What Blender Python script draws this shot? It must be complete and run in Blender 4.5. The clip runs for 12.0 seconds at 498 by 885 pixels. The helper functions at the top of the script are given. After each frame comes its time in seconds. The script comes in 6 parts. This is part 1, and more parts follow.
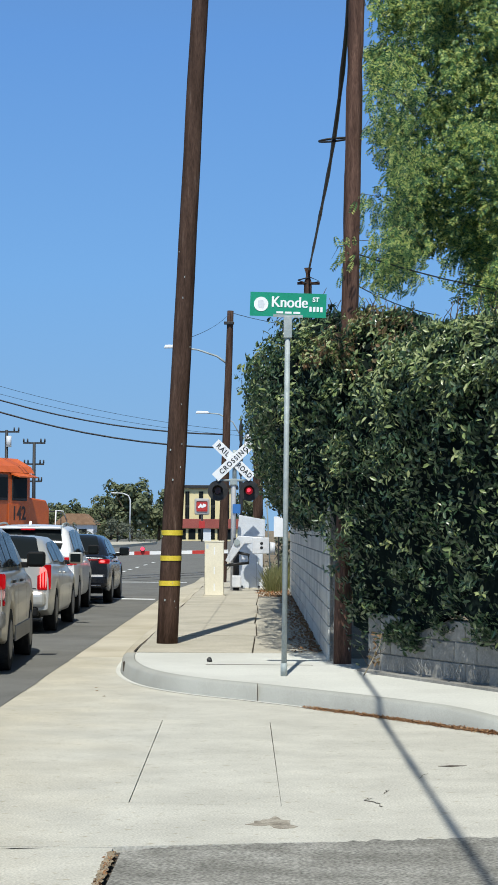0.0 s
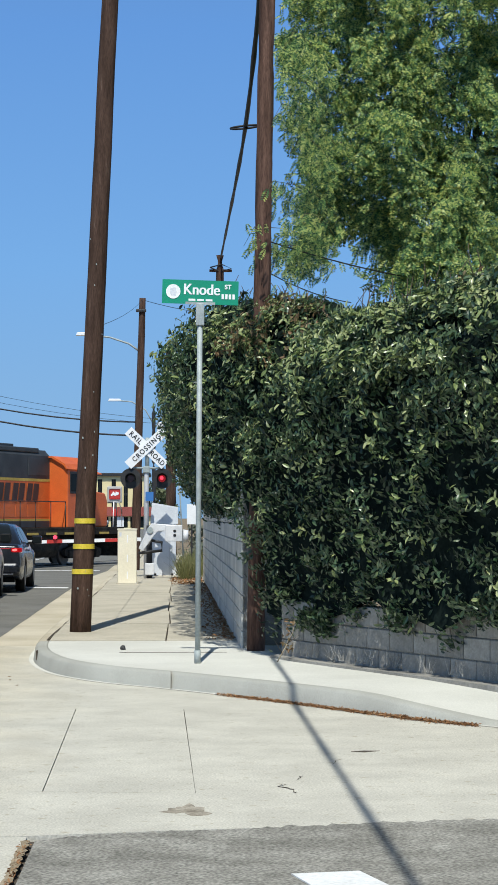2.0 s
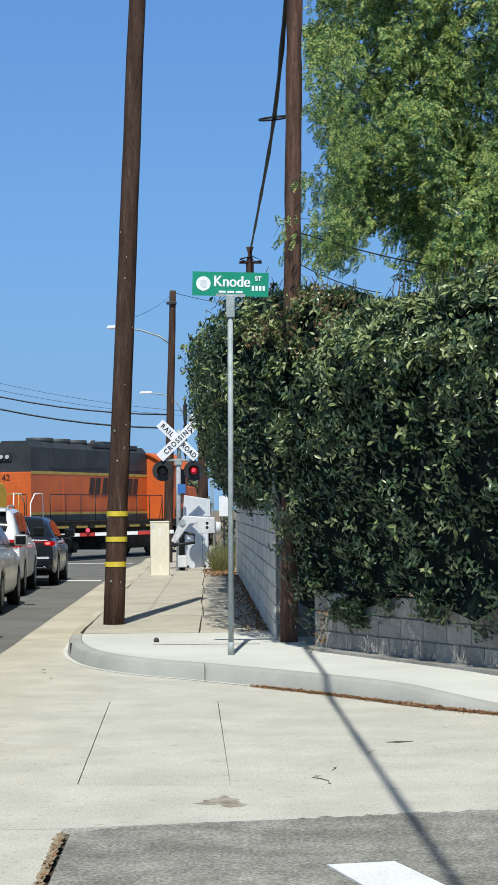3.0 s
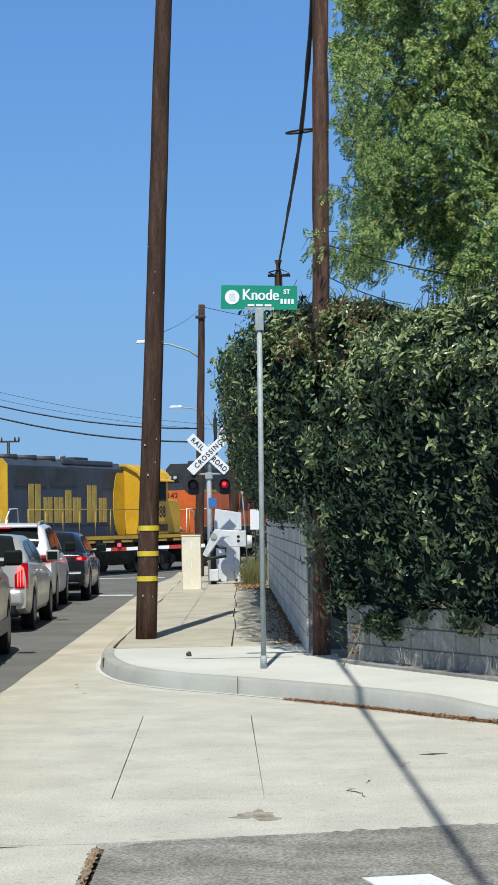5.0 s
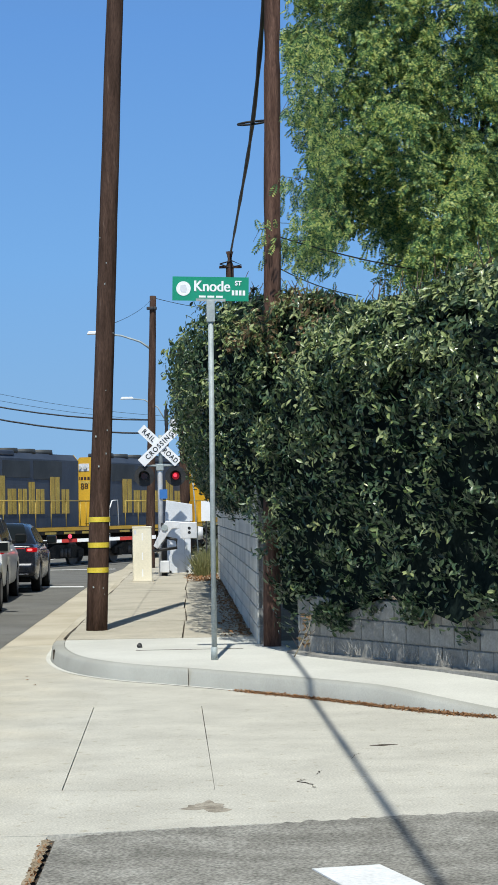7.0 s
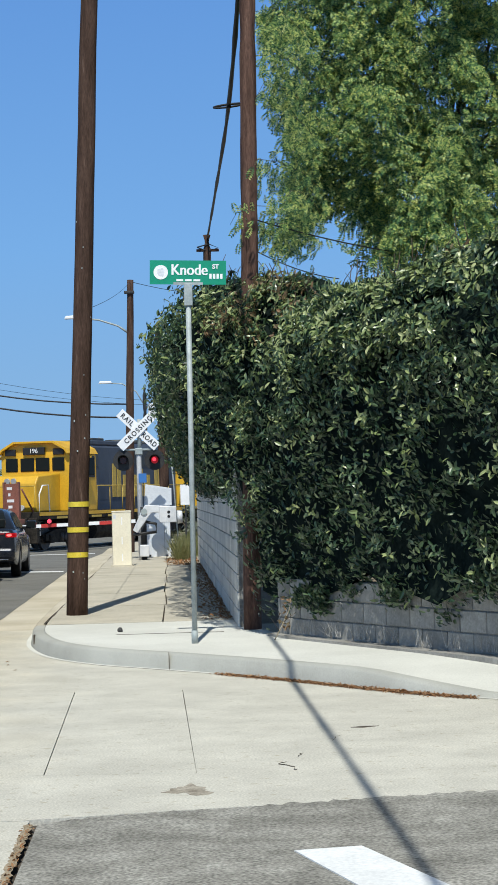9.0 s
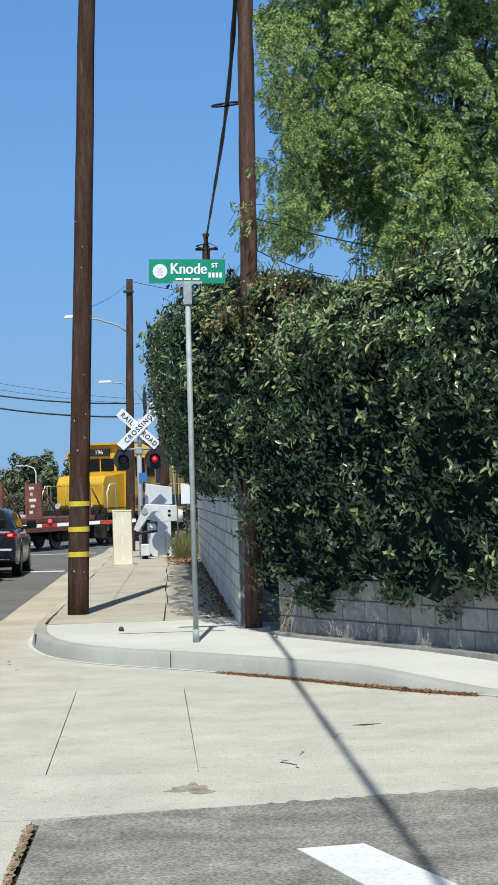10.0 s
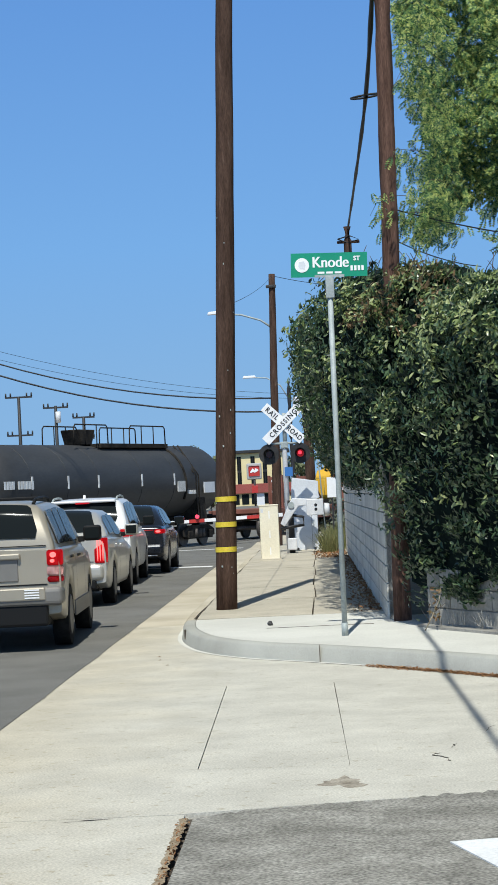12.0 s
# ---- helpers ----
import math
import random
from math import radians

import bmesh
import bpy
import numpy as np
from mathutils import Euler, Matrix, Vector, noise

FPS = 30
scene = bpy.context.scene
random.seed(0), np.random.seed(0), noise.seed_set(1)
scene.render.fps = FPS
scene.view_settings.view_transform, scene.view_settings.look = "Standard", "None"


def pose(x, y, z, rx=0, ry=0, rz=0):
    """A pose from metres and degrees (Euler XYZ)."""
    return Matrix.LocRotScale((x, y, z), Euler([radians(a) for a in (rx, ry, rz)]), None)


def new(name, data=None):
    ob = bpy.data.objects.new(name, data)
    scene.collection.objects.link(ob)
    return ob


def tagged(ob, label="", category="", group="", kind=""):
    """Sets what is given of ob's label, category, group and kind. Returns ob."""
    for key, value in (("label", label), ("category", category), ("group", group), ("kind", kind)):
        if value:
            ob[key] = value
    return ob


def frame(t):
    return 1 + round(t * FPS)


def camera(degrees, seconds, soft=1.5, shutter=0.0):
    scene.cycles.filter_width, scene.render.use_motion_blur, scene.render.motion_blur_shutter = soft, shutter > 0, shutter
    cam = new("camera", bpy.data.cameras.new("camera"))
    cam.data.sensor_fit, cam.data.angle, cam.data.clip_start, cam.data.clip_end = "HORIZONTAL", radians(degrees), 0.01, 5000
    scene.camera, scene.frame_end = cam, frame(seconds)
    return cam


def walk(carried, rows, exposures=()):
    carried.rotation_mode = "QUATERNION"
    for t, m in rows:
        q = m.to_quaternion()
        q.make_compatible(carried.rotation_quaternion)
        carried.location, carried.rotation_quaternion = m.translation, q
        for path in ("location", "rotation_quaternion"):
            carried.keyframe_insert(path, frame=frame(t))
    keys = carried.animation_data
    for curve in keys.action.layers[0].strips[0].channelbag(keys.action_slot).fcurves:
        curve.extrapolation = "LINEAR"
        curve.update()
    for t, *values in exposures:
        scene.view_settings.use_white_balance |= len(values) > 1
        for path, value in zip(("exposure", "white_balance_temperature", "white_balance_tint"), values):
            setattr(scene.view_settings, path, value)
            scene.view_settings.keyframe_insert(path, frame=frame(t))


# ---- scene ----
cam = camera(14.79, 12.0, soft=1.6)
EYE = 1.60
# seconds, tilt, lean, turn of a phone held at one spot
TURNS = [
    (0.0, 92.591, -0.369, 0.404),
    (0.5, 92.443, -0.256, -1.407),
    (1.0, 92.438, -0.208, -2.050),
    (1.5, 92.369, -0.138, -2.268),
    (2.0, 92.225, -0.033, -2.190),
    (2.5, 92.086, 0.151, -1.843),
    (3.0, 91.977, 0.456, -1.229),
    (3.5, 91.959, 0.729, -0.560),
    (3.7, 91.986, 0.825, -0.338),
    (5.3, 92.430, 1.107, -0.373),
    (5.5, 92.435, 1.136, -0.584),
    (6.0, 92.375, 1.075, -1.070),
    (6.5, 92.246, 1.031, -1.477),
    (7.0, 92.105, 0.988, -1.764),
    (9.0, 91.593, 1.489, -2.382),
    (9.5, 91.560, 1.651, -2.440),
    (10.0, 91.550, 1.812, -2.368),
    (10.5, 91.542, 1.908, -2.212),
    (11.0, 91.523, 2.064, -1.998),
    (11.5, 91.502, 2.296, -0.584),
    (12.0, 91.537, 2.783, 1.997),
]
walk(cam, [(t, pose(0, 0, EYE, rx, ry, rz)) for t, rx, ry, rz in TURNS])

# ---- light ----
SUN_EL, SUN_AZ = 58.0, 5.0    # elevation; shadows fall ahead, a little to the right
world = bpy.data.worlds.new("sky")
scene.world = world
world.use_nodes = True
wn = world.node_tree
sky = wn.nodes.new("ShaderNodeTexSky")
sky.sky_type, sky.sun_disc = "NISHITA", False
sky.sun_elevation, sky.sun_rotation = radians(SUN_EL), radians(180 + SUN_AZ)
sky.air_density, sky.dust_density, sky.ozone_density = 1.0, 0.2, 3.0
wn.nodes["Background"].inputs[1].default_value = 0.203
# a clear sky with little haze low down: the horizon takes the blue of a higher band
where = wn.nodes.new("ShaderNodeTexCoord")
squash, raise_ = wn.nodes.new("ShaderNodeVectorMath"), wn.nodes.new("ShaderNodeVectorMath")
squash.operation, raise_.operation = "MULTIPLY", "ADD"
squash.inputs[1].default_value, raise_.inputs[1].default_value = (1, 1, 0.45), (0, 0, 0.30)
wn.links.new(where.outputs["Generated"], squash.inputs[0])
wn.links.new(squash.outputs[0], raise_.inputs[0])
wn.links.new(raise_.outputs[0], sky.inputs[0])
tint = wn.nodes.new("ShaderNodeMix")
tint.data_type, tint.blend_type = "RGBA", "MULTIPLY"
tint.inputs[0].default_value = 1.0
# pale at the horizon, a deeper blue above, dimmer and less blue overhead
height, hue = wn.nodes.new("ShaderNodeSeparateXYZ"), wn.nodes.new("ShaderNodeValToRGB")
# last two tones, overhead, are set to dim and warm the fill light
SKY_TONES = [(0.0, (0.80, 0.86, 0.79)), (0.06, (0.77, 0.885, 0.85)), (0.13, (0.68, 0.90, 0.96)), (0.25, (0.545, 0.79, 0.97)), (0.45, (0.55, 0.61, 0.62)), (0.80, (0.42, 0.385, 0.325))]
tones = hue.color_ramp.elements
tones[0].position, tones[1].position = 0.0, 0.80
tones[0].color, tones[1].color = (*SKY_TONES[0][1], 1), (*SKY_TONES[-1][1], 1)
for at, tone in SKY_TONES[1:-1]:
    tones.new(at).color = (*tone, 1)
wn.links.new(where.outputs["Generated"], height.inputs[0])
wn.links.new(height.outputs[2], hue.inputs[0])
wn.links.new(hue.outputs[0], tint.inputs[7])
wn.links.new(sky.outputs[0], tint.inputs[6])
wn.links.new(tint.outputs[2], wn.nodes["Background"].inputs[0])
sun = new("sun", bpy.data.lights.new("sun", "SUN"))
sun.data.energy, sun.data.angle, sun.data.color = 4.8, radians(0.40), (0.955, 0.955, 0.89)
sun.matrix_world = pose(0, 0, 30, 90 - SUN_EL, 0, -SUN_AZ)
scene.view_settings.exposure = 0.0

# ---- materials ----
def surf(name, c1, c2, scale=8.0, rough=0.8, grain=120.0, bump=0.15, metal=0.0, c3=None, stretch=(1, 1, 1), speck=0.25, spec=None, dist=0.01, vary=0.0):
    """Two tones by a broad noise, a fine grain over them, and a fine relief."""
    m = bpy.data.materials.new(name)
    m.use_nodes = True
    nt = m.node_tree
    b = nt.nodes["Principled BSDF"]
    co = nt.nodes.new("ShaderNodeTexCoord")
    mp = nt.nodes.new("ShaderNodeMapping")
    mp.inputs["Scale"].default_value = stretch
    nt.links.new(co.outputs["Object"], mp.inputs[0])
    big = nt.nodes.new("ShaderNodeTexNoise")
    big.inputs["Scale"].default_value, big.inputs["Detail"].default_value = scale, 5
    big.inputs["Roughness"].default_value = 0.62
    fine = nt.nodes.new("ShaderNodeTexNoise")
    fine.inputs["Scale"].default_value, fine.inputs["Detail"].default_value = grain, 3
    for n in (big, fine):
        nt.links.new(mp.outputs[0], n.inputs["Vector"])
    ramp = nt.nodes.new("ShaderNodeValToRGB")
    ramp.color_ramp.elements[0].position, ramp.color_ramp.elements[1].position = 0.36, 0.64
    ramp.color_ramp.elements[0].color, ramp.color_ramp.elements[1].color = (*c1, 1), (*c2, 1)
    if c3:
        e = ramp.color_ramp.elements.new(0.74)
        e.color = (*c3, 1)
    nt.links.new(big.outputs["Fac"], ramp.inputs[0])
    mul = nt.nodes.new("ShaderNodeMix")
    mul.data_type, mul.blend_type = "RGBA", "MULTIPLY"
    mul.inputs[0].default_value = 1.0
    gr = nt.nodes.new("ShaderNodeMapRange")
    gr.inputs[1].default_value, gr.inputs[2].default_value = 0.3, 0.7
    gr.inputs[3].default_value, gr.inputs[4].default_value = 1 - speck, 1 + speck
    nt.links.new(fine.outputs["Fac"], gr.inputs[0])
    nt.links.new(ramp.outputs[0], mul.inputs[6])
    nt.links.new(gr.outputs[0], mul.inputs[7])
    nt.links.new(mul.outputs[2], b.inputs["Base Color"])
    b.inputs["Roughness"].default_value, b.inputs["Metallic"].default_value = rough, metal
    b.inputs["Specular IOR Level"].default_value = spec if spec is not None else (0.12 if rough >= 0.8 else 0.5)
    if vary:
        info, vr = nt.nodes.new("ShaderNodeObjectInfo"), nt.nodes.new("ShaderNodeMapRange")
        vr.inputs[3].default_value, vr.inputs[4].default_value = 1 - vary, 1 + vary
        own = nt.nodes.new("ShaderNodeMix")
        own.data_type, own.blend_type = "RGBA", "MULTIPLY"
        own.inputs[0].default_value = 1.0
        nt.links.new(info.outputs["Random"], vr.inputs[0])
        nt.links.new(mul.outputs[2], own.inputs[6])
        nt.links.new(vr.outputs[0], own.inputs[7])
        nt.links.new(own.outputs[2], b.inputs["Base Color"])
    if bump:
        bp = nt.nodes.new("ShaderNodeBump")
        bp.inputs["Strength"].default_value, bp.inputs["Distance"].default_value = bump, dist
        nt.links.new(fine.outputs["Fac"], bp.inputs["Height"])
        nt.links.new(bp.outputs[0], b.inputs["Normal"])
    return m


def plain(name, c, rough=0.5, metal=0.0, emit=0.0, coat=0.0, ior=1.5, spec=0.5):
    m = bpy.data.materials.new(name)
    m.use_nodes = True
    b = m.node_tree.nodes["Principled BSDF"]
    b.inputs["Base Color"].default_value = (*c, 1)
    b.inputs["Roughness"].default_value, b.inputs["Metallic"].default_value = rough, metal
    b.inputs["Coat Weight"].default_value, b.inputs["Coat Roughness"].default_value = coat, 0.06
    b.inputs["Specular IOR Level"].default_value, b.inputs["IOR"].default_value = spec, ior
    if emit:
        b.inputs["Emission Color"].default_value = (*c, 1)
        b.inputs["Emission Strength"].default_value = emit
    return m


def leafy(name, cols, rough=0.4, trans=0.3, spec=0.5):
    """Leaves: a tone of its own for each leaf, gloss, and light that shines through."""
    m = bpy.data.materials.new(name)
    m.use_nodes = True
    nt = m.node_tree
    b = nt.nodes["Principled BSDF"]
    geo = nt.nodes.new("ShaderNodeNewGeometry")
    ramp = nt.nodes.new("ShaderNodeValToRGB")
    els = ramp.color_ramp.elements
    els[0].color, els[0].position = (*cols[0], 1), 0.0
    els[1].color, els[1].position = (*cols[-1], 1), 1.0
    for k, c in enumerate(cols[1:-1], 1):
        e = els.new(k / (len(cols) - 1))
        e.color = (*c, 1)
    nt.links.new(geo.outputs["Random Per Island"], ramp.inputs[0])
    nt.links.new(ramp.outputs[0], b.inputs["Base Color"])
    b.inputs["Roughness"].default_value = rough
    b.inputs["Specular IOR Level"].default_value = spec
    tr = nt.nodes.new("ShaderNodeBsdfTranslucent")
    nt.links.new(ramp.outputs[0], tr.inputs[0])
    mx = nt.nodes.new("ShaderNodeMixShader")
    mx.inputs[0].default_value = trans
    nt.links.new(b.outputs[0], mx.inputs[1])
    nt.links.new(tr.outputs[0], mx.inputs[2])
    nt.links.new(mx.outputs[0], nt.nodes["Material Output"].inputs[0])
    return m


M_APRON = surf("weathered_concrete", (0.460, 0.438, 0.375), (0.550, 0.525, 0.450), 1.7, 0.92, 75, 0.10, speck=0.22, c3=(0.59, 0.557, 0.47))


def stain_apron(m):
    """Ochre run-off along the gutter side and small dark pits over the slabs."""
    nt = m.node_tree
    b = nt.nodes["Principled BSDF"]
    base = b.inputs["Base Color"].links[0].from_socket
    co, axes = nt.nodes.new("ShaderNodeTexCoord"), nt.nodes.new("ShaderNodeSeparateXYZ")
    nt.links.new(co.outputs["Object"], axes.inputs[0])
    wob, pit = nt.nodes.new("ShaderNodeTexNoise"), nt.nodes.new("ShaderNodeTexNoise")
    wob.inputs["Scale"].default_value, wob.inputs["Detail"].default_value = 0.9, 4
    pit.inputs["Scale"].default_value, pit.inputs["Detail"].default_value = 15, 4
    for n in (wob, pit):
        nt.links.new(co.outputs["Object"], n.inputs["Vector"])
    shift = nt.nodes.new("ShaderNodeMath")
    shift.operation = "MULTIPLY_ADD"
    shift.inputs[1].default_value = 1.9
    nt.links.new(wob.outputs["Fac"], shift.inputs[0])
    nt.links.new(axes.outputs[0], shift.inputs[2])
    run = nt.nodes.new("ShaderNodeMapRange")
    run.inputs[1].default_value, run.inputs[2].default_value = 0.15, -1.25
    run.inputs[3].default_value, run.inputs[4].default_value = 0.0, 0.5
    nt.links.new(shift.outputs[0], run.inputs[0])
    och = nt.nodes.new("ShaderNodeMix")
    och.data_type, och.blend_type = "RGBA", "MULTIPLY"
    och.inputs[7].default_value = (0.93, 0.84, 0.68, 1)
    nt.links.new(run.outputs[0], och.inputs[0])
    nt.links.new(base, och.inputs[6])
    dots = nt.nodes.new("ShaderNodeMapRange")
    dots.inputs[1].default_value, dots.inputs[2].default_value = 0.60, 0.70
    nt.links.new(pit.outputs["Fac"], dots.inputs[0])
    dark = nt.nodes.new("ShaderNodeMix")
    dark.data_type, dark.blend_type = "RGBA", "MULTIPLY"
    dark.inputs[7].default_value = (0.80, 0.77, 0.71, 1)
    nt.links.new(dots.outputs[0], dark.inputs[0])
    nt.links.new(och.outputs[2], dark.inputs[6])
    nt.links.new(dark.outputs[2], b.inputs["Base Color"])


stain_apron(M_APRON)
M_NEWWALK = surf("pale_new_concrete", (0.55, 0.54, 0.485), (0.63, 0.62, 0.56), 0.8, 0.88, 70, 0.2, speck=0.08)
M_CURB = surf("grey_curb_concrete", (0.34, 0.335, 0.295), (0.41, 0.405, 0.36), 1.2, 0.88, 80, 0.2, speck=0.08)
M_GUTTER = surf("ochre_gutter_concrete", (0.42, 0.37, 0.275), (0.55, 0.495, 0.385), 0.5, 0.9, 45, 0.25, speck=0.12)
M_OLDWALK = surf("old_buff_concrete", (0.405, 0.37, 0.295), (0.50, 0.455, 0.365), 1.4, 0.9, 50, 0.3, speck=0.15)
M_ASPHALT = surf("road_asphalt", (0.140, 0.136, 0.122), (0.182, 0.177, 0.160), 0.9, 0.9, 90, 0.4, speck=0.28)
M_SIDE = surf("worn_grey_asphalt", (0.185, 0.176, 0.152), (0.305, 0.292, 0.255), 2.6, 0.94, 60, 0.5, speck=0.5, c3=(0.40, 0.385, 0.34))
M_SOIL = surf("dry_soil", (0.16, 0.12, 0.08), (0.27, 0.22, 0.15), 0.4, 0.95, 20, 0.5)
M_JOINT = surf("joint_dirt", (0.06, 0.05, 0.04), (0.12, 0.10, 0.08), 6, 0.95, 60, 0.3)
M_LITTER = leafy("dry_leaf_litter", [(0.16, 0.07, 0.03), (0.30, 0.15, 0.06), (0.22, 0.10, 0.04), (0.38, 0.24, 0.12)], 0.85, 0.1)
M_WOOD = surf("creosoted_pole_wood", (0.048, 0.028, 0.020), (0.092, 0.055, 0.040), 3.0, 0.85, 30, 0.6, stretch=(5, 5, 0.5), speck=0.35, c3=(0.21, 0.155, 0.125))
M_WOOD2 = surf("red_brown_pole_wood", (0.068, 0.038, 0.028), (0.145, 0.082, 0.060), 3.0, 0.85, 30, 0.6, stretch=(5, 5, 0.5), speck=0.35, c3=(0.18, 0.115, 0.08))
M_YELLOW = surf("yellow_reflective_band", (0.62, 0.47, 0.03), (0.75, 0.58, 0.06), 9, 0.5, 60, 0.05, speck=0.1)
M_GALV = surf("galvanised_steel", (0.29, 0.33, 0.325), (0.38, 0.42, 0.41), 9, 0.62, 60, 0.05, 0.1, speck=0.1)
M_GREEN = surf("green_sign_sheeting", (0.003, 0.235, 0.13), (0.004, 0.275, 0.155), 3, 0.4, 60, 0.0, speck=0.04)
M_WHITE = surf("white_reflective_sheeting", (0.80, 0.80, 0.79), (0.86, 0.86, 0.85), 5, 0.5, 60, 0.0, speck=0.04)
M_BLACK = plain("black_paint", (0.012, 0.012, 0.013), 0.5)
M_DULL = surf("matt_black_metal", (0.012, 0.012, 0.013), (0.03, 0.03, 0.03), 6, 0.6, 40, 0.1)
M_RED = surf("red_reflective", (0.42, 0.03, 0.025), (0.52, 0.04, 0.03), 6, 0.5, 60, 0.0, speck=0.06)
M_BEIGE = surf("cream_cabinet_paint", (0.74, 0.68, 0.52), (0.82, 0.76, 0.60), 2.5, 0.6, 30, 0.05, speck=0.05)
M_SILVER = surf("aluminium_case_paint", (0.58, 0.60, 0.62), (0.68, 0.70, 0.72), 2.5, 0.5, 40, 0.05, 0.0, speck=0.05)
M_LTGREY = surf("light_grey_casting", (0.55, 0.56, 0.57), (0.68, 0.68, 0.68), 4, 0.5, 40, 0.05, speck=0.06)
M_BLUE = plain("blue_notice", (0.04, 0.16, 0.42), 0.5)
M_REDGLOW = plain("red_signal_lens", (1.0, 0.05, 0.09), 0.3, 0, 1.6)
M_REDDIM = plain("dim_red_lens", (0.40, 0.006, 0.012), 0.3, 0, 0.5)
M_DARKLENS = plain("unlit_red_lens", (0.05, 0.004, 0.004), 0.25)
M_BLOCK = surf("grey_concrete_block", (0.25, 0.24, 0.215), (0.37, 0.355, 0.32), 2.2, 0.9, 40, 0.4, speck=0.15, vary=0.15)
M_BLOCKW = surf("pale_painted_block", (0.55, 0.53, 0.475), (0.66, 0.635, 0.57), 2.2, 0.9, 40, 0.3, speck=0.12, vary=0.16)
M_MORTAR = surf("grey_mortar", (0.20, 0.195, 0.175), (0.31, 0.30, 0.275), 5, 0.95, 60, 0.3)
M_CABLE = plain("black_cable", (0.008, 0.008, 0.009), 0.6)
M_HEDGE = leafy("glossy_hedge_leaf", [(0.011, 0.028, 0.015), (0.016, 0.038, 0.020), (0.024, 0.054, 0.025), (0.040, 0.080, 0.033), (0.065, 0.110, 0.048), (0.10, 0.15, 0.068), (0.17, 0.21, 0.11)], 0.34, 0.10, 0.45)
# pale copy of the hedge leaf with sunlight put into its colour
M_HEDGELT = leafy("sunlit_hedge_leaf", [(0.15, 0.21, 0.07), (0.27, 0.33, 0.12), (0.45, 0.48, 0.23)], 0.34, 0.22, 0.6)
M_DEADLEAF = leafy("browned_leaf", [(0.16, 0.10, 0.05), (0.26, 0.16, 0.08), (0.12, 0.10, 0.04), (0.32, 0.22, 0.13)], 0.7, 0.2)
# near-black colour stands in for the shade deep inside the hedge
M_CORE = surf("painted_hedge_shade", (0.007, 0.012, 0.011), (0.014, 0.021, 0.018), 6, 1.0, 30, 0.6, spec=0.0)
M_FROND = leafy("feathery_tree_leaf", [(0.036, 0.098, 0.048), (0.085, 0.185, 0.075), (0.21, 0.335, 0.105), (0.41, 0.49, 0.145), (0.60, 0.61, 0.20)], 0.45, 0.28, 0.35)
M_BARK = surf("grey_brown_bark", (0.07, 0.05, 0.035), (0.14, 0.11, 0.08), 5, 0.9, 30, 0.6)
M_GRASS = leafy("dry_grass_blade", [(0.12, 0.14, 0.04), (0.20, 0.20, 0.07), (0.30, 0.27, 0.12)], 0.7, 0.3)
M_PAINT = surf("white_road_paint", (0.66, 0.66, 0.64), (0.78, 0.78, 0.76), 2, 0.8, 50, 0.2, speck=0.1)


# ---- building helpers ----
def part(name, bm, material, parent=None, label="", kind=""):
    me = bpy.data.meshes.new(name)
    bm.to_mesh(me)
    bm.free()
    for m in (material if isinstance(material, (list, tuple)) else (material,)):
        me.materials.append(m)
    ob = new(name, me)
    if parent:
        ob.parent = parent
    return tagged(ob, label, kind=kind)


def thing(name, label, category, m=None, group="", kind=""):
    ob = new(name)
    ob.empty_display_size = 0.2
    if m:
        ob.matrix_basis = m
    return tagged(ob, label, category, group, kind)


def box(x0, x1, y0, y1, z0, z1, bevel=0.0, bm=None, seg=2, turn=None):
    bm = bm or bmesh.new()
    mtx = Matrix.Translation(((x0 + x1) / 2, (y0 + y1) / 2, (z0 + z1) / 2))
    if turn:
        mtx = mtx @ turn
    r = bmesh.ops.create_cube(bm, size=1, matrix=mtx @ Matrix.Diagonal((x1 - x0, y1 - y0, z1 - z0, 1)))
    if bevel:
        es = list({e for v in r["verts"] for e in v.link_edges})
        bmesh.ops.bevel(bm, geom=es, offset=bevel, segments=seg, profile=0.5, affect="EDGES")
    return bm


def cone(a, b, r0, r1, seg=14, bm=None):
    bm = bm or bmesh.new()
    a, b = Vector(a), Vector(b)
    bmesh.ops.create_cone(bm, cap_ends=True, segments=seg, radius1=r0, radius2=r1, depth=(b - a).length,
                          matrix=Matrix.Translation((a + b) / 2) @ (b - a).to_track_quat("Z", "Y").to_matrix().to_4x4())
    for f in bm.faces:
        f.smooth = len(f.verts) == 4
    return bm


def tube(pts, r, seg=8, bm=None, ends=True):
    """A round rod along a line of points; r may be one radius or one for each point."""
    bm = bm or bmesh.new()
    pts = [Vector(p) for p in pts]
    rs = r if isinstance(r, (list, tuple)) else [r] * len(pts)
    rings = []
    for k, p in enumerate(pts):
        d = (pts[min(k + 1, len(pts) - 1)] - pts[max(k - 1, 0)]).normalized()
        q = d.to_track_quat("Z", "Y")
        rings.append([bm.verts.new(p + q @ Vector((math.cos(6.28319 * j / seg) * rs[k], math.sin(6.28319 * j / seg) * rs[k], 0))) for j in range(seg)])
    for a, b in zip(rings, rings[1:]):
        for j in range(seg):
            f = bm.faces.new((a[j], a[(j + 1) % seg], b[(j + 1) % seg], b[j]))
            f.smooth = True
    if ends:
        bm.faces.new(rings[0][::-1])
        bm.faces.new(rings[-1])
    return bm


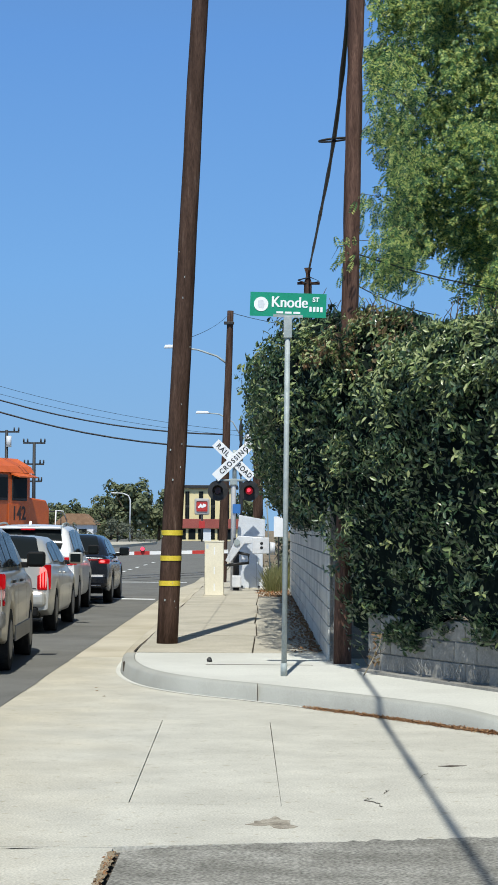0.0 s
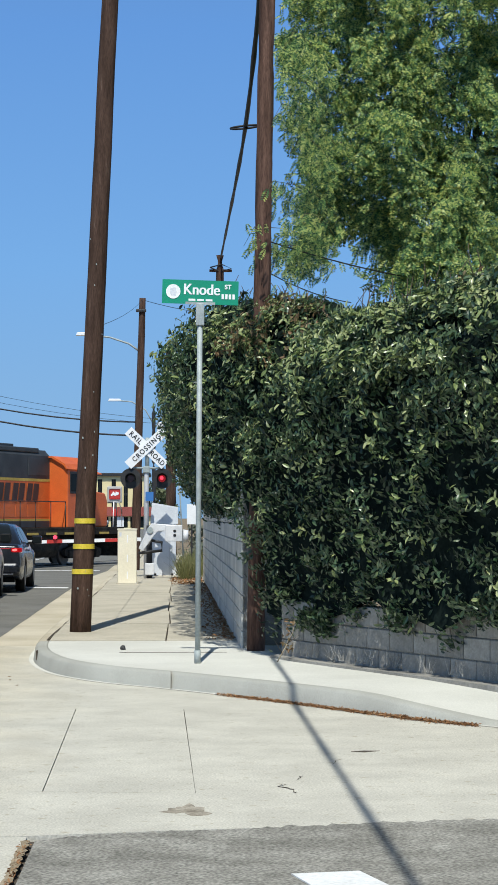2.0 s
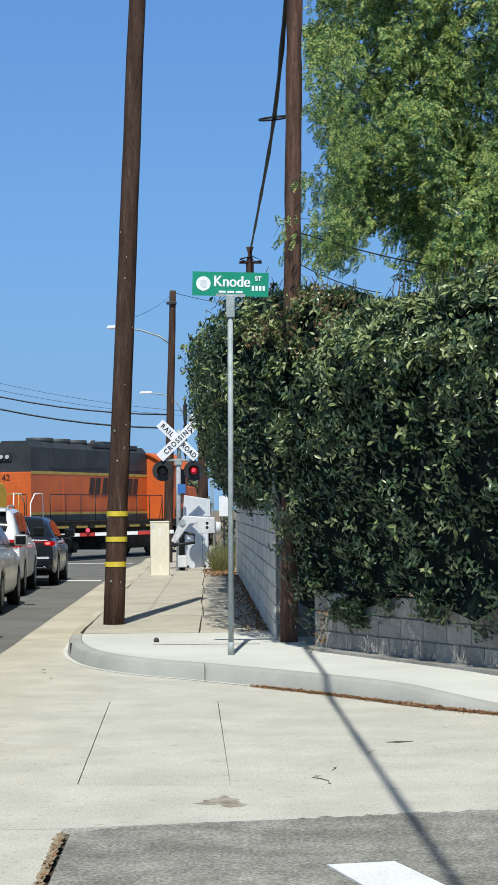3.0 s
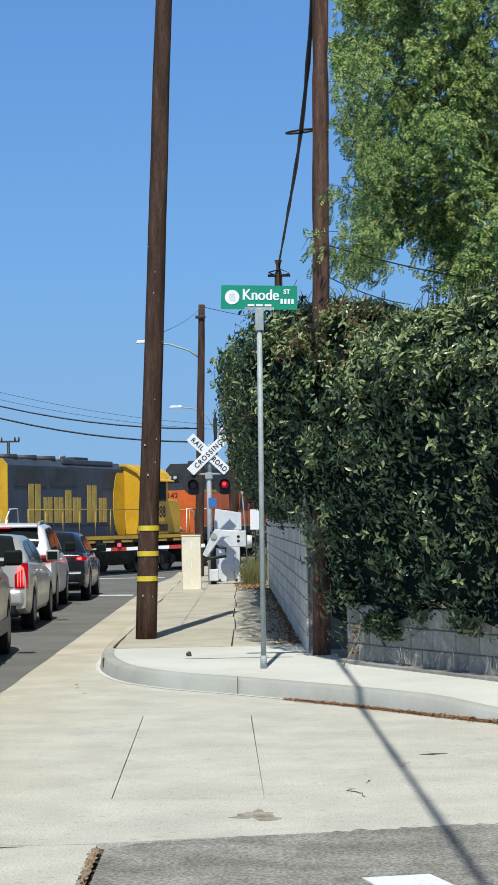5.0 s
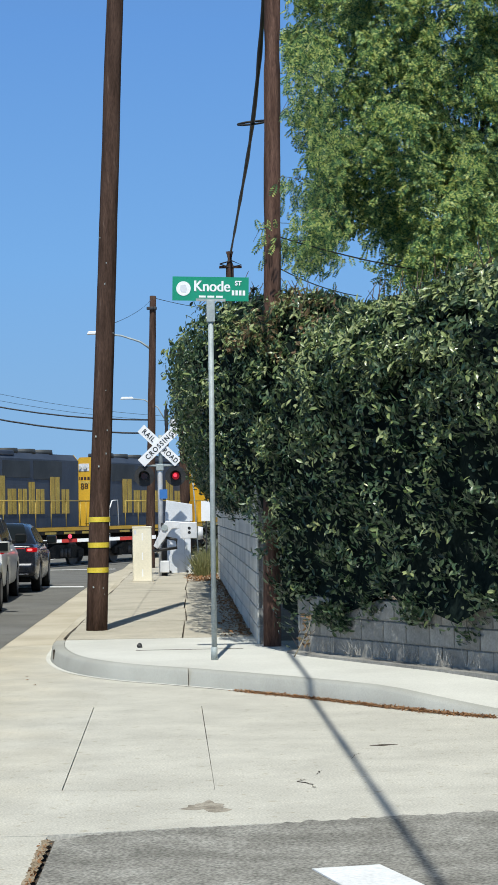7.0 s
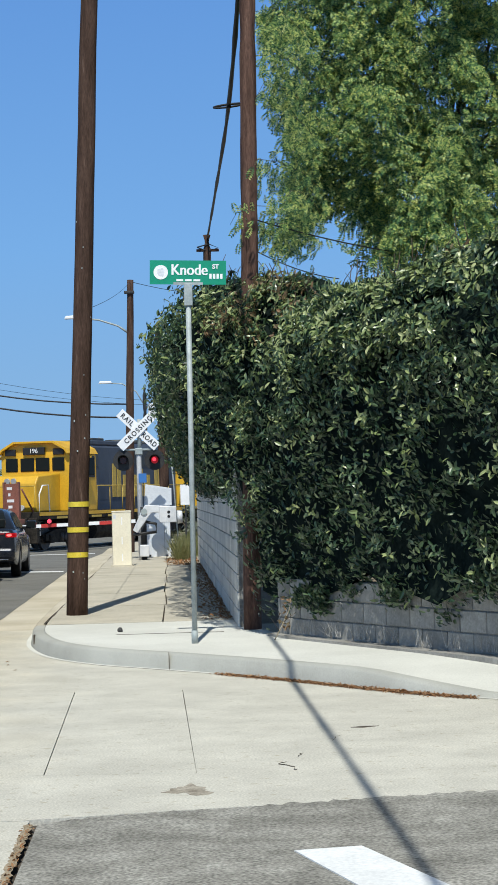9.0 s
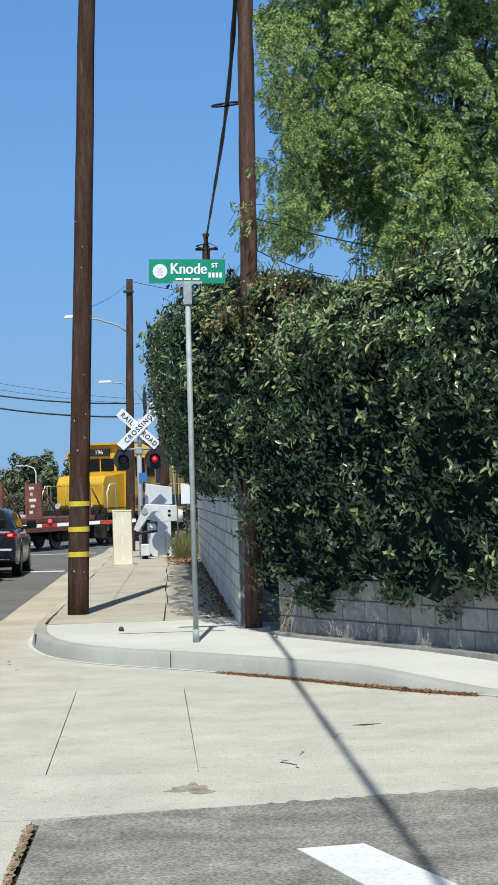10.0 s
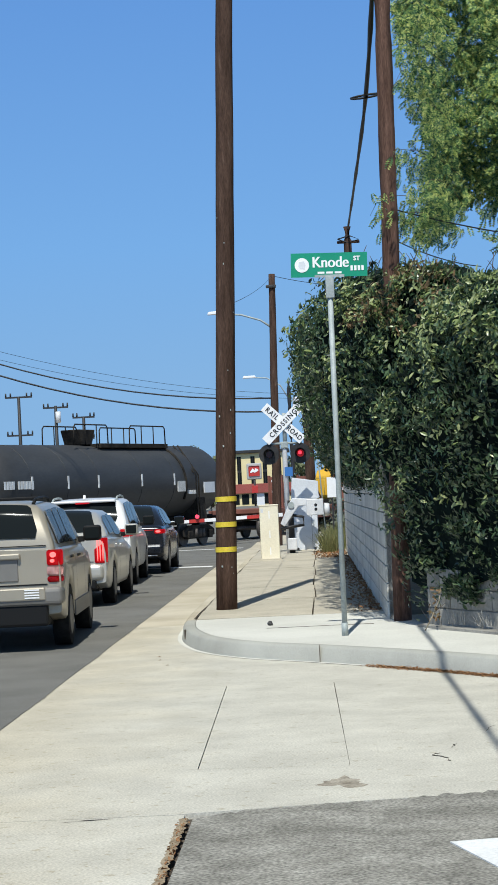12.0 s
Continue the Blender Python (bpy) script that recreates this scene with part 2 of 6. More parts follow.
def prism(poly, z0, z1, bm=None, axis="z", bevel=0.0):
    """A polygon of (a, b) pairs made solid from z0 to z1 along an axis."""
    bm = bm or bmesh.new()
    place = {"z": lambda a, b, c: (a, b, c), "x": lambda a, b, c: (c, a, b), "y": lambda a, b, c: (a, c, b)}[axis]
    lo = [bm.verts.new(place(a, b, z0)) for a, b in poly]
    hi = [bm.verts.new(place(a, b, z1)) for a, b in poly]
    fs = [bm.faces.new(lo[::-1]), bm.faces.new(hi)]
    n = len(poly)
    for k in range(n):
        fs.append(bm.faces.new((lo[k], lo[(k + 1) % n], hi[(k + 1) % n], hi[k])))
    bmesh.ops.recalc_face_normals(bm, faces=fs)
    if bevel:
        bmesh.ops.bevel(bm, geom=list({e for f in fs for e in f.edges}), offset=bevel, segments=2, profile=0.5, affect="EDGES")
    return bm


def sheet(rows, bm=None, smooth=False):
    """A skin over rows of points of equal length."""
    bm = bm or bmesh.new()
    vs = [[bm.verts.new(p) for p in row] for row in rows]
    for a, b in zip(vs, vs[1:]):
        for k in range(len(a) - 1):
            f = bm.faces.new((a[k], a[k + 1], b[k + 1], b[k]))
            f.smooth = smooth
    return bm


def words(name, text, size, m, material, parent, depth=0.004, align="CENTER", squeeze=1.0, bold=0.0, gap=1.0):
    cu = bpy.data.curves.new(name, "FONT")
    cu.offset = bold
    cu.space_character = gap
    cu.body, cu.size, cu.extrude, cu.align_x, cu.align_y = text, size, depth, align, "CENTER"
    tmp = bpy.data.objects.new(name, cu)
    me = bpy.data.meshes.new_from_object(tmp)
    bpy.data.objects.remove(tmp)
    me.transform(m @ Matrix.Diagonal((squeeze, 1, 1, 1)))
    me.materials.clear()
    me.materials.append(material)
    ob = new(name, me)
    ob.parent = parent
    return ob


def scatter(name, verts, faces, mats, material, parent=None, label="", kind="stuff", smooth=False):
    """Many copies of one small leaf or blade, joined; mats: an n x 4 x 4 array."""
    v = np.c_[np.array(verts, float), np.ones(len(verts))]
    pts = np.einsum("nij,kj->nki", mats, v)[..., :3].reshape(-1, 3)
    n, k = len(mats), len(verts)
    me = bpy.data.meshes.new(name)
    fs = [tuple(i + b for i in f) for b in range(0, n * k, k) for f in faces]
    me.from_pydata(pts.tolist(), [], fs)
    me.materials.append(material)
    ob = new(name, me)
    if parent:
        ob.parent = parent
    return tagged(ob, label, kind=kind)


def frames_of(pos, up, roll, size):
    """Poses whose z axis points along up, turned by roll about it."""
    up = up / np.linalg.norm(up, axis=1)[:, None]
    ref = np.where(np.abs(up[:, 2:3]) > 0.9, np.array([[1.0, 0, 0]]), np.array([[0, 0, 1.0]]))
    a = np.cross(ref, up)
    a /= np.linalg.norm(a, axis=1)[:, None]
    b = np.cross(up, a)
    c, s = np.cos(roll)[:, None], np.sin(roll)[:, None]
    x, y = a * c + b * s, b * c - a * s
    out = np.zeros((len(pos), 4, 4))
    for k, ax in enumerate((x, y, up)):
        out[:, :3, k] = ax * size[:, None]
    out[:, :3, 3], out[:, 3, 3] = pos, 1
    return out

# ---- ground, street and walls ----
def dip(y):
    """The street falls a little towards the tracks."""
    return -0.25 * min(max((y - 50) / 16, 0), 1)


def strip(xs, ys, z, bm=None, thick=0.0):
    """A level band with the fall of the street."""
    return sheet([[(x, y, z + dip(y)) for x in xs] for y in ys], bm)


YS = [-60, 0, 20, 50, 54, 58, 62, 66, 120, 250, 420]
ground = part("ground", sheet([[(x, y, -0.42) for x in (-900, 900)] for y in (-300, 2500)]), M_SOIL, label="dry bare soil reaching the horizon", kind="structure")
road = part("road", strip((-26, -2.33), YS, 0.0), M_ASPHALT, label="dark grey asphalt road running up to the railway crossing", kind="structure")
part("road_shoulder", strip((-60, -26), YS, -0.01), M_SOIL, road)
for y, l in ((78.5, 1.5), (81.5, 1.6), (85, 1.8), (90, 2), (96, 2.2), (103, 2.4)):
    part("lane_dash", strip((-5.98, -5.84), (y, y + l), 0.02), M_PAINT, road)
part("stop_line", prism([(-9, 45.3), (-2.42, 43.3), (-2.42, 43.75), (-9, 45.75)], 0.0, 0.006), M_PAINT, road)
part("stop_line_far", prism([(-12, 66.6), (-2.6, 66.2), (-2.6, 66.5), (-12, 66.9)], -0.26, -0.244), M_PAINT, road)

# corner apron: concrete slabs with open joints
apron = part("apron", prism([(-2.33, -12), (14, -12), (14, 24), (-2.33, 24)], -0.3, -0.03), M_JOINT, label="weathered cream concrete cross gutter at the street corner", kind="structure")
SLABS = [
    [(-2.33, 9.72), (-0.80, 9.72), (-0.775, 11.3), (-0.83, 16.15), (-1.45, 16.6), (-2.33, 17.2)],
    [(-0.769, 11.3), (0.118, 11.2), (0.068, 16.05), (-0.824, 16.15)],
    [(0.12, 11.195), (0.13, 9.9), (14, 11.9), (14, 12.6), (3.2, 13.0), (0.075, 16.05)],
    [(-0.80, 9.72), (0.13, 9.9), (0.12, 11.195), (-0.775, 11.298)],
    [(-1.45, 16.6), (-0.82, 16.15), (0.07, 16.05), (3.2, 13.0), (14, 12.6), (14, 24), (-1.50, 24), (-1.50, 19.0)],
    [(-2.33, -12), (-0.74, -12), (-0.74, 9.70), (-2.33, 9.71)],
]
for poly in SLABS:
    part("concrete_slab", prism(poly, -0.03, 0.0), M_APRON, apron)
part("concrete_slab", prism([(-2.33, 17.2), (-1.45, 16.6), (-1.50, 19.0), (-1.50, 24), (-2.33, 24)], -0.03, 0.0), M_APRON, apron)
er = random.Random(21)
part("asphalt_edge", sheet([[(-2.42, y, 0.004), (-2.335 + 0.016 * er.random() + 0.008 * math.sin(y * 1.7), y, 0.004)] for y in [6 + 0.06 * k for k in range(640)]]), M_ASPHALT, road)
part("gutter", strip((-2.33, -1.66), [24, 30, 38, 50, 54, 58, 62, 66, 90, 140], 0.0), M_GUTTER, label="buff concrete gutter along the curb", kind="structure")
edge_r = random.Random(9)
EDGE = [(1.23, 10.12), (0.2, 9.86), (-0.45, 9.74), (-0.69, 9.55)]
ragged = []
for (x0, y0), (x1, y1) in zip([(3.0, 10.36)] + EDGE, EDGE):
    n = max(2, int(math.hypot(x1 - x0, y1 - y0) / 0.035))
    ragged += [(x0 + (x1 - x0) * k / n, y0 + (y1 - y0) * k / n + edge_r.uniform(-1, 1) ** 3 * 0.05) for k in range(n)]
side = part("side_street", prism([(-0.722, -12), (14, -12), (14, 11.85)] + ragged + EDGE[-1:], -0.02, 0.004), M_SIDE, label="worn light grey asphalt of the side street", kind="structure")
part("crossing_bar", prism([(0.52, 8.62), (0.83, 8.68), (1.62, 5.9), (1.25, 5.8)], 0.0, 0.010), M_PAINT, side, "thick white painted bar")


def crack(pts, w):
    """A crooked crack: a thin strip along jittered points."""
    cr = random.Random(int(1000 * pts[0][1]))
    line = []
    for (x0, y0), (x1, y1) in zip(pts, pts[1:]):
        for k in range(5):
            line.append((x0 + (x1 - x0) * k / 5 + cr.uniform(-1, 1) * 0.008, y0 + (y1 - y0) * k / 5 + cr.uniform(-1, 1) * 0.03))
    line.append(pts[-1])
    rows = [[(x - w * cr.uniform(0.2, 1), y, 0.003), (x + w * cr.uniform(0.2, 1), y + 0.02, 0.003)] for x, y in line]
    part("crack", sheet(rows), M_JOINT, apron)


part("crack", prism([(1.20, 13.12), (1.28, 13.09), (1.40, 13.16), (1.29, 13.17)], -0.005, 0.003), M_JOINT, apron)
crack([(0.67, 11.55), (0.615, 11.46), (0.70, 11.30), (0.695, 11.16)], 0.004)
crack([(0.75, 11.75), (0.79, 11.9)], 0.005)
crack([(1.0, 12.35), (1.06, 12.6), (1.10, 12.7)], 0.005)
crack([(-2.3, 9.62), (-1.7, 9.66)], 0.02)
crack([(-1.35, 9.60), (-1.1, 9.66)], 0.03)
stain = []
rnd = random.Random(4)
for k in range(26):
    a = 6.283 * k / 26
    r = 0.5 + 0.5 * rnd.random()
    stain.append((0.06 + 0.17 * r * math.cos(a), 10.55 + 0.17 * r * math.sin(a) * (1.6 if math.cos(a) > 0 else 0.8)))
part("oil_stain", prism(stain, -0.002, 0.002), surf("damp_stain", (0.20, 0.17, 0.13), (0.40, 0.36, 0.29), 9, 0.8, 60, 0.1), apron)

# curb return round the corner: toe line and top line
TOE = [(-1.66, 140), (-1.66, 66), (-1.66, 50), (-1.66, 28), (-1.66, 24.4), (-1.62, 22.2), (-1.50, 20.9), (-1.22, 19.7), (-0.73, 18.75), (-0.04, 17.95), (0.9, 16.75), (1.87, 15.3), (2.35, 14.75), (3.2, 13.9), (9.0, 8.0)]


def fine_line(pts, n=6):
    out = []
    for k in range(len(pts) - 1):
        p0, p1, p2, p3 = (Vector(pts[max(0, min(len(pts) - 1, k + j))]) for j in (-1, 0, 1, 2))
        for i in range(n):
            t = i / n
            out.append(0.5 * ((2 * p1) + (p2 - p0) * t + (2 * p0 - 5 * p1 + 4 * p2 - p3) * t * t + (3 * p1 - p0 - 3 * p2 + p3) * t ** 3))
    return out + [Vector(pts[-1])]


toe = TOE[:4] + [tuple(v) for v in fine_line(TOE[4:13])] + TOE[13:]


def offset_line(pts, d):
    out = []
    for k, p in enumerate(pts):
        a, b = Vector(pts[max(k - 1, 0)]), Vector(pts[min(k + 1, len(pts) - 1)])
        t = (b - a).normalized()
        out.append((p[0] - t.y * d, p[1] + t.x * d))
    return out


def lift(x):
    """The curb sinks to nothing at the ramp by the side street."""
    return 0.15 * min(max((2.6 - x) / 1.1, 0.04), 1)


lip, back, inner = offset_line(toe, -0.02), offset_line(toe, 0.02), offset_line(toe, 0.16)
rows = []
for a, l, b, c in zip(toe, lip, back, inner):
    h, g = lift(a[0]), dip(a[1])
    rows.append([(l[0], l[1], g - 0.05), (a[0], a[1], g + 0.001), (b[0], b[1], g + h - 0.025), (0.75 * b[0] + 0.25 * c[0], 0.75 * b[1] + 0.25 * c[1], g + h), (c[0], c[1], g + h)])
n_old = sum(1 for p in toe if p[1] > 22.8)
old_curb = part("old_curb", sheet(rows[:n_old + 1], smooth=True), M_GUTTER, label="old buff concrete curb along the sidewalk", kind="structure")
curb = part("curb", sheet(rows[n_old:], smooth=True), M_CURB, label="pale grey concrete curb rounding the corner", kind="structure")
part("gutter_lip", sheet([[(p[0], p[1], dip(p[1]) + 0.004), (q[0], q[1], dip(q[1]) + 0.004)] for p, q in zip(toe[4:], offset_line(toe, -0.05)[4:])]), M_NEWWALK, curb)
part("curb_joint", box(-0.042, -0.037, 17.93, 18.12, 0.0, 0.153), M_JOINT, curb)
part("curb_scar", box(-1.51, -1.495, 20.95, 21.05, 0.05, 0.15), M_JOINT, curb)

# sidewalks: pale new corner, old slabs beyond
inn = offset_line(toe, 0.155)
corner = [p for p in inn if p[1] < 22.6]
cw = part("corner_sidewalk", bmesh.new(), M_NEWWALK, label="smooth pale concrete sidewalk at the corner", kind="structure")
bm = bmesh.new()
right = [(6.3, 9.8), (4.0, 14.0), (2.25, 17.45), (1.3, 19.6), (1.05, 20.4), (0.9, 22.6)]
left = [corner[min(int(k * (len(corner) - 1) / 40), len(corner) - 1)] for k in range(41)][::-1]


def along(pts, f):
    seg = [(Vector(b) - Vector(a)).length for a, b in zip(pts, pts[1:])]
    d = f * sum(seg)
    for (a, b), s in zip(zip(pts, pts[1:]), seg):
        if d <= s:
            return Vector(a).lerp(Vector(b), d / s)
        d -= s
    return Vector(pts[-1])


rows = []
for k in range(61):
    a, b = along(left, k / 60), along(right, k / 60)
    rows.append([(*a.lerp(b, j / 6), lift(a.x) + (0.15 - lift(a.x)) * (j / 6) ** 1.5) for j in range(7)])
sheet(rows, bm)
bm.to_mesh(cw.data)
bm.free()
walkway = part("sidewalk", prism([(-1.50, 22.63), (0.95, 22.63), (0.95, 52), (-1.50, 52)], -0.3, 0.11), M_JOINT, label="old buff concrete sidewalk with uneven slabs", kind="structure")
ys = [22.64, 26.2, 29.6, 33.2, 36.8, 40.4, 44.0, 48.0, 52.0]
for k, (a, b) in enumerate(zip(ys, ys[1:])):
    part("sidewalk_slab", prism([(-1.50, a + 0.01), (-0.12 + 0.04 * (k % 2), a + 0.01), (-0.10, b - 0.01), (-1.50, b - 0.01)], 0.0, 0.150 + 0.004 * (k % 3)), M_OLDWALK, walkway)
    part("sidewalk_slab", prism([(-0.10 + 0.04 * (k % 2), a + 0.01), (0.90, a + 0.01), (0.90, b - 0.01), (-0.085, b - 0.01)], 0.0, 0.148 + 0.003 * (k % 2)), M_OLDWALK, walkway)
part("far_sidewalk", strip((-1.50, 0.30), [52, 54, 58, 62, 66, 90], 0.10), M_OLDWALK, walkway)
part("sidewalk_joint", box(-0.6, 0.55, 20.62, 20.635, 0.148, 0.154), M_JOINT, walkway)

# block walls under the hedge
def block_wall(name, label, a, b, z0, courses, material, bl=0.40, bh=0.20, th=0.18):
    a, b = Vector((*a, 0)), Vector((*b, 0))
    d = (b - a).normalized()
    n = Vector((-d.y, d.x, 0))
    L = (b - a).length
    w = thing(name, label, "wall", kind="structure")
    core = prism([tuple((a + n * -0.01).xy), tuple((b + n * -0.01).xy), tuple((b - n * th).xy), tuple((a - n * th).xy)], z0 - 0.2, z0 + courses * bh - 0.01)
    part("mortar", core, M_MORTAR, w)
    shared = {}
    for c in range(courses):
        s = -(c % 2) * bl / 2
        while s < L:
            s0, s1 = max(s, 0), min(s + bl, L)
            s += bl
            if s1 - s0 < 0.05:
                continue
            key = round(s1 - s0, 3)
            if key not in shared:
                bm = box(0, s1 - s0 - 0.012, -0.05, 0.012, 0, bh - 0.012, 0.006, seg=1)
                me = bpy.data.meshes.new("block")
                bm.to_mesh(me)
                bm.free()
                me.materials.append(material)
                shared[key] = me
            o = new("block", shared[key])
            o.parent = w
            o.matrix_basis = Matrix.Translation(a + d * s0 + Vector((0, 0, z0 + c * bh))) @ Matrix.Rotation(math.atan2(d.y, d.x), 4, "Z")
    return w


def noisy(*p):
    return noise.noise(Vector(p))


part("curb_crack", sheet([[(-1.504 + 0.015 * math.sin(y), y, 0.156 + dip(y)), (-1.495 + 0.012 * math.sin(2.1 * y), y, 0.156 + dip(y))] for y in [22.7 + 0.9 * k for k in range(30)]]), M_JOINT, old_curb)

# ---- poles, signs, cables ----
def wood_pole(label, foot, head, r0, r1, material, cat="utility pole"):
    p = thing("utility_pole", label, cat, pose(*foot))
    f = Vector(head) - Vector(foot)
    n = 22
    pts = [f * (k / n) + Vector((0.012 * noisy(k * 0.4, 1, foot[0]), 0.012 * noisy(k * 0.4, 5, foot[0]), 0)) for k in range(n + 1)]
    pts[0] = pts[0] - Vector((0, 0, 0.3))
    part("shaft", tube(pts, [r0 + (r1 - r0) * k / n for k in range(n + 1)], 20), material, p)
    return p, lambda z: Vector(foot) + f * ((z - foot[2]) / f.z)


pole_a, at_a = wood_pole("tall dark brown wooden utility pole with three yellow bands", (-1.21, 24.4, 0.15), (-0.705, 24.4, 11.5), 0.135, 0.095, M_WOOD)
for z in (0.912, 1.228, 1.55):
    c = at_a(z) - Vector((-1.21, 24.4, 0.15))
    part("yellow_band", tube([c - Vector((0, 0, 0.032)), c + Vector((0, 0, 0.032))], 0.1375, 24, ends=False), M_YELLOW, pole_a, "yellow reflective band")
for z, a in ((2.22, 260), (0.7, 250), (2.6, 235)):
    c = at_a(z) - Vector((-1.21, 24.4, 0.15))
    d = Vector((math.cos(radians(a)), math.sin(radians(a)), 0))
    part("pole_tag", box(c.x + d.x * .125 - .009, c.x + d.x * .125 + .009, d.y * .135 - .012, d.y * .135 + .012, c.z - .012, c.z + .012, .003), M_GALV, pole_a)
nail = random.Random(3)
for k in range(13):
    z = 0.6 + 5.5 * nail.random() ** 1.5
    a = radians(200 + 140 * nail.random())
    c = at_a(z) - Vector((-1.21, 24.4, 0.15))
    r = 0.134 - 0.0035 * z
    part("staple", box(c.x + math.cos(a) * r - .005, c.x + math.cos(a) * r + .005, math.sin(a) * r - .006, math.sin(a) * r + .006, c.z - .006 - .012 * nail.random(), c.z + .006), M_GALV, pole_a)
pole_b, at_b = wood_pole("red-brown wooden utility pole standing in the hedge", (0.87, 20.9, 0.15), (1.06, 20.9, 10.8), 0.098, 0.086, M_WOOD2)
pole_c, at_c = wood_pole("weathered wooden pole behind the hedge carrying a cable", (1.36, 61, -0.2), (1.40, 61, 9.95), 0.15, 0.125, M_WOOD)
part("crossarm", box(-0.3, 0.42, -0.05, 0.05, 9.62, 9.70, 0.01), M_WOOD, pole_c)
part("bracket", tube([(-0.28, -0.1, 9.75), (0.1, -0.1, 9.85), (0.4, -0.1, 9.72), (0.06, -0.1, 9.62), (-0.28, -0.1, 9.75)], 0.022, 6), M_CABLE, pole_c)
pole_d, at_d = wood_pole("brown wooden street light pole by the crossing", (-1.27, 60, -0.2), (-1.05, 60, 8.45), 0.15, 0.10, M_WOOD)
part("lamp_arm", tube([(0.18, 0, 6.95), (-0.2, 0, 7.22), (-0.8, 0, 7.42), (-1.55, 0, 7.50)], [0.035, 0.03, 0.028, 0.025], 8), M_GALV, pole_d)
part("lamp_head", prism([(-1.86, 7.46), (-1.82, 7.56), (-1.5, 7.57), (-1.45, 7.47)], -0.09, 0.09, axis="y", bevel=0.02), M_WHITE, pole_d)
part("bracket", box(0.02, 0.34, -0.16, -0.1, 8.2, 8.3, .02), M_DULL, pole_d)
pole_e, at_e = wood_pole("short brown wooden pole beside the hedge", (-0.10, 50, 0.1), (-0.16, 50, 5.95), 0.14, 0.115, M_WOOD)
part("insulator", tube([(-0.36, -0.1, 5.72), (-0.30, -0.1, 5.76), (-0.22, -0.1, 5.73)], [0.015, 0.05, 0.015], 8), M_CABLE, pole_e)
pole_f, at_f = wood_pole("dark street light pole beyond the tracks", (-0.95, 85, -0.25), (-0.98, 85, 6.5), 0.09, 0.085, M_DULL, "street light")
part("lamp_arm", tube([(0, 0, 5.9), (-0.4, 0, 6.6), (-1.0, 0, 6.95), (-1.6, 0, 7.0)], 0.03, 6), M_GALV, pole_f)
part("lamp_head", prism([(-2.05, 6.97), (-2.0, 7.08), (-1.5, 7.08), (-1.45, 6.98)], -0.1, 0.1, axis="y", bevel=0.02), M_WHITE, pole_f)
part("camera_box", box(0.12, 0.42, -0.15, 0.15, 5.6, 6.05, 0.06), M_LTGREY, pole_f)
part("bracket_arm", box(-0.05, 0.35, -0.03, 0.03, 5.3, 5.36), M_DULL, pole_f)


def cable(label, pts, r, name="overhead_cable"):
    me = tube(pts, r, 6)
    ob = part(name, me, M_CABLE)
    return tagged(ob, label, "cable")


def sag(a, b, drop, n=16):
    a, b = Vector(a), Vector(b)
    return [a.lerp(b, k / n) - Vector((0, 0, 4 * drop * (k / n) * (1 - k / n))) for k in range(n + 1)]


# heavy bundled cable: overhead along the side, then on to the pole behind the hedge
def smooth(pts, n=6):
    return [tuple(v) for v in fine_line(pts, n)]


run = smooth([(0.98, 20.9, 8.6), (0.99, 22.5, 7.87), (1.0, 27.6, 7.25), (1.12, 40, 7.95), (1.43, 61, 9.88)])
cable("thick black bundled cable hung between wooden poles", run, [0.030 + 0.006 * math.sin(k * 2.3) for k in range(len(run))])
part("cable_bracket", tube([(0.13, 0, 8.40), (-0.33, 0, 8.44)], 0.025, 8), M_DULL, pole_b)
near = sag((0.53, 20.9, 8.6), (0.64, -16, 8.7), 0.2, 40)
cable("thick black bundled cable hung between wooden poles", near, [0.022 + 0.008 * max(0, math.sin(k * 1.9)) for k in range(len(near))])
ring = thing("cable_loop", "black oval cable storage loop hung on the cable", "cable loop", pose(1.0, 27.6, 7.25))
part("loop", tube([(0.215 * math.cos(a), 0.12 * math.sin(a), 0.05 * math.sin(a + 0.5)) for a in [6.2832 * k / 24 for k in range(25)]], 0.017, 6), M_CABLE, ring)
cable("thin dark service wire above the hedge", sag((1.04, 20.95, 4.62), (3.4, 24, 4.55), 0.05), 0.008)
cable("thin dark service wire above the hedge", sag((1.02, 20.95, 4.28), (2.2, 24, 4.3), 0.05), 0.006)
for a, b, d, r in (((-15.5, 62, 8.62), (-1.13, 60, 4.56), 0.95, 0.026), ((-15.5, 62, 8.28), (-1.14, 60, 4.14), 0.95, 0.030), ((-17.5, 75, 9.55), (-0.97, 85, 5.95), 0.7, 0.008), ((-17.5, 75, 9.15), (-0.97, 85, 5.75), 0.7, 0.008)):
    cable("dark overhead wire sagging across the road", sag(a, b, d), r)
cable("thin wire from the street light pole", sag((-1.05, 60, 8.4), (-1.06, 24.4, 4.0), 0.1), 0.004)
cable("thin wire from the street light pole", sag((-1.05, 60, 8.4), (1.38, 61, 8.05), 0.06), 0.009)

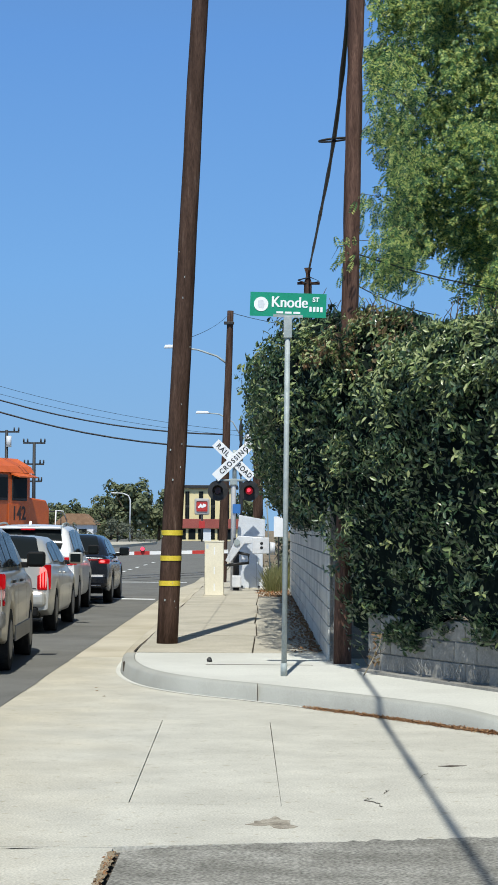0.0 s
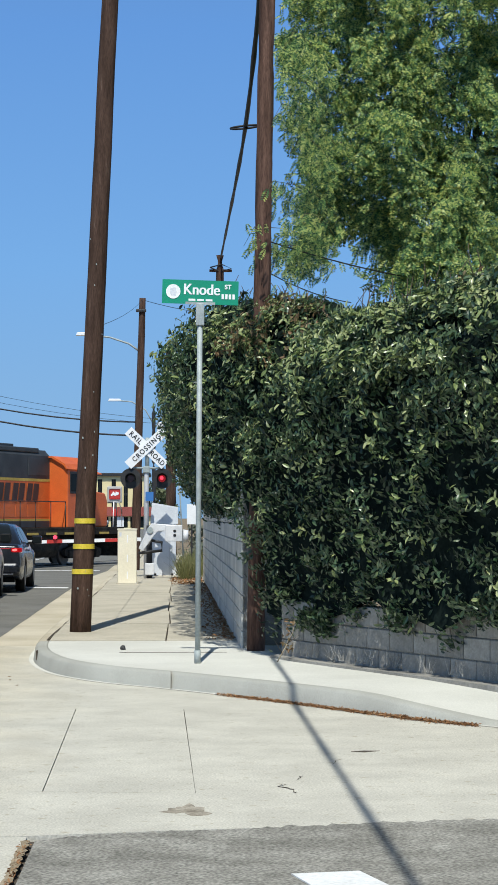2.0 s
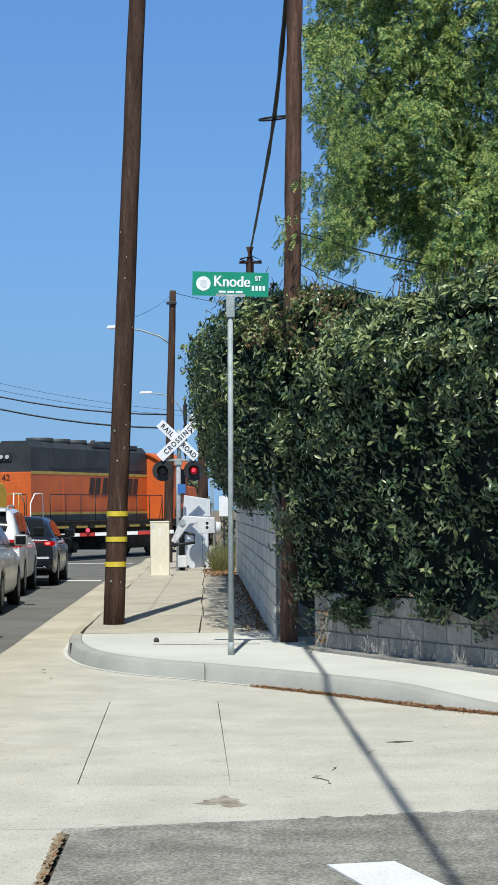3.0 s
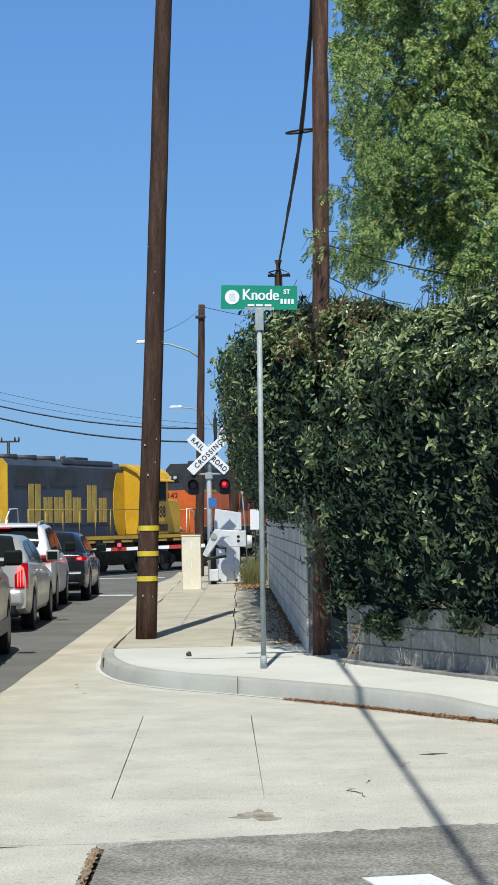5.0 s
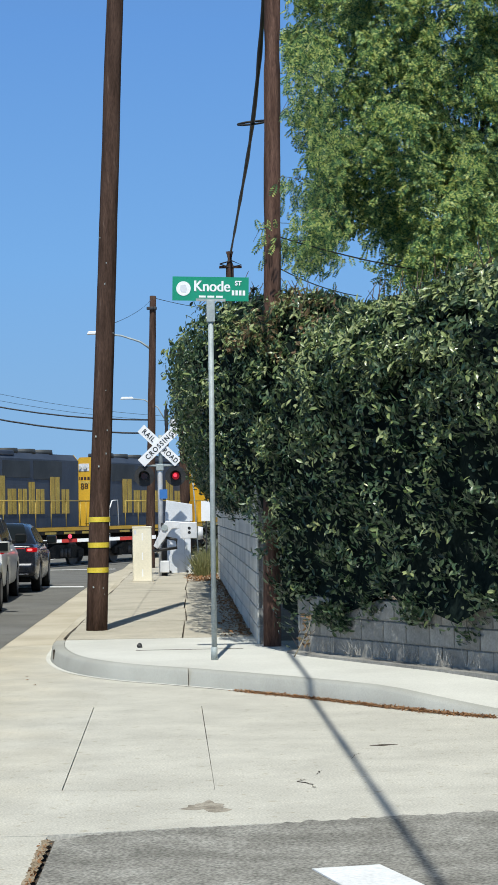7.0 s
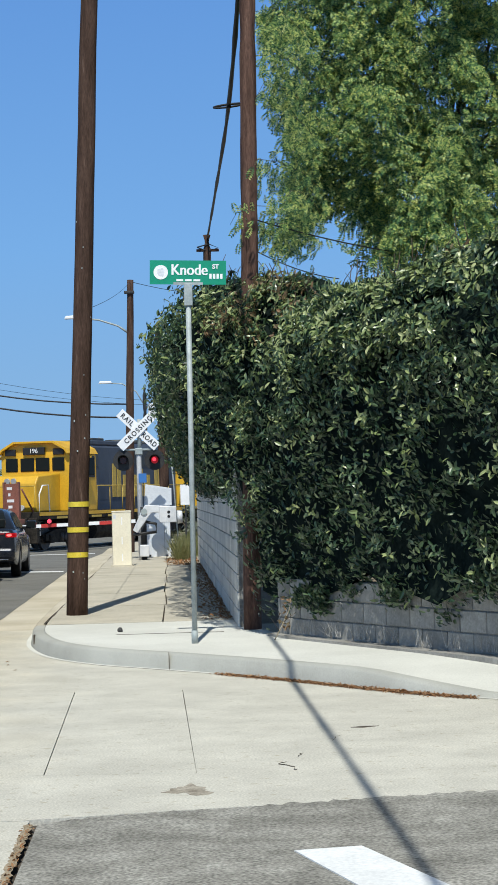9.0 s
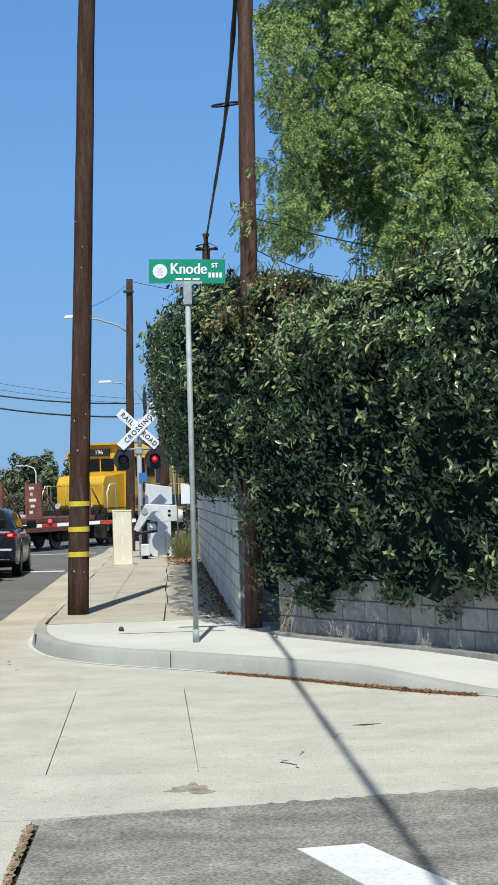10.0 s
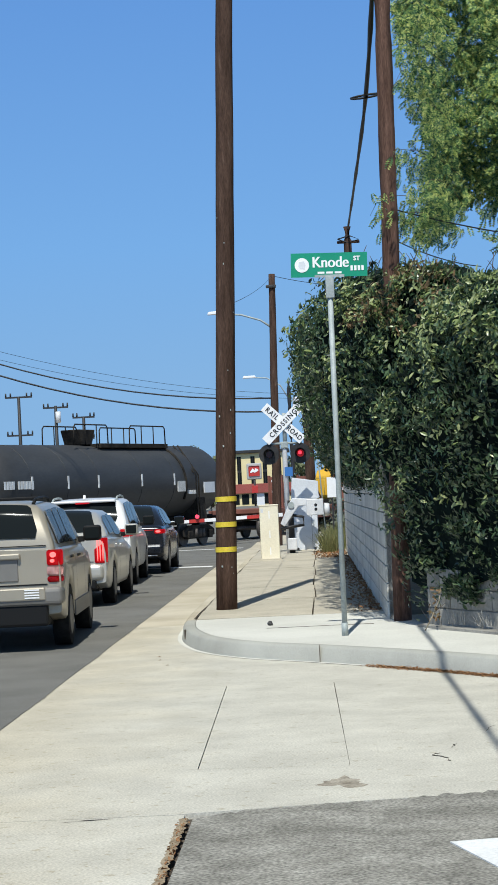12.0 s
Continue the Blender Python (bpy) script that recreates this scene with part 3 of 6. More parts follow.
# street name sign on its post
post = thing("street_name_sign", "green street name sign on a galvanised round post", "street sign", pose(0.22, 19.1, 0.15))
part("post", tube([(0, 0, -0.1), (0.01, 0, 1.8), (0.018, 0, 3.38)], 0.0275, 14), M_GALV, post)
part("collar", tube([(0, 0, 0.0), (0, 0, 0.13)], 0.033, 14), M_GALV, post)
part("bracket", box(-0.022, 0.062, -0.04, 0.045, 3.36, 3.58, 0.006), M_GALV, post, "square galvanised bracket")
tilt = pose(0.022, -0.03, 3.69, 90, 1.6, 0)
bm = box(-0.38, 0.38, -0.12, 0.12, -0.004, 0.004)
bmesh.ops.transform(bm, matrix=tilt, verts=bm.verts)
blade = part("sign_blade", bm, M_GREEN, post, "green sign blade")
for k in range(3):
    words("street_name", "Knode", 0.155, tilt @ pose(0.014 + 0.004 * (k - 1), 0.022, 0.006 + 0.0004 * k), M_WHITE, blade, 0.001, squeeze=0.88)
words("street_kind", "ST", 0.062, tilt @ pose(0.275, 0.058, 0.007), M_WHITE, blade, 0.002, bold=0.002)
for k in range(4):
    bm = box(0.213 + k * 0.036, 0.213 + k * 0.036 + 0.024, -0.062, -0.012, 0.005, 0.007)
    bmesh.ops.transform(bm, matrix=tilt, verts=bm.verts)
    part("number_bar", bm, M_WHITE, blade)
for k in range(3):
    bm = box(-0.115 + k * 0.085, -0.115 + k * 0.085 + 0.068, -0.088, -0.068, 0.005, 0.007)
    bmesh.ops.transform(bm, matrix=tilt, verts=bm.verts)
    part("small_print_bar", bm, M_WHITE, blade)
bm = box(-0.145, 0.15, -0.125, -0.098, 0.005, 0.008)
bmesh.ops.transform(bm, matrix=tilt, verts=bm.verts)
part("clamp_rail", bm, M_GALV, blade)
bm = cone((-0.27, 0.0, 0.004), (-0.27, 0.0, 0.008), 0.072, 0.072, 28)
bmesh.ops.transform(bm, matrix=tilt, verts=bm.verts)
seal = part("city_seal", bm, M_WHITE, blade, "round white seal")
bm = prism([(-0.305, -0.01), (-0.30, 0.035), (-0.25, 0.04), (-0.235, 0.0), (-0.245, -0.04), (-0.29, -0.035)], 0.008, 0.010)
bmesh.ops.transform(bm, matrix=tilt, verts=bm.verts)
part("seal_mark", bm, M_SILVER, blade)

# ---- railway crossing signal, gate, cabinets ----
sig = thing("crossing_signal", "railway crossing signal with white crossbuck and two round lamps", "crossing signal", pose(-0.70, 46, 0.15))
part("mast", tube([(0, 0, 0), (0, 0, 2.55), (0, 0, 2.56)], 0.062, 16), M_LTGREY, sig)
part("upper_mast", tube([(0.02, 0, 2.5), (0.02, 0, 3.35)], 0.05, 14), M_GALV, sig)
for lean, text in ((45, ("CROS", "SING")), (-45, ("RAIL", "ROAD"))):
    off = -0.10 if lean > 0 else -0.075
    q = pose(0, off, 3.10, 90, 0, 0) @ pose(0, 0, 0, 0, 0, lean * 0.97)
    bm = box(-0.61, 0.61, -0.115, 0.115, -0.006, 0.006)
    bmesh.ops.transform(bm, matrix=q, verts=bm.verts)
    blade = part("crossbuck_blade", bm, M_WHITE, sig, "white blade with black letters")
    if lean > 0:
        words("lettering", "CROSSING", 0.165, q @ pose(0, -0.004, 0.009), M_BLACK, blade, 0.002, squeeze=0.92, bold=0.003, gap=1.28)
    else:
        words("lettering", "RAIL", 0.165, q @ pose(-0.355, -0.004, 0.009), M_BLACK, blade, 0.002, squeeze=0.92, bold=0.003, gap=1.25)
        words("lettering", "ROAD", 0.165, q @ pose(0.355, -0.004, 0.009), M_BLACK, blade, 0.002, squeeze=0.86, bold=0.003, gap=1.15)
part("cross_arm", tube([(-0.42, -0.02, 2.62), (0.42, -0.02, 2.62)], 0.028, 10), M_GALV, sig)
for x, lit in ((-0.375, False), (0.375, True)):
    head = part("lamp_disc", cone((x, -0.04, 2.37), (x, -0.055, 2.37), 0.245, 0.245, 32), M_DULL, sig, "round black backing disc")
    part("lamp_housing", cone((x, 0.12, 2.37), (x, -0.04, 2.37), 0.10, 0.13, 20), M_DULL, head)
    part("lens", cone((x, -0.056, 2.37), (x, -0.075, 2.37), 0.088, 0.08, 24), M_REDDIM if lit else M_DARKLENS, head, "glowing red lens" if lit else "unlit dark lens")
    if lit:
        part("bulb_glow", cone((x - 0.01, -0.075, 2.385), (x - 0.01, -0.08, 2.385), 0.045, 0.035, 16), M_REDGLOW, head)
    rows = []
    for y in (-0.056, -0.20, -0.34):
        rows.append([(x + 0.128 * math.cos(radians(a)), y, 2.37 + 0.128 * math.sin(radians(a)) * (1 if y > -0.3 or a < 90 else 1)) for a in range(-35, 216, 10)])
    hood = sheet(rows, smooth=True)
    bmesh.ops.solidify(hood, geom=hood.faces[:], thickness=0.006)
    part("hood", hood, M_DULL, head)
part("notice", box(-0.02, 0.17, -0.09, -0.08, 1.83, 2.05), M_BLUE, sig, "small blue notice plate")
part("hub", box(-0.09, 0.09, -0.09, 0.09, 2.5, 2.66, .02), M_GALV, sig)
gate = thing("crossing_gate", "lowered red and white striped crossing gate with grey drive", "crossing gate", pose(-0.62, 45.6, 0.15))
part("drive_mast", tube([(0, 0, 0), (0, 0, 1.25)], 0.07, 14), M_DULL, gate)
part("foot_box", box(-0.10, 0.12, -0.28, -0.08, 0.08, 0.36, 0.02), M_LTGREY, gate, "small light grey box at the foot")
bm = prism([(-0.25, 0.71), (-0.15, 0.64), (0.11, 1.00), (0.20, 1.11), (0.64, 1.13), (0.64, 1.26), (0.05, 1.30), (-0.04, 1.16)], -0.42, -0.30, axis="y", bevel=0.015)
part("counterweight_arm", bm, M_LTGREY, gate, "light grey cast arm")
part("arm_pivot", cone((0.02, -0.43, 1.14), (0.02, -0.45, 1.14), 0.075, 0.075, 20), M_GALV, gate)
jb = part("drive_box", box(0.38, 0.78, -0.62, -0.32, 0.88, 1.26, 0.015), M_LTGREY, gate, "grey drive box with two dark holes")
for z in (1.02, 1.12):
    part("hole", cone((0.60, -0.62, z), (0.60, -0.626, z), 0.036, 0.036, 12), M_BLACK, jb)
part("side_can", cone((0.80, -0.45, 1.0), (0.92, -0.45, 1.0), 0.16, 0.14, 16), M_LTGREY, gate)
part("arm_bracket", tube([(-0.25, -0.36, 0.6), (0.3, -0.3, 0.66), (0.30, -0.3, 0.85), (0.05, -0.3, 0.9)], 0.035, 8), M_DULL, gate)
def arm_z(x):
    """The arm hangs a little towards its tip."""
    return 0.875 + (x + 0.2) * 0.0242


bar = part("gate_arm", prism([(-6.6, arm_z(-6.6)), (-0.2, arm_z(-0.2)), (-0.2, arm_z(-0.2) + 0.085), (-6.6, arm_z(-6.6) + 0.065)], 0.40, 0.44, axis="y"), M_WHITE, gate, "striped wooden gate arm")
for x in (-0.86, -2.25, -3.5, -4.8, -6.1):
    a, b = x - 0.20, x + 0.17
    part("red_stripe", prism([(a, arm_z(a) - 0.002), (b, arm_z(b) - 0.002), (b, arm_z(b) + 0.083), (a, arm_z(a) + 0.081)], 0.394, 0.446, axis="y"), M_RED, bar, "red stripe")
for x in (-2.25, -4.8):
    z = arm_z(x) + 0.08
    lamp = part("arm_lamp", box(x - 0.05, x + 0.05, 0.36, 0.46, z, z + 0.10, 0.02), M_DULL, bar)
    part("lens", cone((x, 0.36, z + 0.06), (x, 0.33, z + 0.06), 0.05, 0.04, 14), M_REDGLOW, lamp, "glowing red lens")
cab = thing("signal_cabinet", "tall cream metal cabinet on the sidewalk", "cabinet", pose(-1.04, 41.5, 0.15))
part("plinth", box(-0.24, 0.24, -0.16, 0.26, 0, 0.035, 0.008), M_OLDWALK, cab)
body = part("body", box(-0.205, 0.205, -0.14, 0.24, 0.02, 1.19, 0.012), M_BEIGE, cab)
part("lid", box(-0.212, 0.212, -0.15, 0.25, 1.17, 1.20, 0.008), M_BEIGE, cab)
for z in (0.12, 0.48, 0.9):
    part("pale_mark", box(-0.005, 0.018, -0.143, -0.139, z, z + 0.16), M_WHITE, body)
part("label", box(-0.17, -0.12, -0.143, -0.139, 1.03, 1.12), M_SILVER, body)
part("door_seam", box(-0.20, -0.196, -0.143, -0.139, 0.05, 1.15), M_JOINT, body)
case = thing("relay_case", "silver aluminium relay case standing behind the gate", "equipment case", pose(-0.28, 47.45, 0.12))
part("footing", box(-0.42, 0.40, -0.30, 0.6, -0.1, 0.05, 0.01), M_OLDWALK, case)
body = part("body", box(-0.31, 0.29, -0.25, 0.45, 0.03, 1.32, 0.012), M_SILVER, case)
part("roof", prism([(-0.34, 1.30), (0.34, 1.30), (0.34, 1.72), (-0.30, 1.83)], -0.26, 0.5, axis="y", bevel=0.01), M_SILVER, case, "sloped silver roof panel")
part("door_seam", box(0.14, 0.146, -0.254, -0.248, 0.1, 1.25), M_JOINT, body)
part("handle", box(0.18, 0.20, -0.28, -0.25, 0.6, 0.75, 0.004), M_GALV, body)
part("side_shelf", box(0.30, 0.50, -0.2, 0.1, 0.34, 0.40), M_LTGREY, body)
for x in (-0.22, 0.2):
    part("leg", box(x - 0.03, x + 0.03, -0.25, -0.2, -0.02, 0.1), M_DULL, case)
notice = thing("white_notice_board", "small white notice board beside the block wall", "sign", pose(0.40, 47.5, 0.1))
part("board", box(-0.12, 0.12, -0.01, 0.01, 1.32, 1.82), M_WHITE, notice)
part("stake", box(-0.02, 0.02, 0.0, 0.04, 0, 1.5), M_DULL, notice)
guy = cable("pale slanting guy rod beside the pole", [(0.05, 49, 2.9), (0.12, 49, 2.0), (0.22, 49, 0.2)], 0.02, "guy_rod")
guy.data.materials[0] = M_GALV

# ---- hedge, tree, weeds ----
rng = np.random.default_rng(7)
wall_1 = block_wall("wall_1", "low grey concrete block wall under the hedge", (6.2, 9.6), (1.10, 19.86), 0.15, 3, M_BLOCK)
wall_2 = block_wall("wall_2", "pale concrete block wall along the sidewalk", (0.74, 21.25), (0.65, 44.5), 0.15, 10, M_BLOCKW, bh=0.197)
part("footing_curb", prism([(6.1, 9.2), (1.15, 19.35), (0.98, 19.85), (1.06, 20.0), (1.3, 19.6), (6.3, 9.7)], 0.1, 0.175), M_BLOCK, wall_1, "grey concrete footing curb")

PATH = [(6.6, 8.8), (2.20, 17.5), (1.12, 20.1), (0.90, 21.8), (0.86, 24.0), (0.86, 40.0)]
PV = [Vector((*p, 0)) for p in PATH]
PL = [0.0]
for a, b in zip(PV, PV[1:]):
    PL.append(PL[-1] + (b - a).length)


def on_path(s):
    for k in range(len(PV) - 1):
        if s <= PL[k + 1]:
            break
    p = PV[k].lerp(PV[k + 1], (s - PL[k]) / (PL[k + 1] - PL[k]))
    # a soft bend of the outward side round the corner
    d = Vector((0, 0, 0))
    for j in range(len(PV) - 1):
        w = max(0.0, 1 - abs((PL[j] + PL[j + 1]) / 2 - s) / (1.2 + (PL[j + 1] - PL[j]) / 2))
        d += (PV[j + 1] - PV[j]).normalized() * w
    d.normalize()
    return p, Vector((-d.y, d.x, 0))


Z_ST = [0.54, 0.78, 1.25, 2.2, 2.85, 3.36, 3.70, 3.84]
O_ST = [0.06, 0.11, 0.22, 0.40, 0.50, 0.32, 0.02, -0.45]
Z_SW = [1.55, 1.68, 1.9, 2.3, 2.95, 3.5, 3.95, 4.15]
O_SW = [-0.02, 0.18, 0.40, 0.66, 0.90, 1.00, 0.72, 0.1]
S_BEND = PL[2]


def hedge_point(s, f, inward):
    """A point of the hedge's skin: s along its line, f from its lower edge (0) to its crest (1)."""
    p, n = on_path(s)
    w = min(max((s - S_BEND + 0.5) / 2.6, 0), 1)
    w = w * w * (3 - 2 * w)
    q = f * (len(Z_ST) - 1)
    k = min(int(q), len(Z_ST) - 2)
    t = q - k
    z = (1 - w) * (Z_ST[k] + (Z_ST[k + 1] - Z_ST[k]) * t) + w * (Z_SW[k] + (Z_SW[k + 1] - Z_SW[k]) * t)
    o = (1 - w) * (O_ST[k] + (O_ST[k + 1] - O_ST[k]) * t) + w * (O_SW[k] + (O_SW[k + 1] - O_SW[k]) * t)
    lump = 0.21 * noisy(s * 0.9, z * 1.1, 3.1) + 0.17 * noisy(s * 2.4, z * 2.4, 8.2)
    lump *= min(1, 0.25 + 2.2 * f)
    z += 0.12 * noisy(s * 0.8, 4.0, f) + (0.22 * noisy(s * 1.7, 9.4, 0) if f < 0.15 else 0)
    z -= f * (0.20 * math.exp(-((s - S_BEND + 0.5) / 0.30) ** 2) + 0.02 * min(max((s - S_BEND + 1.3) / 0.6, 0), 1))
    z -= 0.17 * math.exp(-((s - PL[1] - 0.2) / 0.9) ** 2) * f + 0.17 * math.exp(-((s - S_BEND + 1.3) / 0.8) ** 2) * f * f
    if f < 0.3:
        z -= 0.42 * (1 - f / 0.3) * math.exp(-((s - S_BEND - 0.1) / 0.45) ** 2)
    return p + n * (o + lump - inward) + Vector((0, 0, z)), n


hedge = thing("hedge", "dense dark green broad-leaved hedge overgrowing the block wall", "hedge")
# added sheet behind the leaves, coloured as the shade between them
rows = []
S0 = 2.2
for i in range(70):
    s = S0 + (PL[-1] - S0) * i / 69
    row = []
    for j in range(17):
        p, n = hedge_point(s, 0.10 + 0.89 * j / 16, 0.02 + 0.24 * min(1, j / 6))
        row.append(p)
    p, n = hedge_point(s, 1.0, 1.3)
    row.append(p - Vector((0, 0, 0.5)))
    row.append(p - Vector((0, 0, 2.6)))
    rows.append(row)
part("shade_backing", sheet(rows, smooth=True), M_CORE, hedge)
# a leaf: pointed, folded along its rib, bent at the tip
LEAF_V = [(0, 0, 0), (0.19, 0.30, 0.055), (0.18, 0.68, 0.03), (0, 1.0, -0.10), (-0.18, 0.68, 0.03), (-0.19, 0.30, 0.055), (0, 0.5, -0.015)]
LEAF_F = [(0, 1, 6), (1, 2, 6), (2, 3, 6), (3, 4, 6), (4, 5, 6), (5, 0, 6)]


def leaf_poses(n, smin, smax, size, deep=0.30, fpow=1.0, fmin=0.0, fmax=1.0, lift_=-0.85, clump=0.22):
    pos, up, sz = [], [], []
    while len(pos) < n:
        s = smin + (smax - smin) * rng.random()
        f = fmin + (fmax - fmin) * rng.random() ** fpow
        d = deep * rng.random() ** 1.6 - 0.09
        p, nrm = hedge_point(s, f, d)
        tuft = noisy(p.x * 3.2, p.y * 3.2, p.z * 3.2)
        if tuft < clump - 0.22 * f and d < 0.17 and rng.random() < 0.93:
            continue
        j = rng.normal(size=3) * 0.55
        pos.append(p + Vector(rng.normal(size=3) * 0.02))
        g = lift_ + 1.3 * f * f
        up.append((nrm.x * 0.8 + j[0], nrm.y * 0.8 + j[1], g + j[2] * 0.9))
        sz.append(size * (0.65 + 0.7 * rng.random()))
    return frames_of(np.array([tuple(p) for p in pos]), np.array(up), rng.random(n) * 6.283, np.array(sz))


scatter("leaves", LEAF_V, LEAF_F, leaf_poses(46000, 2.4, S_BEND + 0.4, 0.070, 0.36), M_HEDGE, hedge, "glossy dark green leaves")
scatter("leaves", LEAF_V, LEAF_F, leaf_poses(23000, S_BEND - 0.2, PL[-1], 0.078, 0.36), M_HEDGE, hedge, "glossy dark green leaves")
# pale leaves crowd towards the crest, painting the sun on its upper side
scatter("sunlit_leaves", LEAF_V, LEAF_F, leaf_poses(9200, 2.4, S_BEND + 1.0, 0.072, 0.02, 0.34, 0.05, 1.0, 0.10, 0.30), M_HEDGELT, hedge, "pale yellow-green leaves coloured as sunlit")
scatter("sunlit_leaves", LEAF_V, LEAF_F, leaf_poses(1300, S_BEND + 0.3, PL[-1], 0.085, 0.04, 0.5, 0.35, 1.0, 0.10, 0.24), M_HEDGELT, hedge, "pale yellow-green leaves coloured as sunlit")
scatter("dead_leaves", LEAF_V, LEAF_F, leaf_poses(520, S_BEND - 0.4, S_BEND + 0.7, 0.08, 0.06, 1.0, 0.70, 1.0), M_DEADLEAF, hedge, "browned dry leaves at the crest")
scatter("dead_leaves", LEAF_V, LEAF_F, leaf_poses(500, 3.0, S_BEND, 0.09, 0.1, 1.0, 0.9, 1.0), M_DEADLEAF, hedge, "browned dry leaves at the crest")
bm = bmesh.new()
for k in range(120):
    p, n = hedge_point(S0 + (S_BEND + 3 - S0) * rng.random(), 0.82 + 0.17 * rng.random(), 0.05)
    q = p + Vector((rng.normal() * 0.09, rng.normal() * 0.09, 0.12 + 0.22 * rng.random()))
    tube([p, p.lerp(q, 0.5) + Vector((rng.normal() * .02, 0, 0)), q], [0.006, 0.005, 0.003], 4, bm)
part("twig_growth", bm, M_BARK, hedge, "bare twigs sticking up from the crest", "stuff")
# sprigs on the face that can be told apart
bm = bmesh.new()
for k in range(8):
    a = 2.4 * k
    q = pose(0, 0, 0.02 * k) @ Matrix.Rotation(a, 4, "Z") @ Matrix.Rotation(radians(38 - 3 * k), 4, "X")
    vs = [bm.verts.new(q @ (Vector(v) * 0.080)) for v in LEAF_V]
    for f in LEAF_F:
        bm.faces.new([vs[i] for i in f])
sprig = bpy.data.meshes.new("sprig")
bm.to_mesh(sprig)
bm.free()
sprig.materials.append(M_HEDGE)
sprig2 = sprig.copy()
sprig2.materials[0] = M_HEDGELT
for k in range(280):
    p, n = hedge_point(3.2 + (S_BEND + 1.5 - 3.2) * rng.random(), 0.20 + 0.74 * rng.random(), -0.03)
    o = new("sprig", sprig2 if rng.random() < 0.3 else sprig)
    o.parent = hedge
    v = Vector((n.x + rng.normal() * .3, n.y + rng.normal() * .3, 0.35 + rng.normal() * .3))
    o.matrix_basis = Matrix.Translation(p) @ v.to_track_quat("Z", "Y").to_matrix().to_4x4() @ Matrix.Rotation(6.28 * rng.random(), 4, "Z")

# feathery tree behind the hedge
tree = thing("tree", "feathery light green tree with drooping foliage behind the hedge", "tree", pose(3.9, 25.2, 0))
trunk_pts = [(0, 0, 0), (0.05, 0.02, 1.6), (-0.1, 0.3, 3.2), (-0.1, 0.7, 5.4)]
part("trunk", tube(trunk_pts, [0.24, 0.2, 0.17, 0.14], 12), M_BARK, tree)
tr = random.Random(11)
# boughs: each droops outwards to a tip; the tips keep apart, so that dark hollows stay between them
TIPS = []
for _ in range(9000):
    x, z = tr.uniform(-2.55, 3.3), tr.uniform(4.5, 10.3)
    if (abs(x - 0.4) / 3.05) ** 3 + (abs(z - 7.0) / 3.4) ** 3 > 1 or (z < 5.3 and -2.3 < x < -1.3 and tr.random() < 0.992) or (x < -2.25 and 5.9 < z < 7.1) or (x < -1.9 and z > 7.0 and tr.random() < 0.84):
        continue
    if all((x - p[0]) ** 2 + ((z - p[2]) * 1.15) ** 2 > 0.47 ** 2 for p in TIPS):
        y = -0.3 - 1.25 * (1 - ((x - 0.4) / 3.1) ** 2) + tr.gauss(0, 0.35) - 0.2 * (7.2 - z)
        TIPS.append((x, y, z))
BOUGHS = []
for x, y, z in TIPS:
    lean = 0.55 * max(-1, min(1, (x + 0.6) / 1.8)) + tr.gauss(0, 0.40)
    size = tr.uniform(0.65, 1.2)
    root = Vector((x - 0.75 * lean * size, y + 0.75 * size, z + 0.36 * size))
    BOUGHS.append((root, Vector((x, y, z)), size))
for k in range(0, len(BOUGHS), 4):
    root, tip, size = BOUGHS[k]
    if root.z < 6.0:
        continue
    a = Vector((-0.1, 0.7, 5.4))
    mid = a.lerp(root, 0.55) + Vector((0, 0.9, 0.35))
    part("limb", tube([a, a.lerp(mid, 0.6) + Vector((0, 0.1, .15)), mid, root, root.lerp(tip, 0.6) + Vector((0, 0, 0.12))], [0.045, 0.03, 0.018, 0.010, 0.004], 6), M_BARK, tree)
# a spray: a short stalk with broad leaflets on both sides
FV, FF = [], []
for k in range(6):
    y = 0.08 + 0.15 * k
    l = 0.29 * math.sin(0.6 + 2.1 * k / 6)
    for sx in (-1, 1):
        b = len(FV)
        zz = -0.22 * y * y
        FV += [(0, y, zz), (sx * l * 0.5, y - 0.02, zz + 0.05), (sx * l, y + 0.10, zz - 0.05), (sx * l * 0.45, y + 0.13, zz + 0.03)]
        FF.append((b, b + 1, b + 2, b + 3))


def aim(pos, y, z, size):
    """Poses at pos whose y axis runs along y and whose z axis leans to z."""
    y = y / np.linalg.norm(y, axis=1)[:, None]
    z = z - y * (z * y).sum(1)[:, None]
    z = z / np.linalg.norm(z, axis=1)[:, None]
    out = np.zeros((len(pos), 4, 4))
    for k, ax in enumerate((np.cross(y, z), y, z)):
        out[:, :3, k] = ax * size[:, None]
    out[:, :3, 3], out[:, 3, 3] = pos, 1
    return out


def bough_fronds(per, size):
    out = []
    for root, tip, big in BOUGHS:
        n = int(per * big * big)
        t = rng.random((n, 1)) ** 0.75
        a, b = np.array(root), np.array(tip)
        sag_ = np.c_[np.zeros((n, 2)), 0.42 * big * (t * (1 - t))]
        p = a + (b - a) * t + sag_ + rng.normal(size=(n, 3)) * np.array([0.13, 0.13, 0.055]) * big * (1.15 - 0.55 * t)
        p[:, 2] -= np.abs(rng.normal(size=n)) * 0.22 * big * (0.4 + t[:, 0])
        d = (b - a) / np.linalg.norm(b - a)
        y = d * 0.75 + np.array([0, 0, -0.65]) + rng.normal(size=(n, 3)) * 0.55
        z = np.array([0, -0.55, 0.95]) + rng.normal(size=(n, 3)) * 0.40
        out.append(aim(p, y, z, size * (0.6 + 0.7 * rng.random(n))))
    return np.concatenate(out)


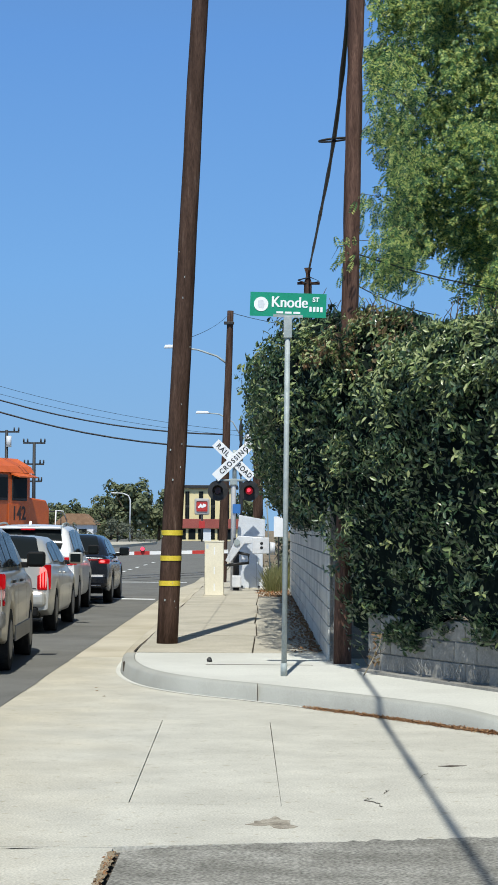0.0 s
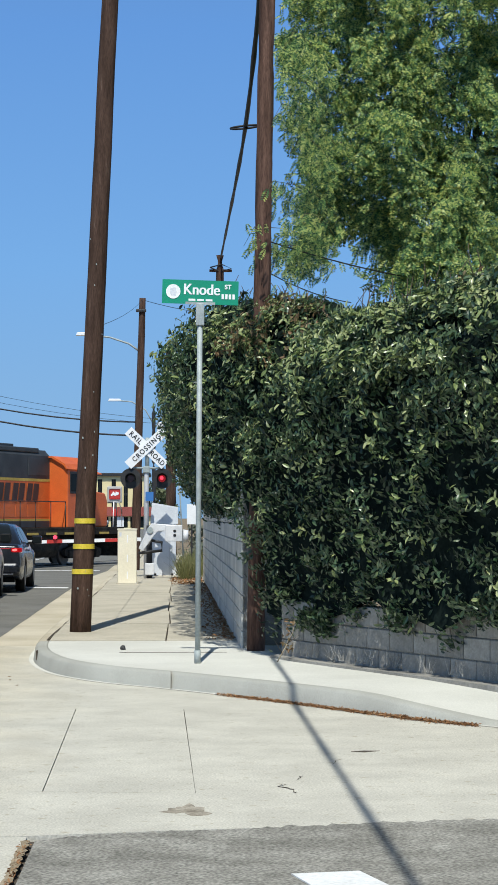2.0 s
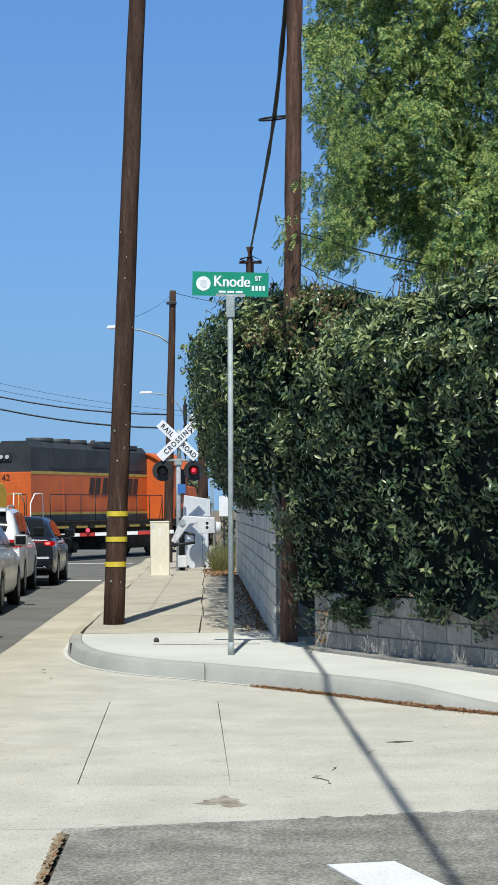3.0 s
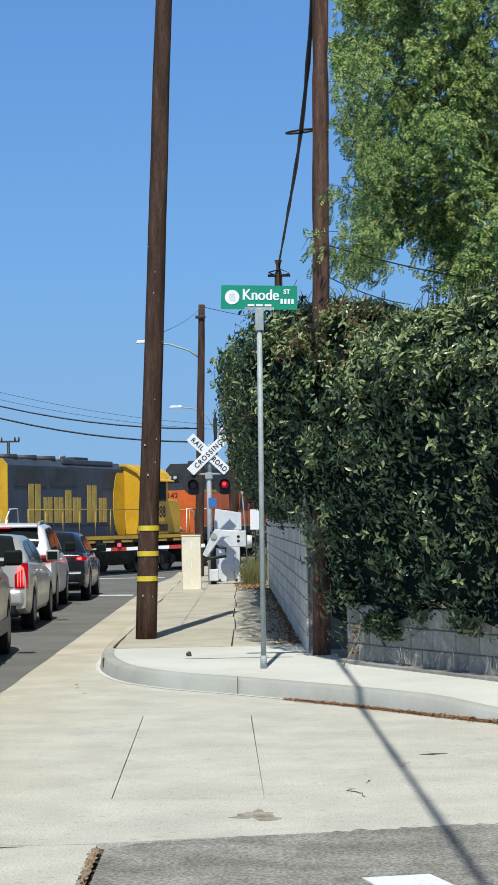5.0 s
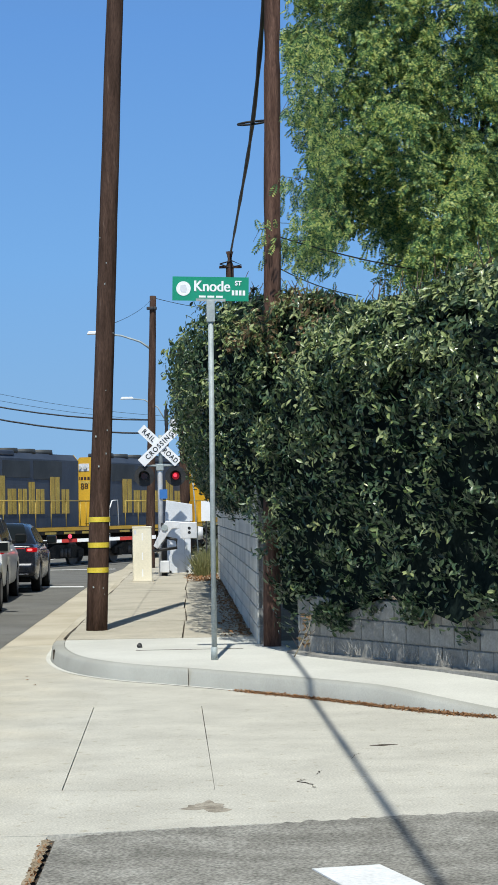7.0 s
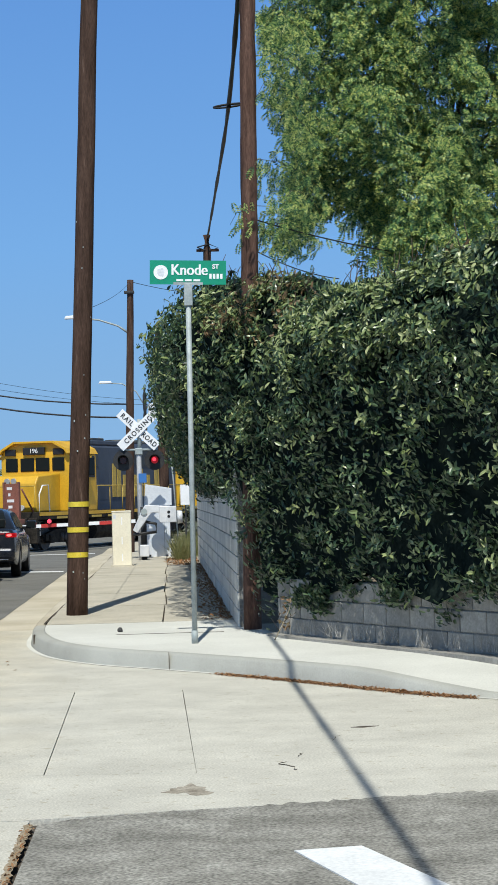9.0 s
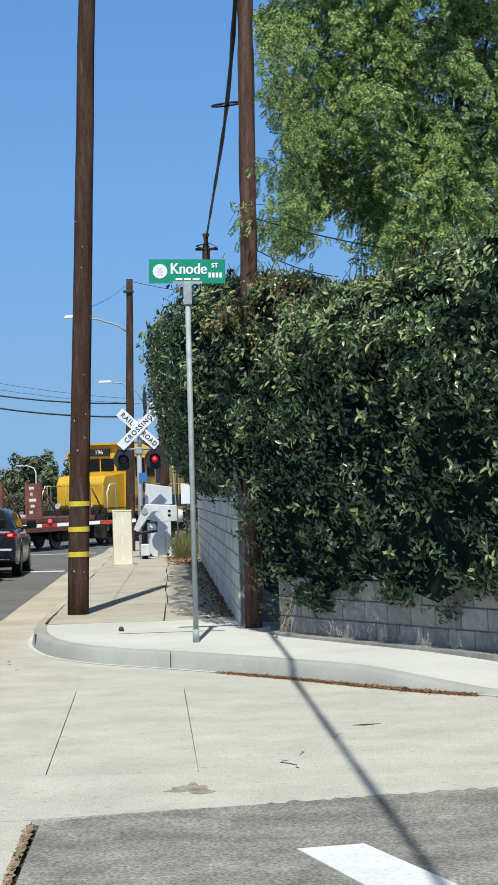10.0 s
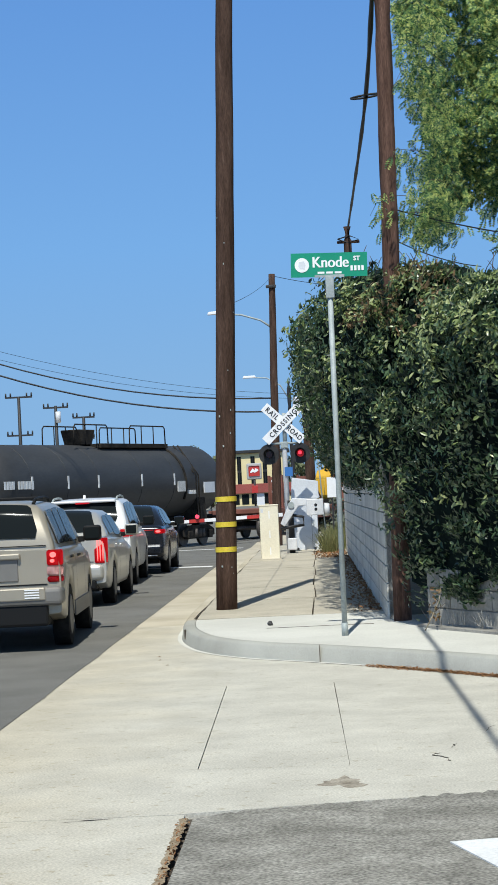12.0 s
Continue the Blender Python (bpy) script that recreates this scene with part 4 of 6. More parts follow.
def inner_fronds(n, size):
    """The thinner growth behind the boughs."""
    x, z = -2.2 + 5.3 * rng.random(n), 4.7 + 5.4 * rng.random(n)
    keep = (np.abs(x - 0.5) / 2.9) ** 3 + (np.abs(z - 7.2) / 2.9) ** 3 < 1
    x, z = x[keep], z[keep]
    m = len(x)
    p = np.c_[x, 0.55 + 0.9 * rng.random(m) - 0.15 * (7.2 - z), z]
    low = (z < 5.4) & (x < -1.2)
    p[low, 2] += 0.8
    return aim(p, rng.normal(size=(m, 3)) + np.array([0, 0, -0.6]), rng.normal(size=(m, 3)) + np.array([0, -0.3, 0.5]), size * (0.7 + 0.7 * rng.random(m)))


scatter("crown", FV, FF, bough_fronds(265, 0.165), M_FROND, tree, "drooping feathery light green foliage")
scatter("inner_crown", FV, FF, inner_fronds(9500, 0.19), M_FROND, tree, "shaded foliage inside the crown")
# a thin drooping branch that reaches past the pole
for z0, x0 in ((6.9, -2.62), (6.45, -2.72), (6.1, -2.75), (5.75, -2.55), (5.25, -2.85), (4.75, -3.05), (4.55, -2.75), (4.9, -2.5)):
    a = Vector((-1.9, -1.4, z0 + 0.15))
    b = Vector((x0, -4.5, z0))
    part("limb", tube([a, a.lerp(b, 0.35) + Vector((0, 0, 0.10)), a.lerp(b, 0.7) + Vector((0, 0, 0.08)), b, b + Vector((-0.12, -0.05, -0.22))], [0.005, 0.004, 0.004, 0.003, 0.002], 5), M_BARK, tree)
    t = rng.random((120, 1)) ** 0.6
    pp = np.array(a) + (np.array(b) - np.array(a)) * t + rng.normal(size=(120, 3)) * np.array([0.07, 0.2, 0.05])
    pp[:, 2] += 0.05 - np.abs(rng.normal(size=120)) * 0.16 * (0.5 + t[:, 0])
    scatter("hanging_fronds", FV, FF, aim(pp, np.array([-0.35, -0.2, -0.75]) + rng.normal(size=(120, 3)) * 0.4, np.array([0, -0.6, 0.7]) + rng.normal(size=(120, 3)) * 0.4, 0.10 + 0.06 * rng.random(120)), M_FROND, tree)

# a young shrub twig at the pole's foot, leaf litter, weeds, grass
twig = thing("dry_twig", "dry bent twig with small leaves at the foot of the wall", "twig", pose(1.02, 19.25, 0.15))
part("stem", tube([(0, 0, 0), (0.08, 0.02, 0.14), (0.16, 0.04, 0.30), (0.18, 0.04, 0.42)], [0.007, 0.006, 0.004, 0.002], 6), surf("pale_dry_stem", (0.30, 0.24, 0.16), (0.42, 0.36, 0.26), 20, 0.8), twig)
for a, b in (((0.05, 0.01, 0.09), (-0.03, 0, 0.22)), ((0.10, 0.02, 0.18), (0.22, 0, 0.27)), ((0.15, 0.04, 0.28), (0.08, 0.02, 0.38))):
    part("side_stem", tube([a, b], [0.004, 0.002], 5), M_BARK, twig)
tm = frames_of(np.array([(0.05 + 0.13 * rng.random(), 0.03, 0.12 + 0.30 * rng.random()) for _ in range(30)]), rng.normal(size=(30, 3)), rng.random(30) * 6, np.full(30, 0.055))
scatter("leaflets", LEAF_V, LEAF_F, tm, M_DEADLEAF, twig)
pos, n = [], 4200
ln = [v for v in toe if 0.30 < v[0] < 2.45]
for _ in range(n):
    p = along(ln, rng.random() ** 0.8)
    pos.append((p.x - 0.02 - abs(rng.normal()) * 0.028, p.y - 0.02 - abs(rng.normal()) * 0.05, 0.004 + 0.012 * rng.random()))
litter = scatter("leaf_litter", LEAF_V, LEAF_F, frames_of(np.array(pos), rng.normal(size=(n, 3)) * 0.4 + np.array([0, 0, 1]), rng.random(n) * 6.28, 0.014 + 0.02 * rng.random(n)), M_LITTER, None, "brown dry leaf litter lying along the curb")
tagged(litter, category="leaf litter")
dirt = random.Random(31)
part("edge_dirt", sheet([[(-0.765 + 0.020 * dirt.random(), 5.8 + 0.04 * k, 0.002), (-0.74, 5.8 + 0.04 * k, 0.008), (-0.702 - 0.022 * dirt.random(), 5.8 + 0.04 * k, 0.006)] for k in range(95)]), surf("tan_packed_dirt", (0.22, 0.17, 0.11), (0.36, 0.29, 0.20), 9, 0.95, 60, 0.6, speck=0.3), side, "tan dirt packed along the asphalt edge")
n = 260
pos = np.c_[-0.728 + rng.normal(size=n) * 0.010, 9.55 - 3.2 * rng.random(n), np.full(n, 0.006)]
lit2 = scatter("leaf_litter", LEAF_V, LEAF_F, frames_of(pos, rng.normal(size=(n, 3)) * 0.5 + np.array([0, 0, 1]), rng.random(n) * 6.28, 0.012 + 0.02 * rng.random(n)), M_LITTER, None, "brown dry debris along the asphalt edge")
tagged(lit2, category="leaf litter")
n = 900
pos = np.c_[-0.12 + 0.72 * rng.random(n) ** 0.6, 41.2 + 5 * rng.random(n), np.full(n, 0.158)]
lit3 = scatter("leaf_litter", LEAF_V, LEAF_F, frames_of(pos, rng.normal(size=(n, 3)) * 0.5 + np.array([0, 0, 1]), rng.random(n) * 6.28, 0.05 + 0.04 * rng.random(n)), M_LITTER, None, "brown dry leaves on the sidewalk by the wall")
tagged(lit3, category="leaf litter")
n = 1700
pos = np.c_[0.68 - 0.30 * rng.random(n) ** 2.2, 22.8 + 19 * rng.random(n), np.full(n, 0.158)]
lit4 = scatter("leaf_litter", LEAF_V, LEAF_F, frames_of(pos, rng.normal(size=(n, 3)) * 0.5 + np.array([0, 0, 1]), rng.random(n) * 6.28, 0.03 + 0.04 * rng.random(n)), M_LITTER, None, "brown dry leaves along the foot of the pale block wall")
tagged(lit4, category="leaf litter")
BL_V = [(-0.012, 0, 0), (0.012, 0, 0), (0.009, 0.10, 0.5), (-0.009, 0.10, 0.5), (0, 0.32, 1.0)]
BL_F = [(0, 1, 2, 3), (3, 2, 4)]


def blades(n, xs, ys, z, h, m, label, name="grass_tuft"):
    pos = np.c_[xs[0] + (xs[1] - xs[0]) * rng.random(n), ys[0] + (ys[1] - ys[0]) * rng.random(n), np.full(n, z)]
    o = scatter(name, BL_V, BL_F, frames_of(pos, rng.normal(size=(n, 3)) * 0.22 + np.array([0, 0, 1]), rng.random(n) * 6.28, h * (0.5 + 0.6 * rng.random(n))), m, None, label)
    return tagged(o, category="grass")


blades(3200, (0.25, 2.6), (46.5, 53), -0.05, 0.85, M_GRASS, "tall dry weeds beyond the wall")
blades(1500, (0.12, 0.42), (44.5, 47), 0.1, 0.60, M_GRASS, "tall dry grass beside the wall")
# pale weeds along the foot of the low wall
n = 260
pos = []
for _ in range(n):
    k = min(int(rng.random() * 8), 7)
    f = 0.60 + 0.045 * k + 0.028 * rng.random()
    a = Vector((6.2, 9.6)).lerp(Vector((1.03, 20.0)), f)
    pos.append((a.x - 0.06, a.y - 0.03, 0.20))
weeds = scatter("wall_weeds", BL_V, BL_F, frames_of(np.array(pos), rng.normal(size=(n, 3)) * 0.25 + np.array([0, 0, 1]), rng.random(n) * 6.28, 0.09 + 0.13 * rng.random(n)), surf("pale_dry_weed", (0.34, 0.32, 0.28), (0.48, 0.46, 0.42), 8, 0.9), None, "pale dry weeds at the foot of the low wall")
tagged(weeds, category="weeds")
stone = thing("dark_stone", "small dark stone lying on the sidewalk", "stone", pose(-0.57, 21.05, 0.15))
bm = bmesh.new()
bmesh.ops.create_icosphere(bm, subdivisions=2, radius=0.032)
for v in bm.verts:
    v.co += v.co * 0.3 * noisy(*(v.co * 40))
    v.co.z = max(v.co.z, -0.02) + 0.02
part("pebble", bm, M_DULL, stone)
for x, y in ((-1.62, 18.9), (-1.5, 18.3), (-1.66, 19.3)):
    st = thing("fallen_leaf", "small brown leaf lying in the gutter", "leaf", pose(x, y, 0.002))
    part("blade", sheet([[(-0.015, 0, 0.004), (0.01, 0.015, 0.01)], [(-0.005, 0.03, 0.008), (0.02, 0.035, 0.004)]]), M_LITTER, st)

# ---- waiting cars ----
M_TYRE = surf("tyre_rubber", (0.012, 0.012, 0.012), (0.022, 0.022, 0.022), 8, 0.85, 60, 0.2)
M_RIM = plain("alloy_rim", (0.10, 0.10, 0.105), 0.45, 0.8)
M_GLASS = plain("dark_car_glass", (0.012, 0.015, 0.016), 0.07, 0.0, 0.0, 0.0, 1.14, 0.2)
M_TRIMBLK = plain("black_plastic_trim", (0.010, 0.010, 0.010), 0.6, spec=0.2)
M_CHROME = plain("chrome", (0.75, 0.75, 0.76), 0.12, 1.0)
M_BRAKE = plain("lit_brake_lamp", (0.42, 0.004, 0.008), 0.3, 0, 0.45, 0.0, spec=0.3)
M_BULB = plain("bright_bulb_glow", (1.0, 0.12, 0.11), 0.3, 0, 1.8, 0.0)
M_TAIL = plain("red_lamp_plastic", (0.36, 0.006, 0.010), 0.25, 0, 0.15, 0.0, spec=0.3)
M_CLEARLENS = plain("clear_lamp_plastic", (0.85, 0.50, 0.46), 0.2, 0, 0, 0.2)
M_PLATE = plain("plate_white", (0.7, 0.7, 0.7), 0.5)


def paint(name, c, metal=0.5, rough=0.32):
    m = surf(name, tuple(k * 0.93 for k in c), c, 1.5, rough, 400, 0.0, metal, speck=0.05)
    m.node_tree.nodes["Principled BSDF"].inputs["Coat Weight"].default_value = 0.35
    m.node_tree.nodes["Principled BSDF"].inputs["Coat Roughness"].default_value = 0.05
    return m


def lerp_table(tab, y):
    for (a, va), (b, vb) in zip(tab, tab[1:]):
        if y <= b:
            t = (y - a) / (b - a) if b > a else 0
            t = max(0, min(1, t))
            return va + (vb - va) * t
    return tab[-1][1]


def make_car(label, m, spec):
    """Rear at y = 0, nose along +y. spec: L, W, belt and roof lines as tables over y, wheels, paint."""
    car = thing("car", label, "car", m, "cars waiting in line")
    L, W, R = spec["L"], spec["W"] / 2, spec["R"]
    wheels = spec["wheels"]
    ys = sorted(set([0, 0.03, 0.08, 0.16, 0.3, 0.5] + [L - d for d in (0, 0.04, 0.12, 0.3, 0.6, 0.9)] + [round(0.2 * k, 3) for k in range(3, int(L / 0.2))]
                    + [w + (R + 0.07) * math.cos(radians(a)) for w in wheels for a in range(0, 181, 15)]))

    def low(y):
        z = spec["sill"] + 0.10 * max(0, 1 - y / 0.5) + 0.04 * max(0, 1 - (L - y) / 0.4)
        for w in wheels:
            d = abs(y - w)
            if d < R + 0.07:
                z = max(z, R + math.sqrt((R + 0.07) ** 2 - d * d) * 0.97 - 0.0)
        return z

    def half(y):
        e = max(0, 1 - y / 0.55)
        g = max(0, 1 - (L - y) / 0.8)
        return W * (1 - spec.get("tuck", 0.10) * e ** 2 - 0.16 * g ** 2)

    def top(y):
        return lerp_table(spec["belt"], y)
    rows = []
    for y in ys:
        w, t, b = half(y), top(y), low(y)
        mid = max(b + 0.02, 0.52)
        pts = [(0, b), (w * 0.80, b), (w * 0.955, b + 0.012), (w * 0.985, max(b + 0.03, 0.36)), (w, max(b + 0.05, 0.58)), (w * 0.99, max(b + 0.08, t - 0.20)), (w * 0.965, max(b + 0.10, t - 0.06)), (w * 0.925, t - 0.012), (w * 0.86, t), (0, t + 0.02)]
        rows.append([(-x, y, z) for x, z in pts[::-1]] + [(x, y, z) for x, z in pts[1:]] + [])
    bm = sheet(rows, smooth=True)
    for r in (rows[0], rows[-1]):
        f = bm.faces.new([bm.verts.new(p) for p in r])
    bmesh.ops.remove_doubles(bm, verts=bm.verts, dist=0.0005)
    bmesh.ops.recalc_face_normals(bm, faces=bm.faces)
    body = part("body", bm, spec["paint"], car)
    # cabin: from the rear glass foot to the windscreen foot
    ga, gr, gf, gb = spec["cabin"]      # rear foot, roof rear, roof front, screen foot
    gy = sorted(set([ga, ga + 0.02] + [ga + (gr - ga) * k / 6 for k in range(7)] + [gr + (gf - gr) * k / 8 for k in range(9)] + [gf + (gb - gf) * k / 6 for k in range(7)]))

    def roof(y):
        if y <= gr:
            t = (y - ga) / (gr - ga)
            t = math.sin(t * math.pi / 2) ** spec.get("bow", 1.0)
            return top(ga) + (lerp_table(spec["roof"], gr) - top(ga)) * t
        if y >= gf:
            t = (gb - y) / (gb - gf)
            return top(gb) + (lerp_table(spec["roof"], gf) - top(gb)) * math.sin(t * math.pi / 2)
        return lerp_table(spec["roof"], y)
    TH = spec.get("tumble", 0.20)

    def side_x(y, z):
        """Half width of the cabin at a height."""
        b = top(y)
        h = max(z - b, 0) / (lerp_table(spec["roof"], (gr + gf) / 2) - b)
        return half(y) * (0.93 - TH * h)
    rows = []
    for y in gy:
        z1, b = roof(y), top(y) - 0.03
        pts = [(side_x(y, b), b)]
        for f in (0.3, 0.6, 0.85):
            z = b + (z1 - b) * f
            pts.append((side_x(y, z), z))
        xr = side_x(y, z1)
        pts += [(xr * 0.93, z1 - 0.012 * min(1, (z1 - b) * 4)), (xr * 0.6, z1 + 0.015 * min(1, (z1 - b) * 3)), (0, z1 + 0.025 * min(1, (z1 - b) * 3))]
        rows.append([(-x, y, z) for x, z in pts] + [(x, y, z) for x, z in pts[::-1][1:]])
    bm = sheet(rows, smooth=True)
    bmesh.ops.recalc_face_normals(bm, faces=bm.faces)
    part("cabin", bm, spec["paint"], car)

    def cab_top(y, fx):
        z1 = roof(y)
        xr = side_x(y, z1) * 0.93
        k = min(1, (z1 - top(y)) * 3)
        return (fx * xr, y, z1 + 0.025 * k * (1 - fx * fx) - 0.010 * k * fx * fx)
    # rear glass, lying on the cabin's back
    r0, r1 = spec.get("rear_glass", (0.10, 0.88))
    rows = []
    for k in range(7):
        f = r0 + (r1 - r0) * k / 6
        y = ga + (gr - ga) * f
        wd = 0.90 - 0.06 * (k in (0, 6))
        row = []
        for j in range(9):
            x, yy, z = cab_top(y, wd * (j / 4 - 1))
            row.append((x, yy - 0.012, z + 0.008))
        rows.append(row)
    part("rear_window", sheet(rows, smooth=True), M_GLASS, car, "dark rear window")
    rows = []
    for k in range(6):
        y = gf + (gb - gf) * (0.08 + 0.82 * k / 5)
        rows.append([(x, yy + 0.012, z + 0.008) for x, yy, z in [cab_top(y, 0.9 * (j / 4 - 1)) for j in range(9)]])
    part("windscreen", sheet(rows, smooth=True), M_GLASS, car)
    for sx in (-1, 1):
        for a, b in spec["side_glass"]:
            rows = []
            for k in range(7):
                y = a + (b - a) * k / 6
                lo, hi = top(y) + 0.035, min(roof(y) - 0.075, lerp_table(spec["roof"], y) - 0.075)
                if hi < lo + 0.02:
                    hi = lo + 0.02
                rows.append([(sx * (side_x(y, lo + (hi - lo) * j / 4) + 0.010), y, lo + (hi - lo) * j / 4) for j in range(5)])
            part("side_window", sheet(rows, smooth=True), M_GLASS, car, "dark side window")
        for y in spec["seams"]:
            part("door_seam", sheet([[(sx * (half(y) * q + 0.003), y + d, z) for q, z in ((0.985, 0.40), (1.0, 0.58), (0.99, top(y) - 0.2), (0.965, top(y) - 0.06))] for d in (-0.006, 0.006)]), M_TRIMBLK, body)
        for y in spec["handles"]:
            z = top(y) - 0.13
            part("door_handle", box(sx * half(y) * 0.985 - 0.02, sx * half(y) * 0.985 + 0.02, y - 0.1, y + 0.1, z - 0.015, z + 0.015, 0.008), spec.get("trim", spec["paint"]), body)
        ym = gf + (gb - gf) * 0.62
        zm = top(ym) + 0.04
        mir = part("door_mirror", box(sx * (half(ym) + 0.10) - 0.11, sx * (half(ym) + 0.10) + 0.11, ym - 0.10, ym + 0.08, zm - 0.02, zm + 0.17, 0.04, seg=3), spec.get("mirror", spec["paint"]), car, "door mirror")
        part("mirror_glass", box(sx * (half(ym) + 0.10) - 0.085, sx * (half(ym) + 0.10) + 0.085, ym - 0.106, ym - 0.10, zm + 0.01, zm + 0.145, 0.002), M_GLASS, mir)
        part("mirror_arm", box(sx * half(ym) * 0.93 - 0.06, sx * half(ym) * 0.93 + 0.06, ym - 0.03, ym + 0.04, zm - 0.03, zm + 0.04, .01), M_TRIMBLK, mir)
        if spec.get("rails"):
            pts = [(sx * (side_x(y, roof(y)) * 0.86), y, roof(y) + (0.045 if 0 < k < 8 else 0.0)) for k, y in enumerate([gr + 0.10 + (gf - gr - 0.3) * k / 8 for k in range(9)])]
            part("roof_rail", tube(pts, 0.020, 8), spec["rails"], car, "roof rail")
        for lamp in spec["lamps"]:
            lens = part("tail_lamp", lamp_patch(sx, half, top, lamp), lamp["mat"], car, lamp["label"])
            for bx, bz, bw, bh in lamp.get("bulbs", ()):
                part("bulb_glow", prism([(sx * bx + bw / 2 * math.cos(0.5236 * k), bz + bh / 2 * math.sin(0.5236 * k)) for k in range(12)], -0.026, -0.010, axis="y"), M_BULB, lens)
        for w in wheels:
            hub = part("wheel", cone((sx * (W - 0.20), w, R), (sx * (W - 0.015), w, R), R * 0.98, R, 32), M_TYRE, car, "black tyre on an alloy rim")
            part("rim", cone((sx * (W - 0.016), w, R), (sx * (W - 0.008), w, R), R * 0.66, R * 0.60, 24), M_RIM, hub)
            part("arch_liner", box(sx * (W - 0.22) - 0.14, sx * (W - 0.22) + 0.14, w - R - 0.06, w + R + 0.06, R, R * 2 + 0.05), M_TRIMBLK, car)
    part("underside", box(-W * 0.8, W * 0.8, 0.25, L - 0.3, spec["sill"] - 0.03, spec["sill"] + 0.25), M_TRIMBLK, car)
    spec["more"](car, half, top, L, W)
    return car


def lamp_patch(sx, half, top, lamp):
    """A lamp wrapped round the rear corner: from x in to the flank, y back along the flank."""
    x0, z0, z1, wrap, proud = lamp["x0"], lamp["z0"], lamp["z1"], lamp["wrap"], lamp.get("proud", 0.015)
    lean = lamp.get("lean", 0.0)
    rows = []
    for z, s in ((z0, 0.02), (z0 + 0.02, 0.0), ((z0 + z1) / 2, 0.0), (z1 - 0.02, 0.0), (z1, 0.02)):
        f = (z - z0) / (z1 - z0)
        w = half(0.0)
        back = -proud + lean * f
        row = [(sx * (x0 + 0.02 * (s > 0)), 0.03 + lean * f, z), (sx * (x0 + s), back + 0.004, z), (sx * (w - 0.05), back, z), (sx * (w - 0.01), back + 0.02, z)]
        for y in (0.10, wrap * 0.6, wrap):
            row.append((sx * (half(y + lean * f) + proud - s * 0.6 - (0.01 if y == wrap else 0)), y + lean * f, z))
        rows.append(row)
    bm = sheet(rows, smooth=True)
    bmesh.ops.solidify(bm, geom=bm.faces[:], thickness=0.02)
    bmesh.ops.recalc_face_normals(bm, faces=bm.faces)
    return bm


def bars(parent, n, x0, x1, z0, z1, y, material):
    w = (x1 - x0) / n
    for k in range(n):
        part("print_bar", box(x0 + w * (k + 0.15), x0 + w * (k + 0.85), y - 0.004, y, z0, z1), material, parent)


def plate(car, y, z):
    p = part("number_plate", box(-0.155, 0.155, y - 0.012, y, z, z + 0.15, 0.004), M_PLATE, car, "white number plate")
    bars(p, 6, -0.13, 0.13, z + 0.045, z + 0.105, y - 0.013, M_BLUE)


# boxy champagne SUV
P_TAUPE = paint("champagne_metallic", (0.36, 0.32, 0.25), 0.25, 0.38)
P_CLAD = surf("grey_bumper_plastic", (0.17, 0.16, 0.145), (0.20, 0.19, 0.17), 3, 0.5, 200, 0.05, 0.2, speck=0.06)


def suv_more(car, half, top, L, W):
    part("bumper", box(-W * 0.99, W * 0.99, -0.10, 0.25, 0.50, 0.70, 0.05, seg=3), P_CLAD, car, "grey rear bumper")
    step = part("bumper_step", box(-W * 0.78, W * 0.78, -0.115, 0.0, 0.56, 0.70, 0.015), P_TAUPE, car, "pale bumper step plate")
    for k in range(4):
        part("step_rib", box(0.47, 0.63, -0.121, -0.11, 0.585 + 0.028 * k, 0.598 + 0.028 * k), M_WHITE, step)
    part("bumper_skirt", box(-W * 0.8, W * 0.8, -0.07, 0.3, 0.28, 0.52, 0.03), M_TRIMBLK, car)
    part("plate_recess", box(-0.40, 0.40, -0.015, 0.02, 0.77, 1.03, 0.01), P_CLAD, car)
    part("tailgate_bar", box(-0.43, 0.43, -0.05, 0.02, 1.01, 1.075, 0.015), P_TAUPE, car, "raised tailgate handle bar")
    plate(car, -0.022, 0.82)
    part("tailgate_seam", box(-W * 0.80, W * 0.80, -0.008, 0.0, 1.145, 1.155), M_TRIMBLK, car)
    part("tailgate_seam", box(-W * 0.80, W * 0.80, -0.008, 0.0, 0.72, 0.735), M_TRIMBLK, car)
    part("wiper", tube([(0.0, -0.02, 1.18), (-0.2, 0.02, 1.24), (-0.42, 0.03, 1.22)], 0.012, 6), M_TRIMBLK, car)
    part("lower_cladding", box(W * 0.985, W * 1.005, 1.3, 3.2, 0.30, 0.48, 0.008), P_CLAD, car)
    part("lower_cladding", box(-W * 1.005, -W * 0.985, 1.3, 3.2, 0.30, 0.48, 0.008), P_CLAD, car)
    part("cross_rail", box(-W * 0.62, W * 0.62, 1.0, 1.06, 1.66, 1.69, .008), M_TRIMBLK, car)


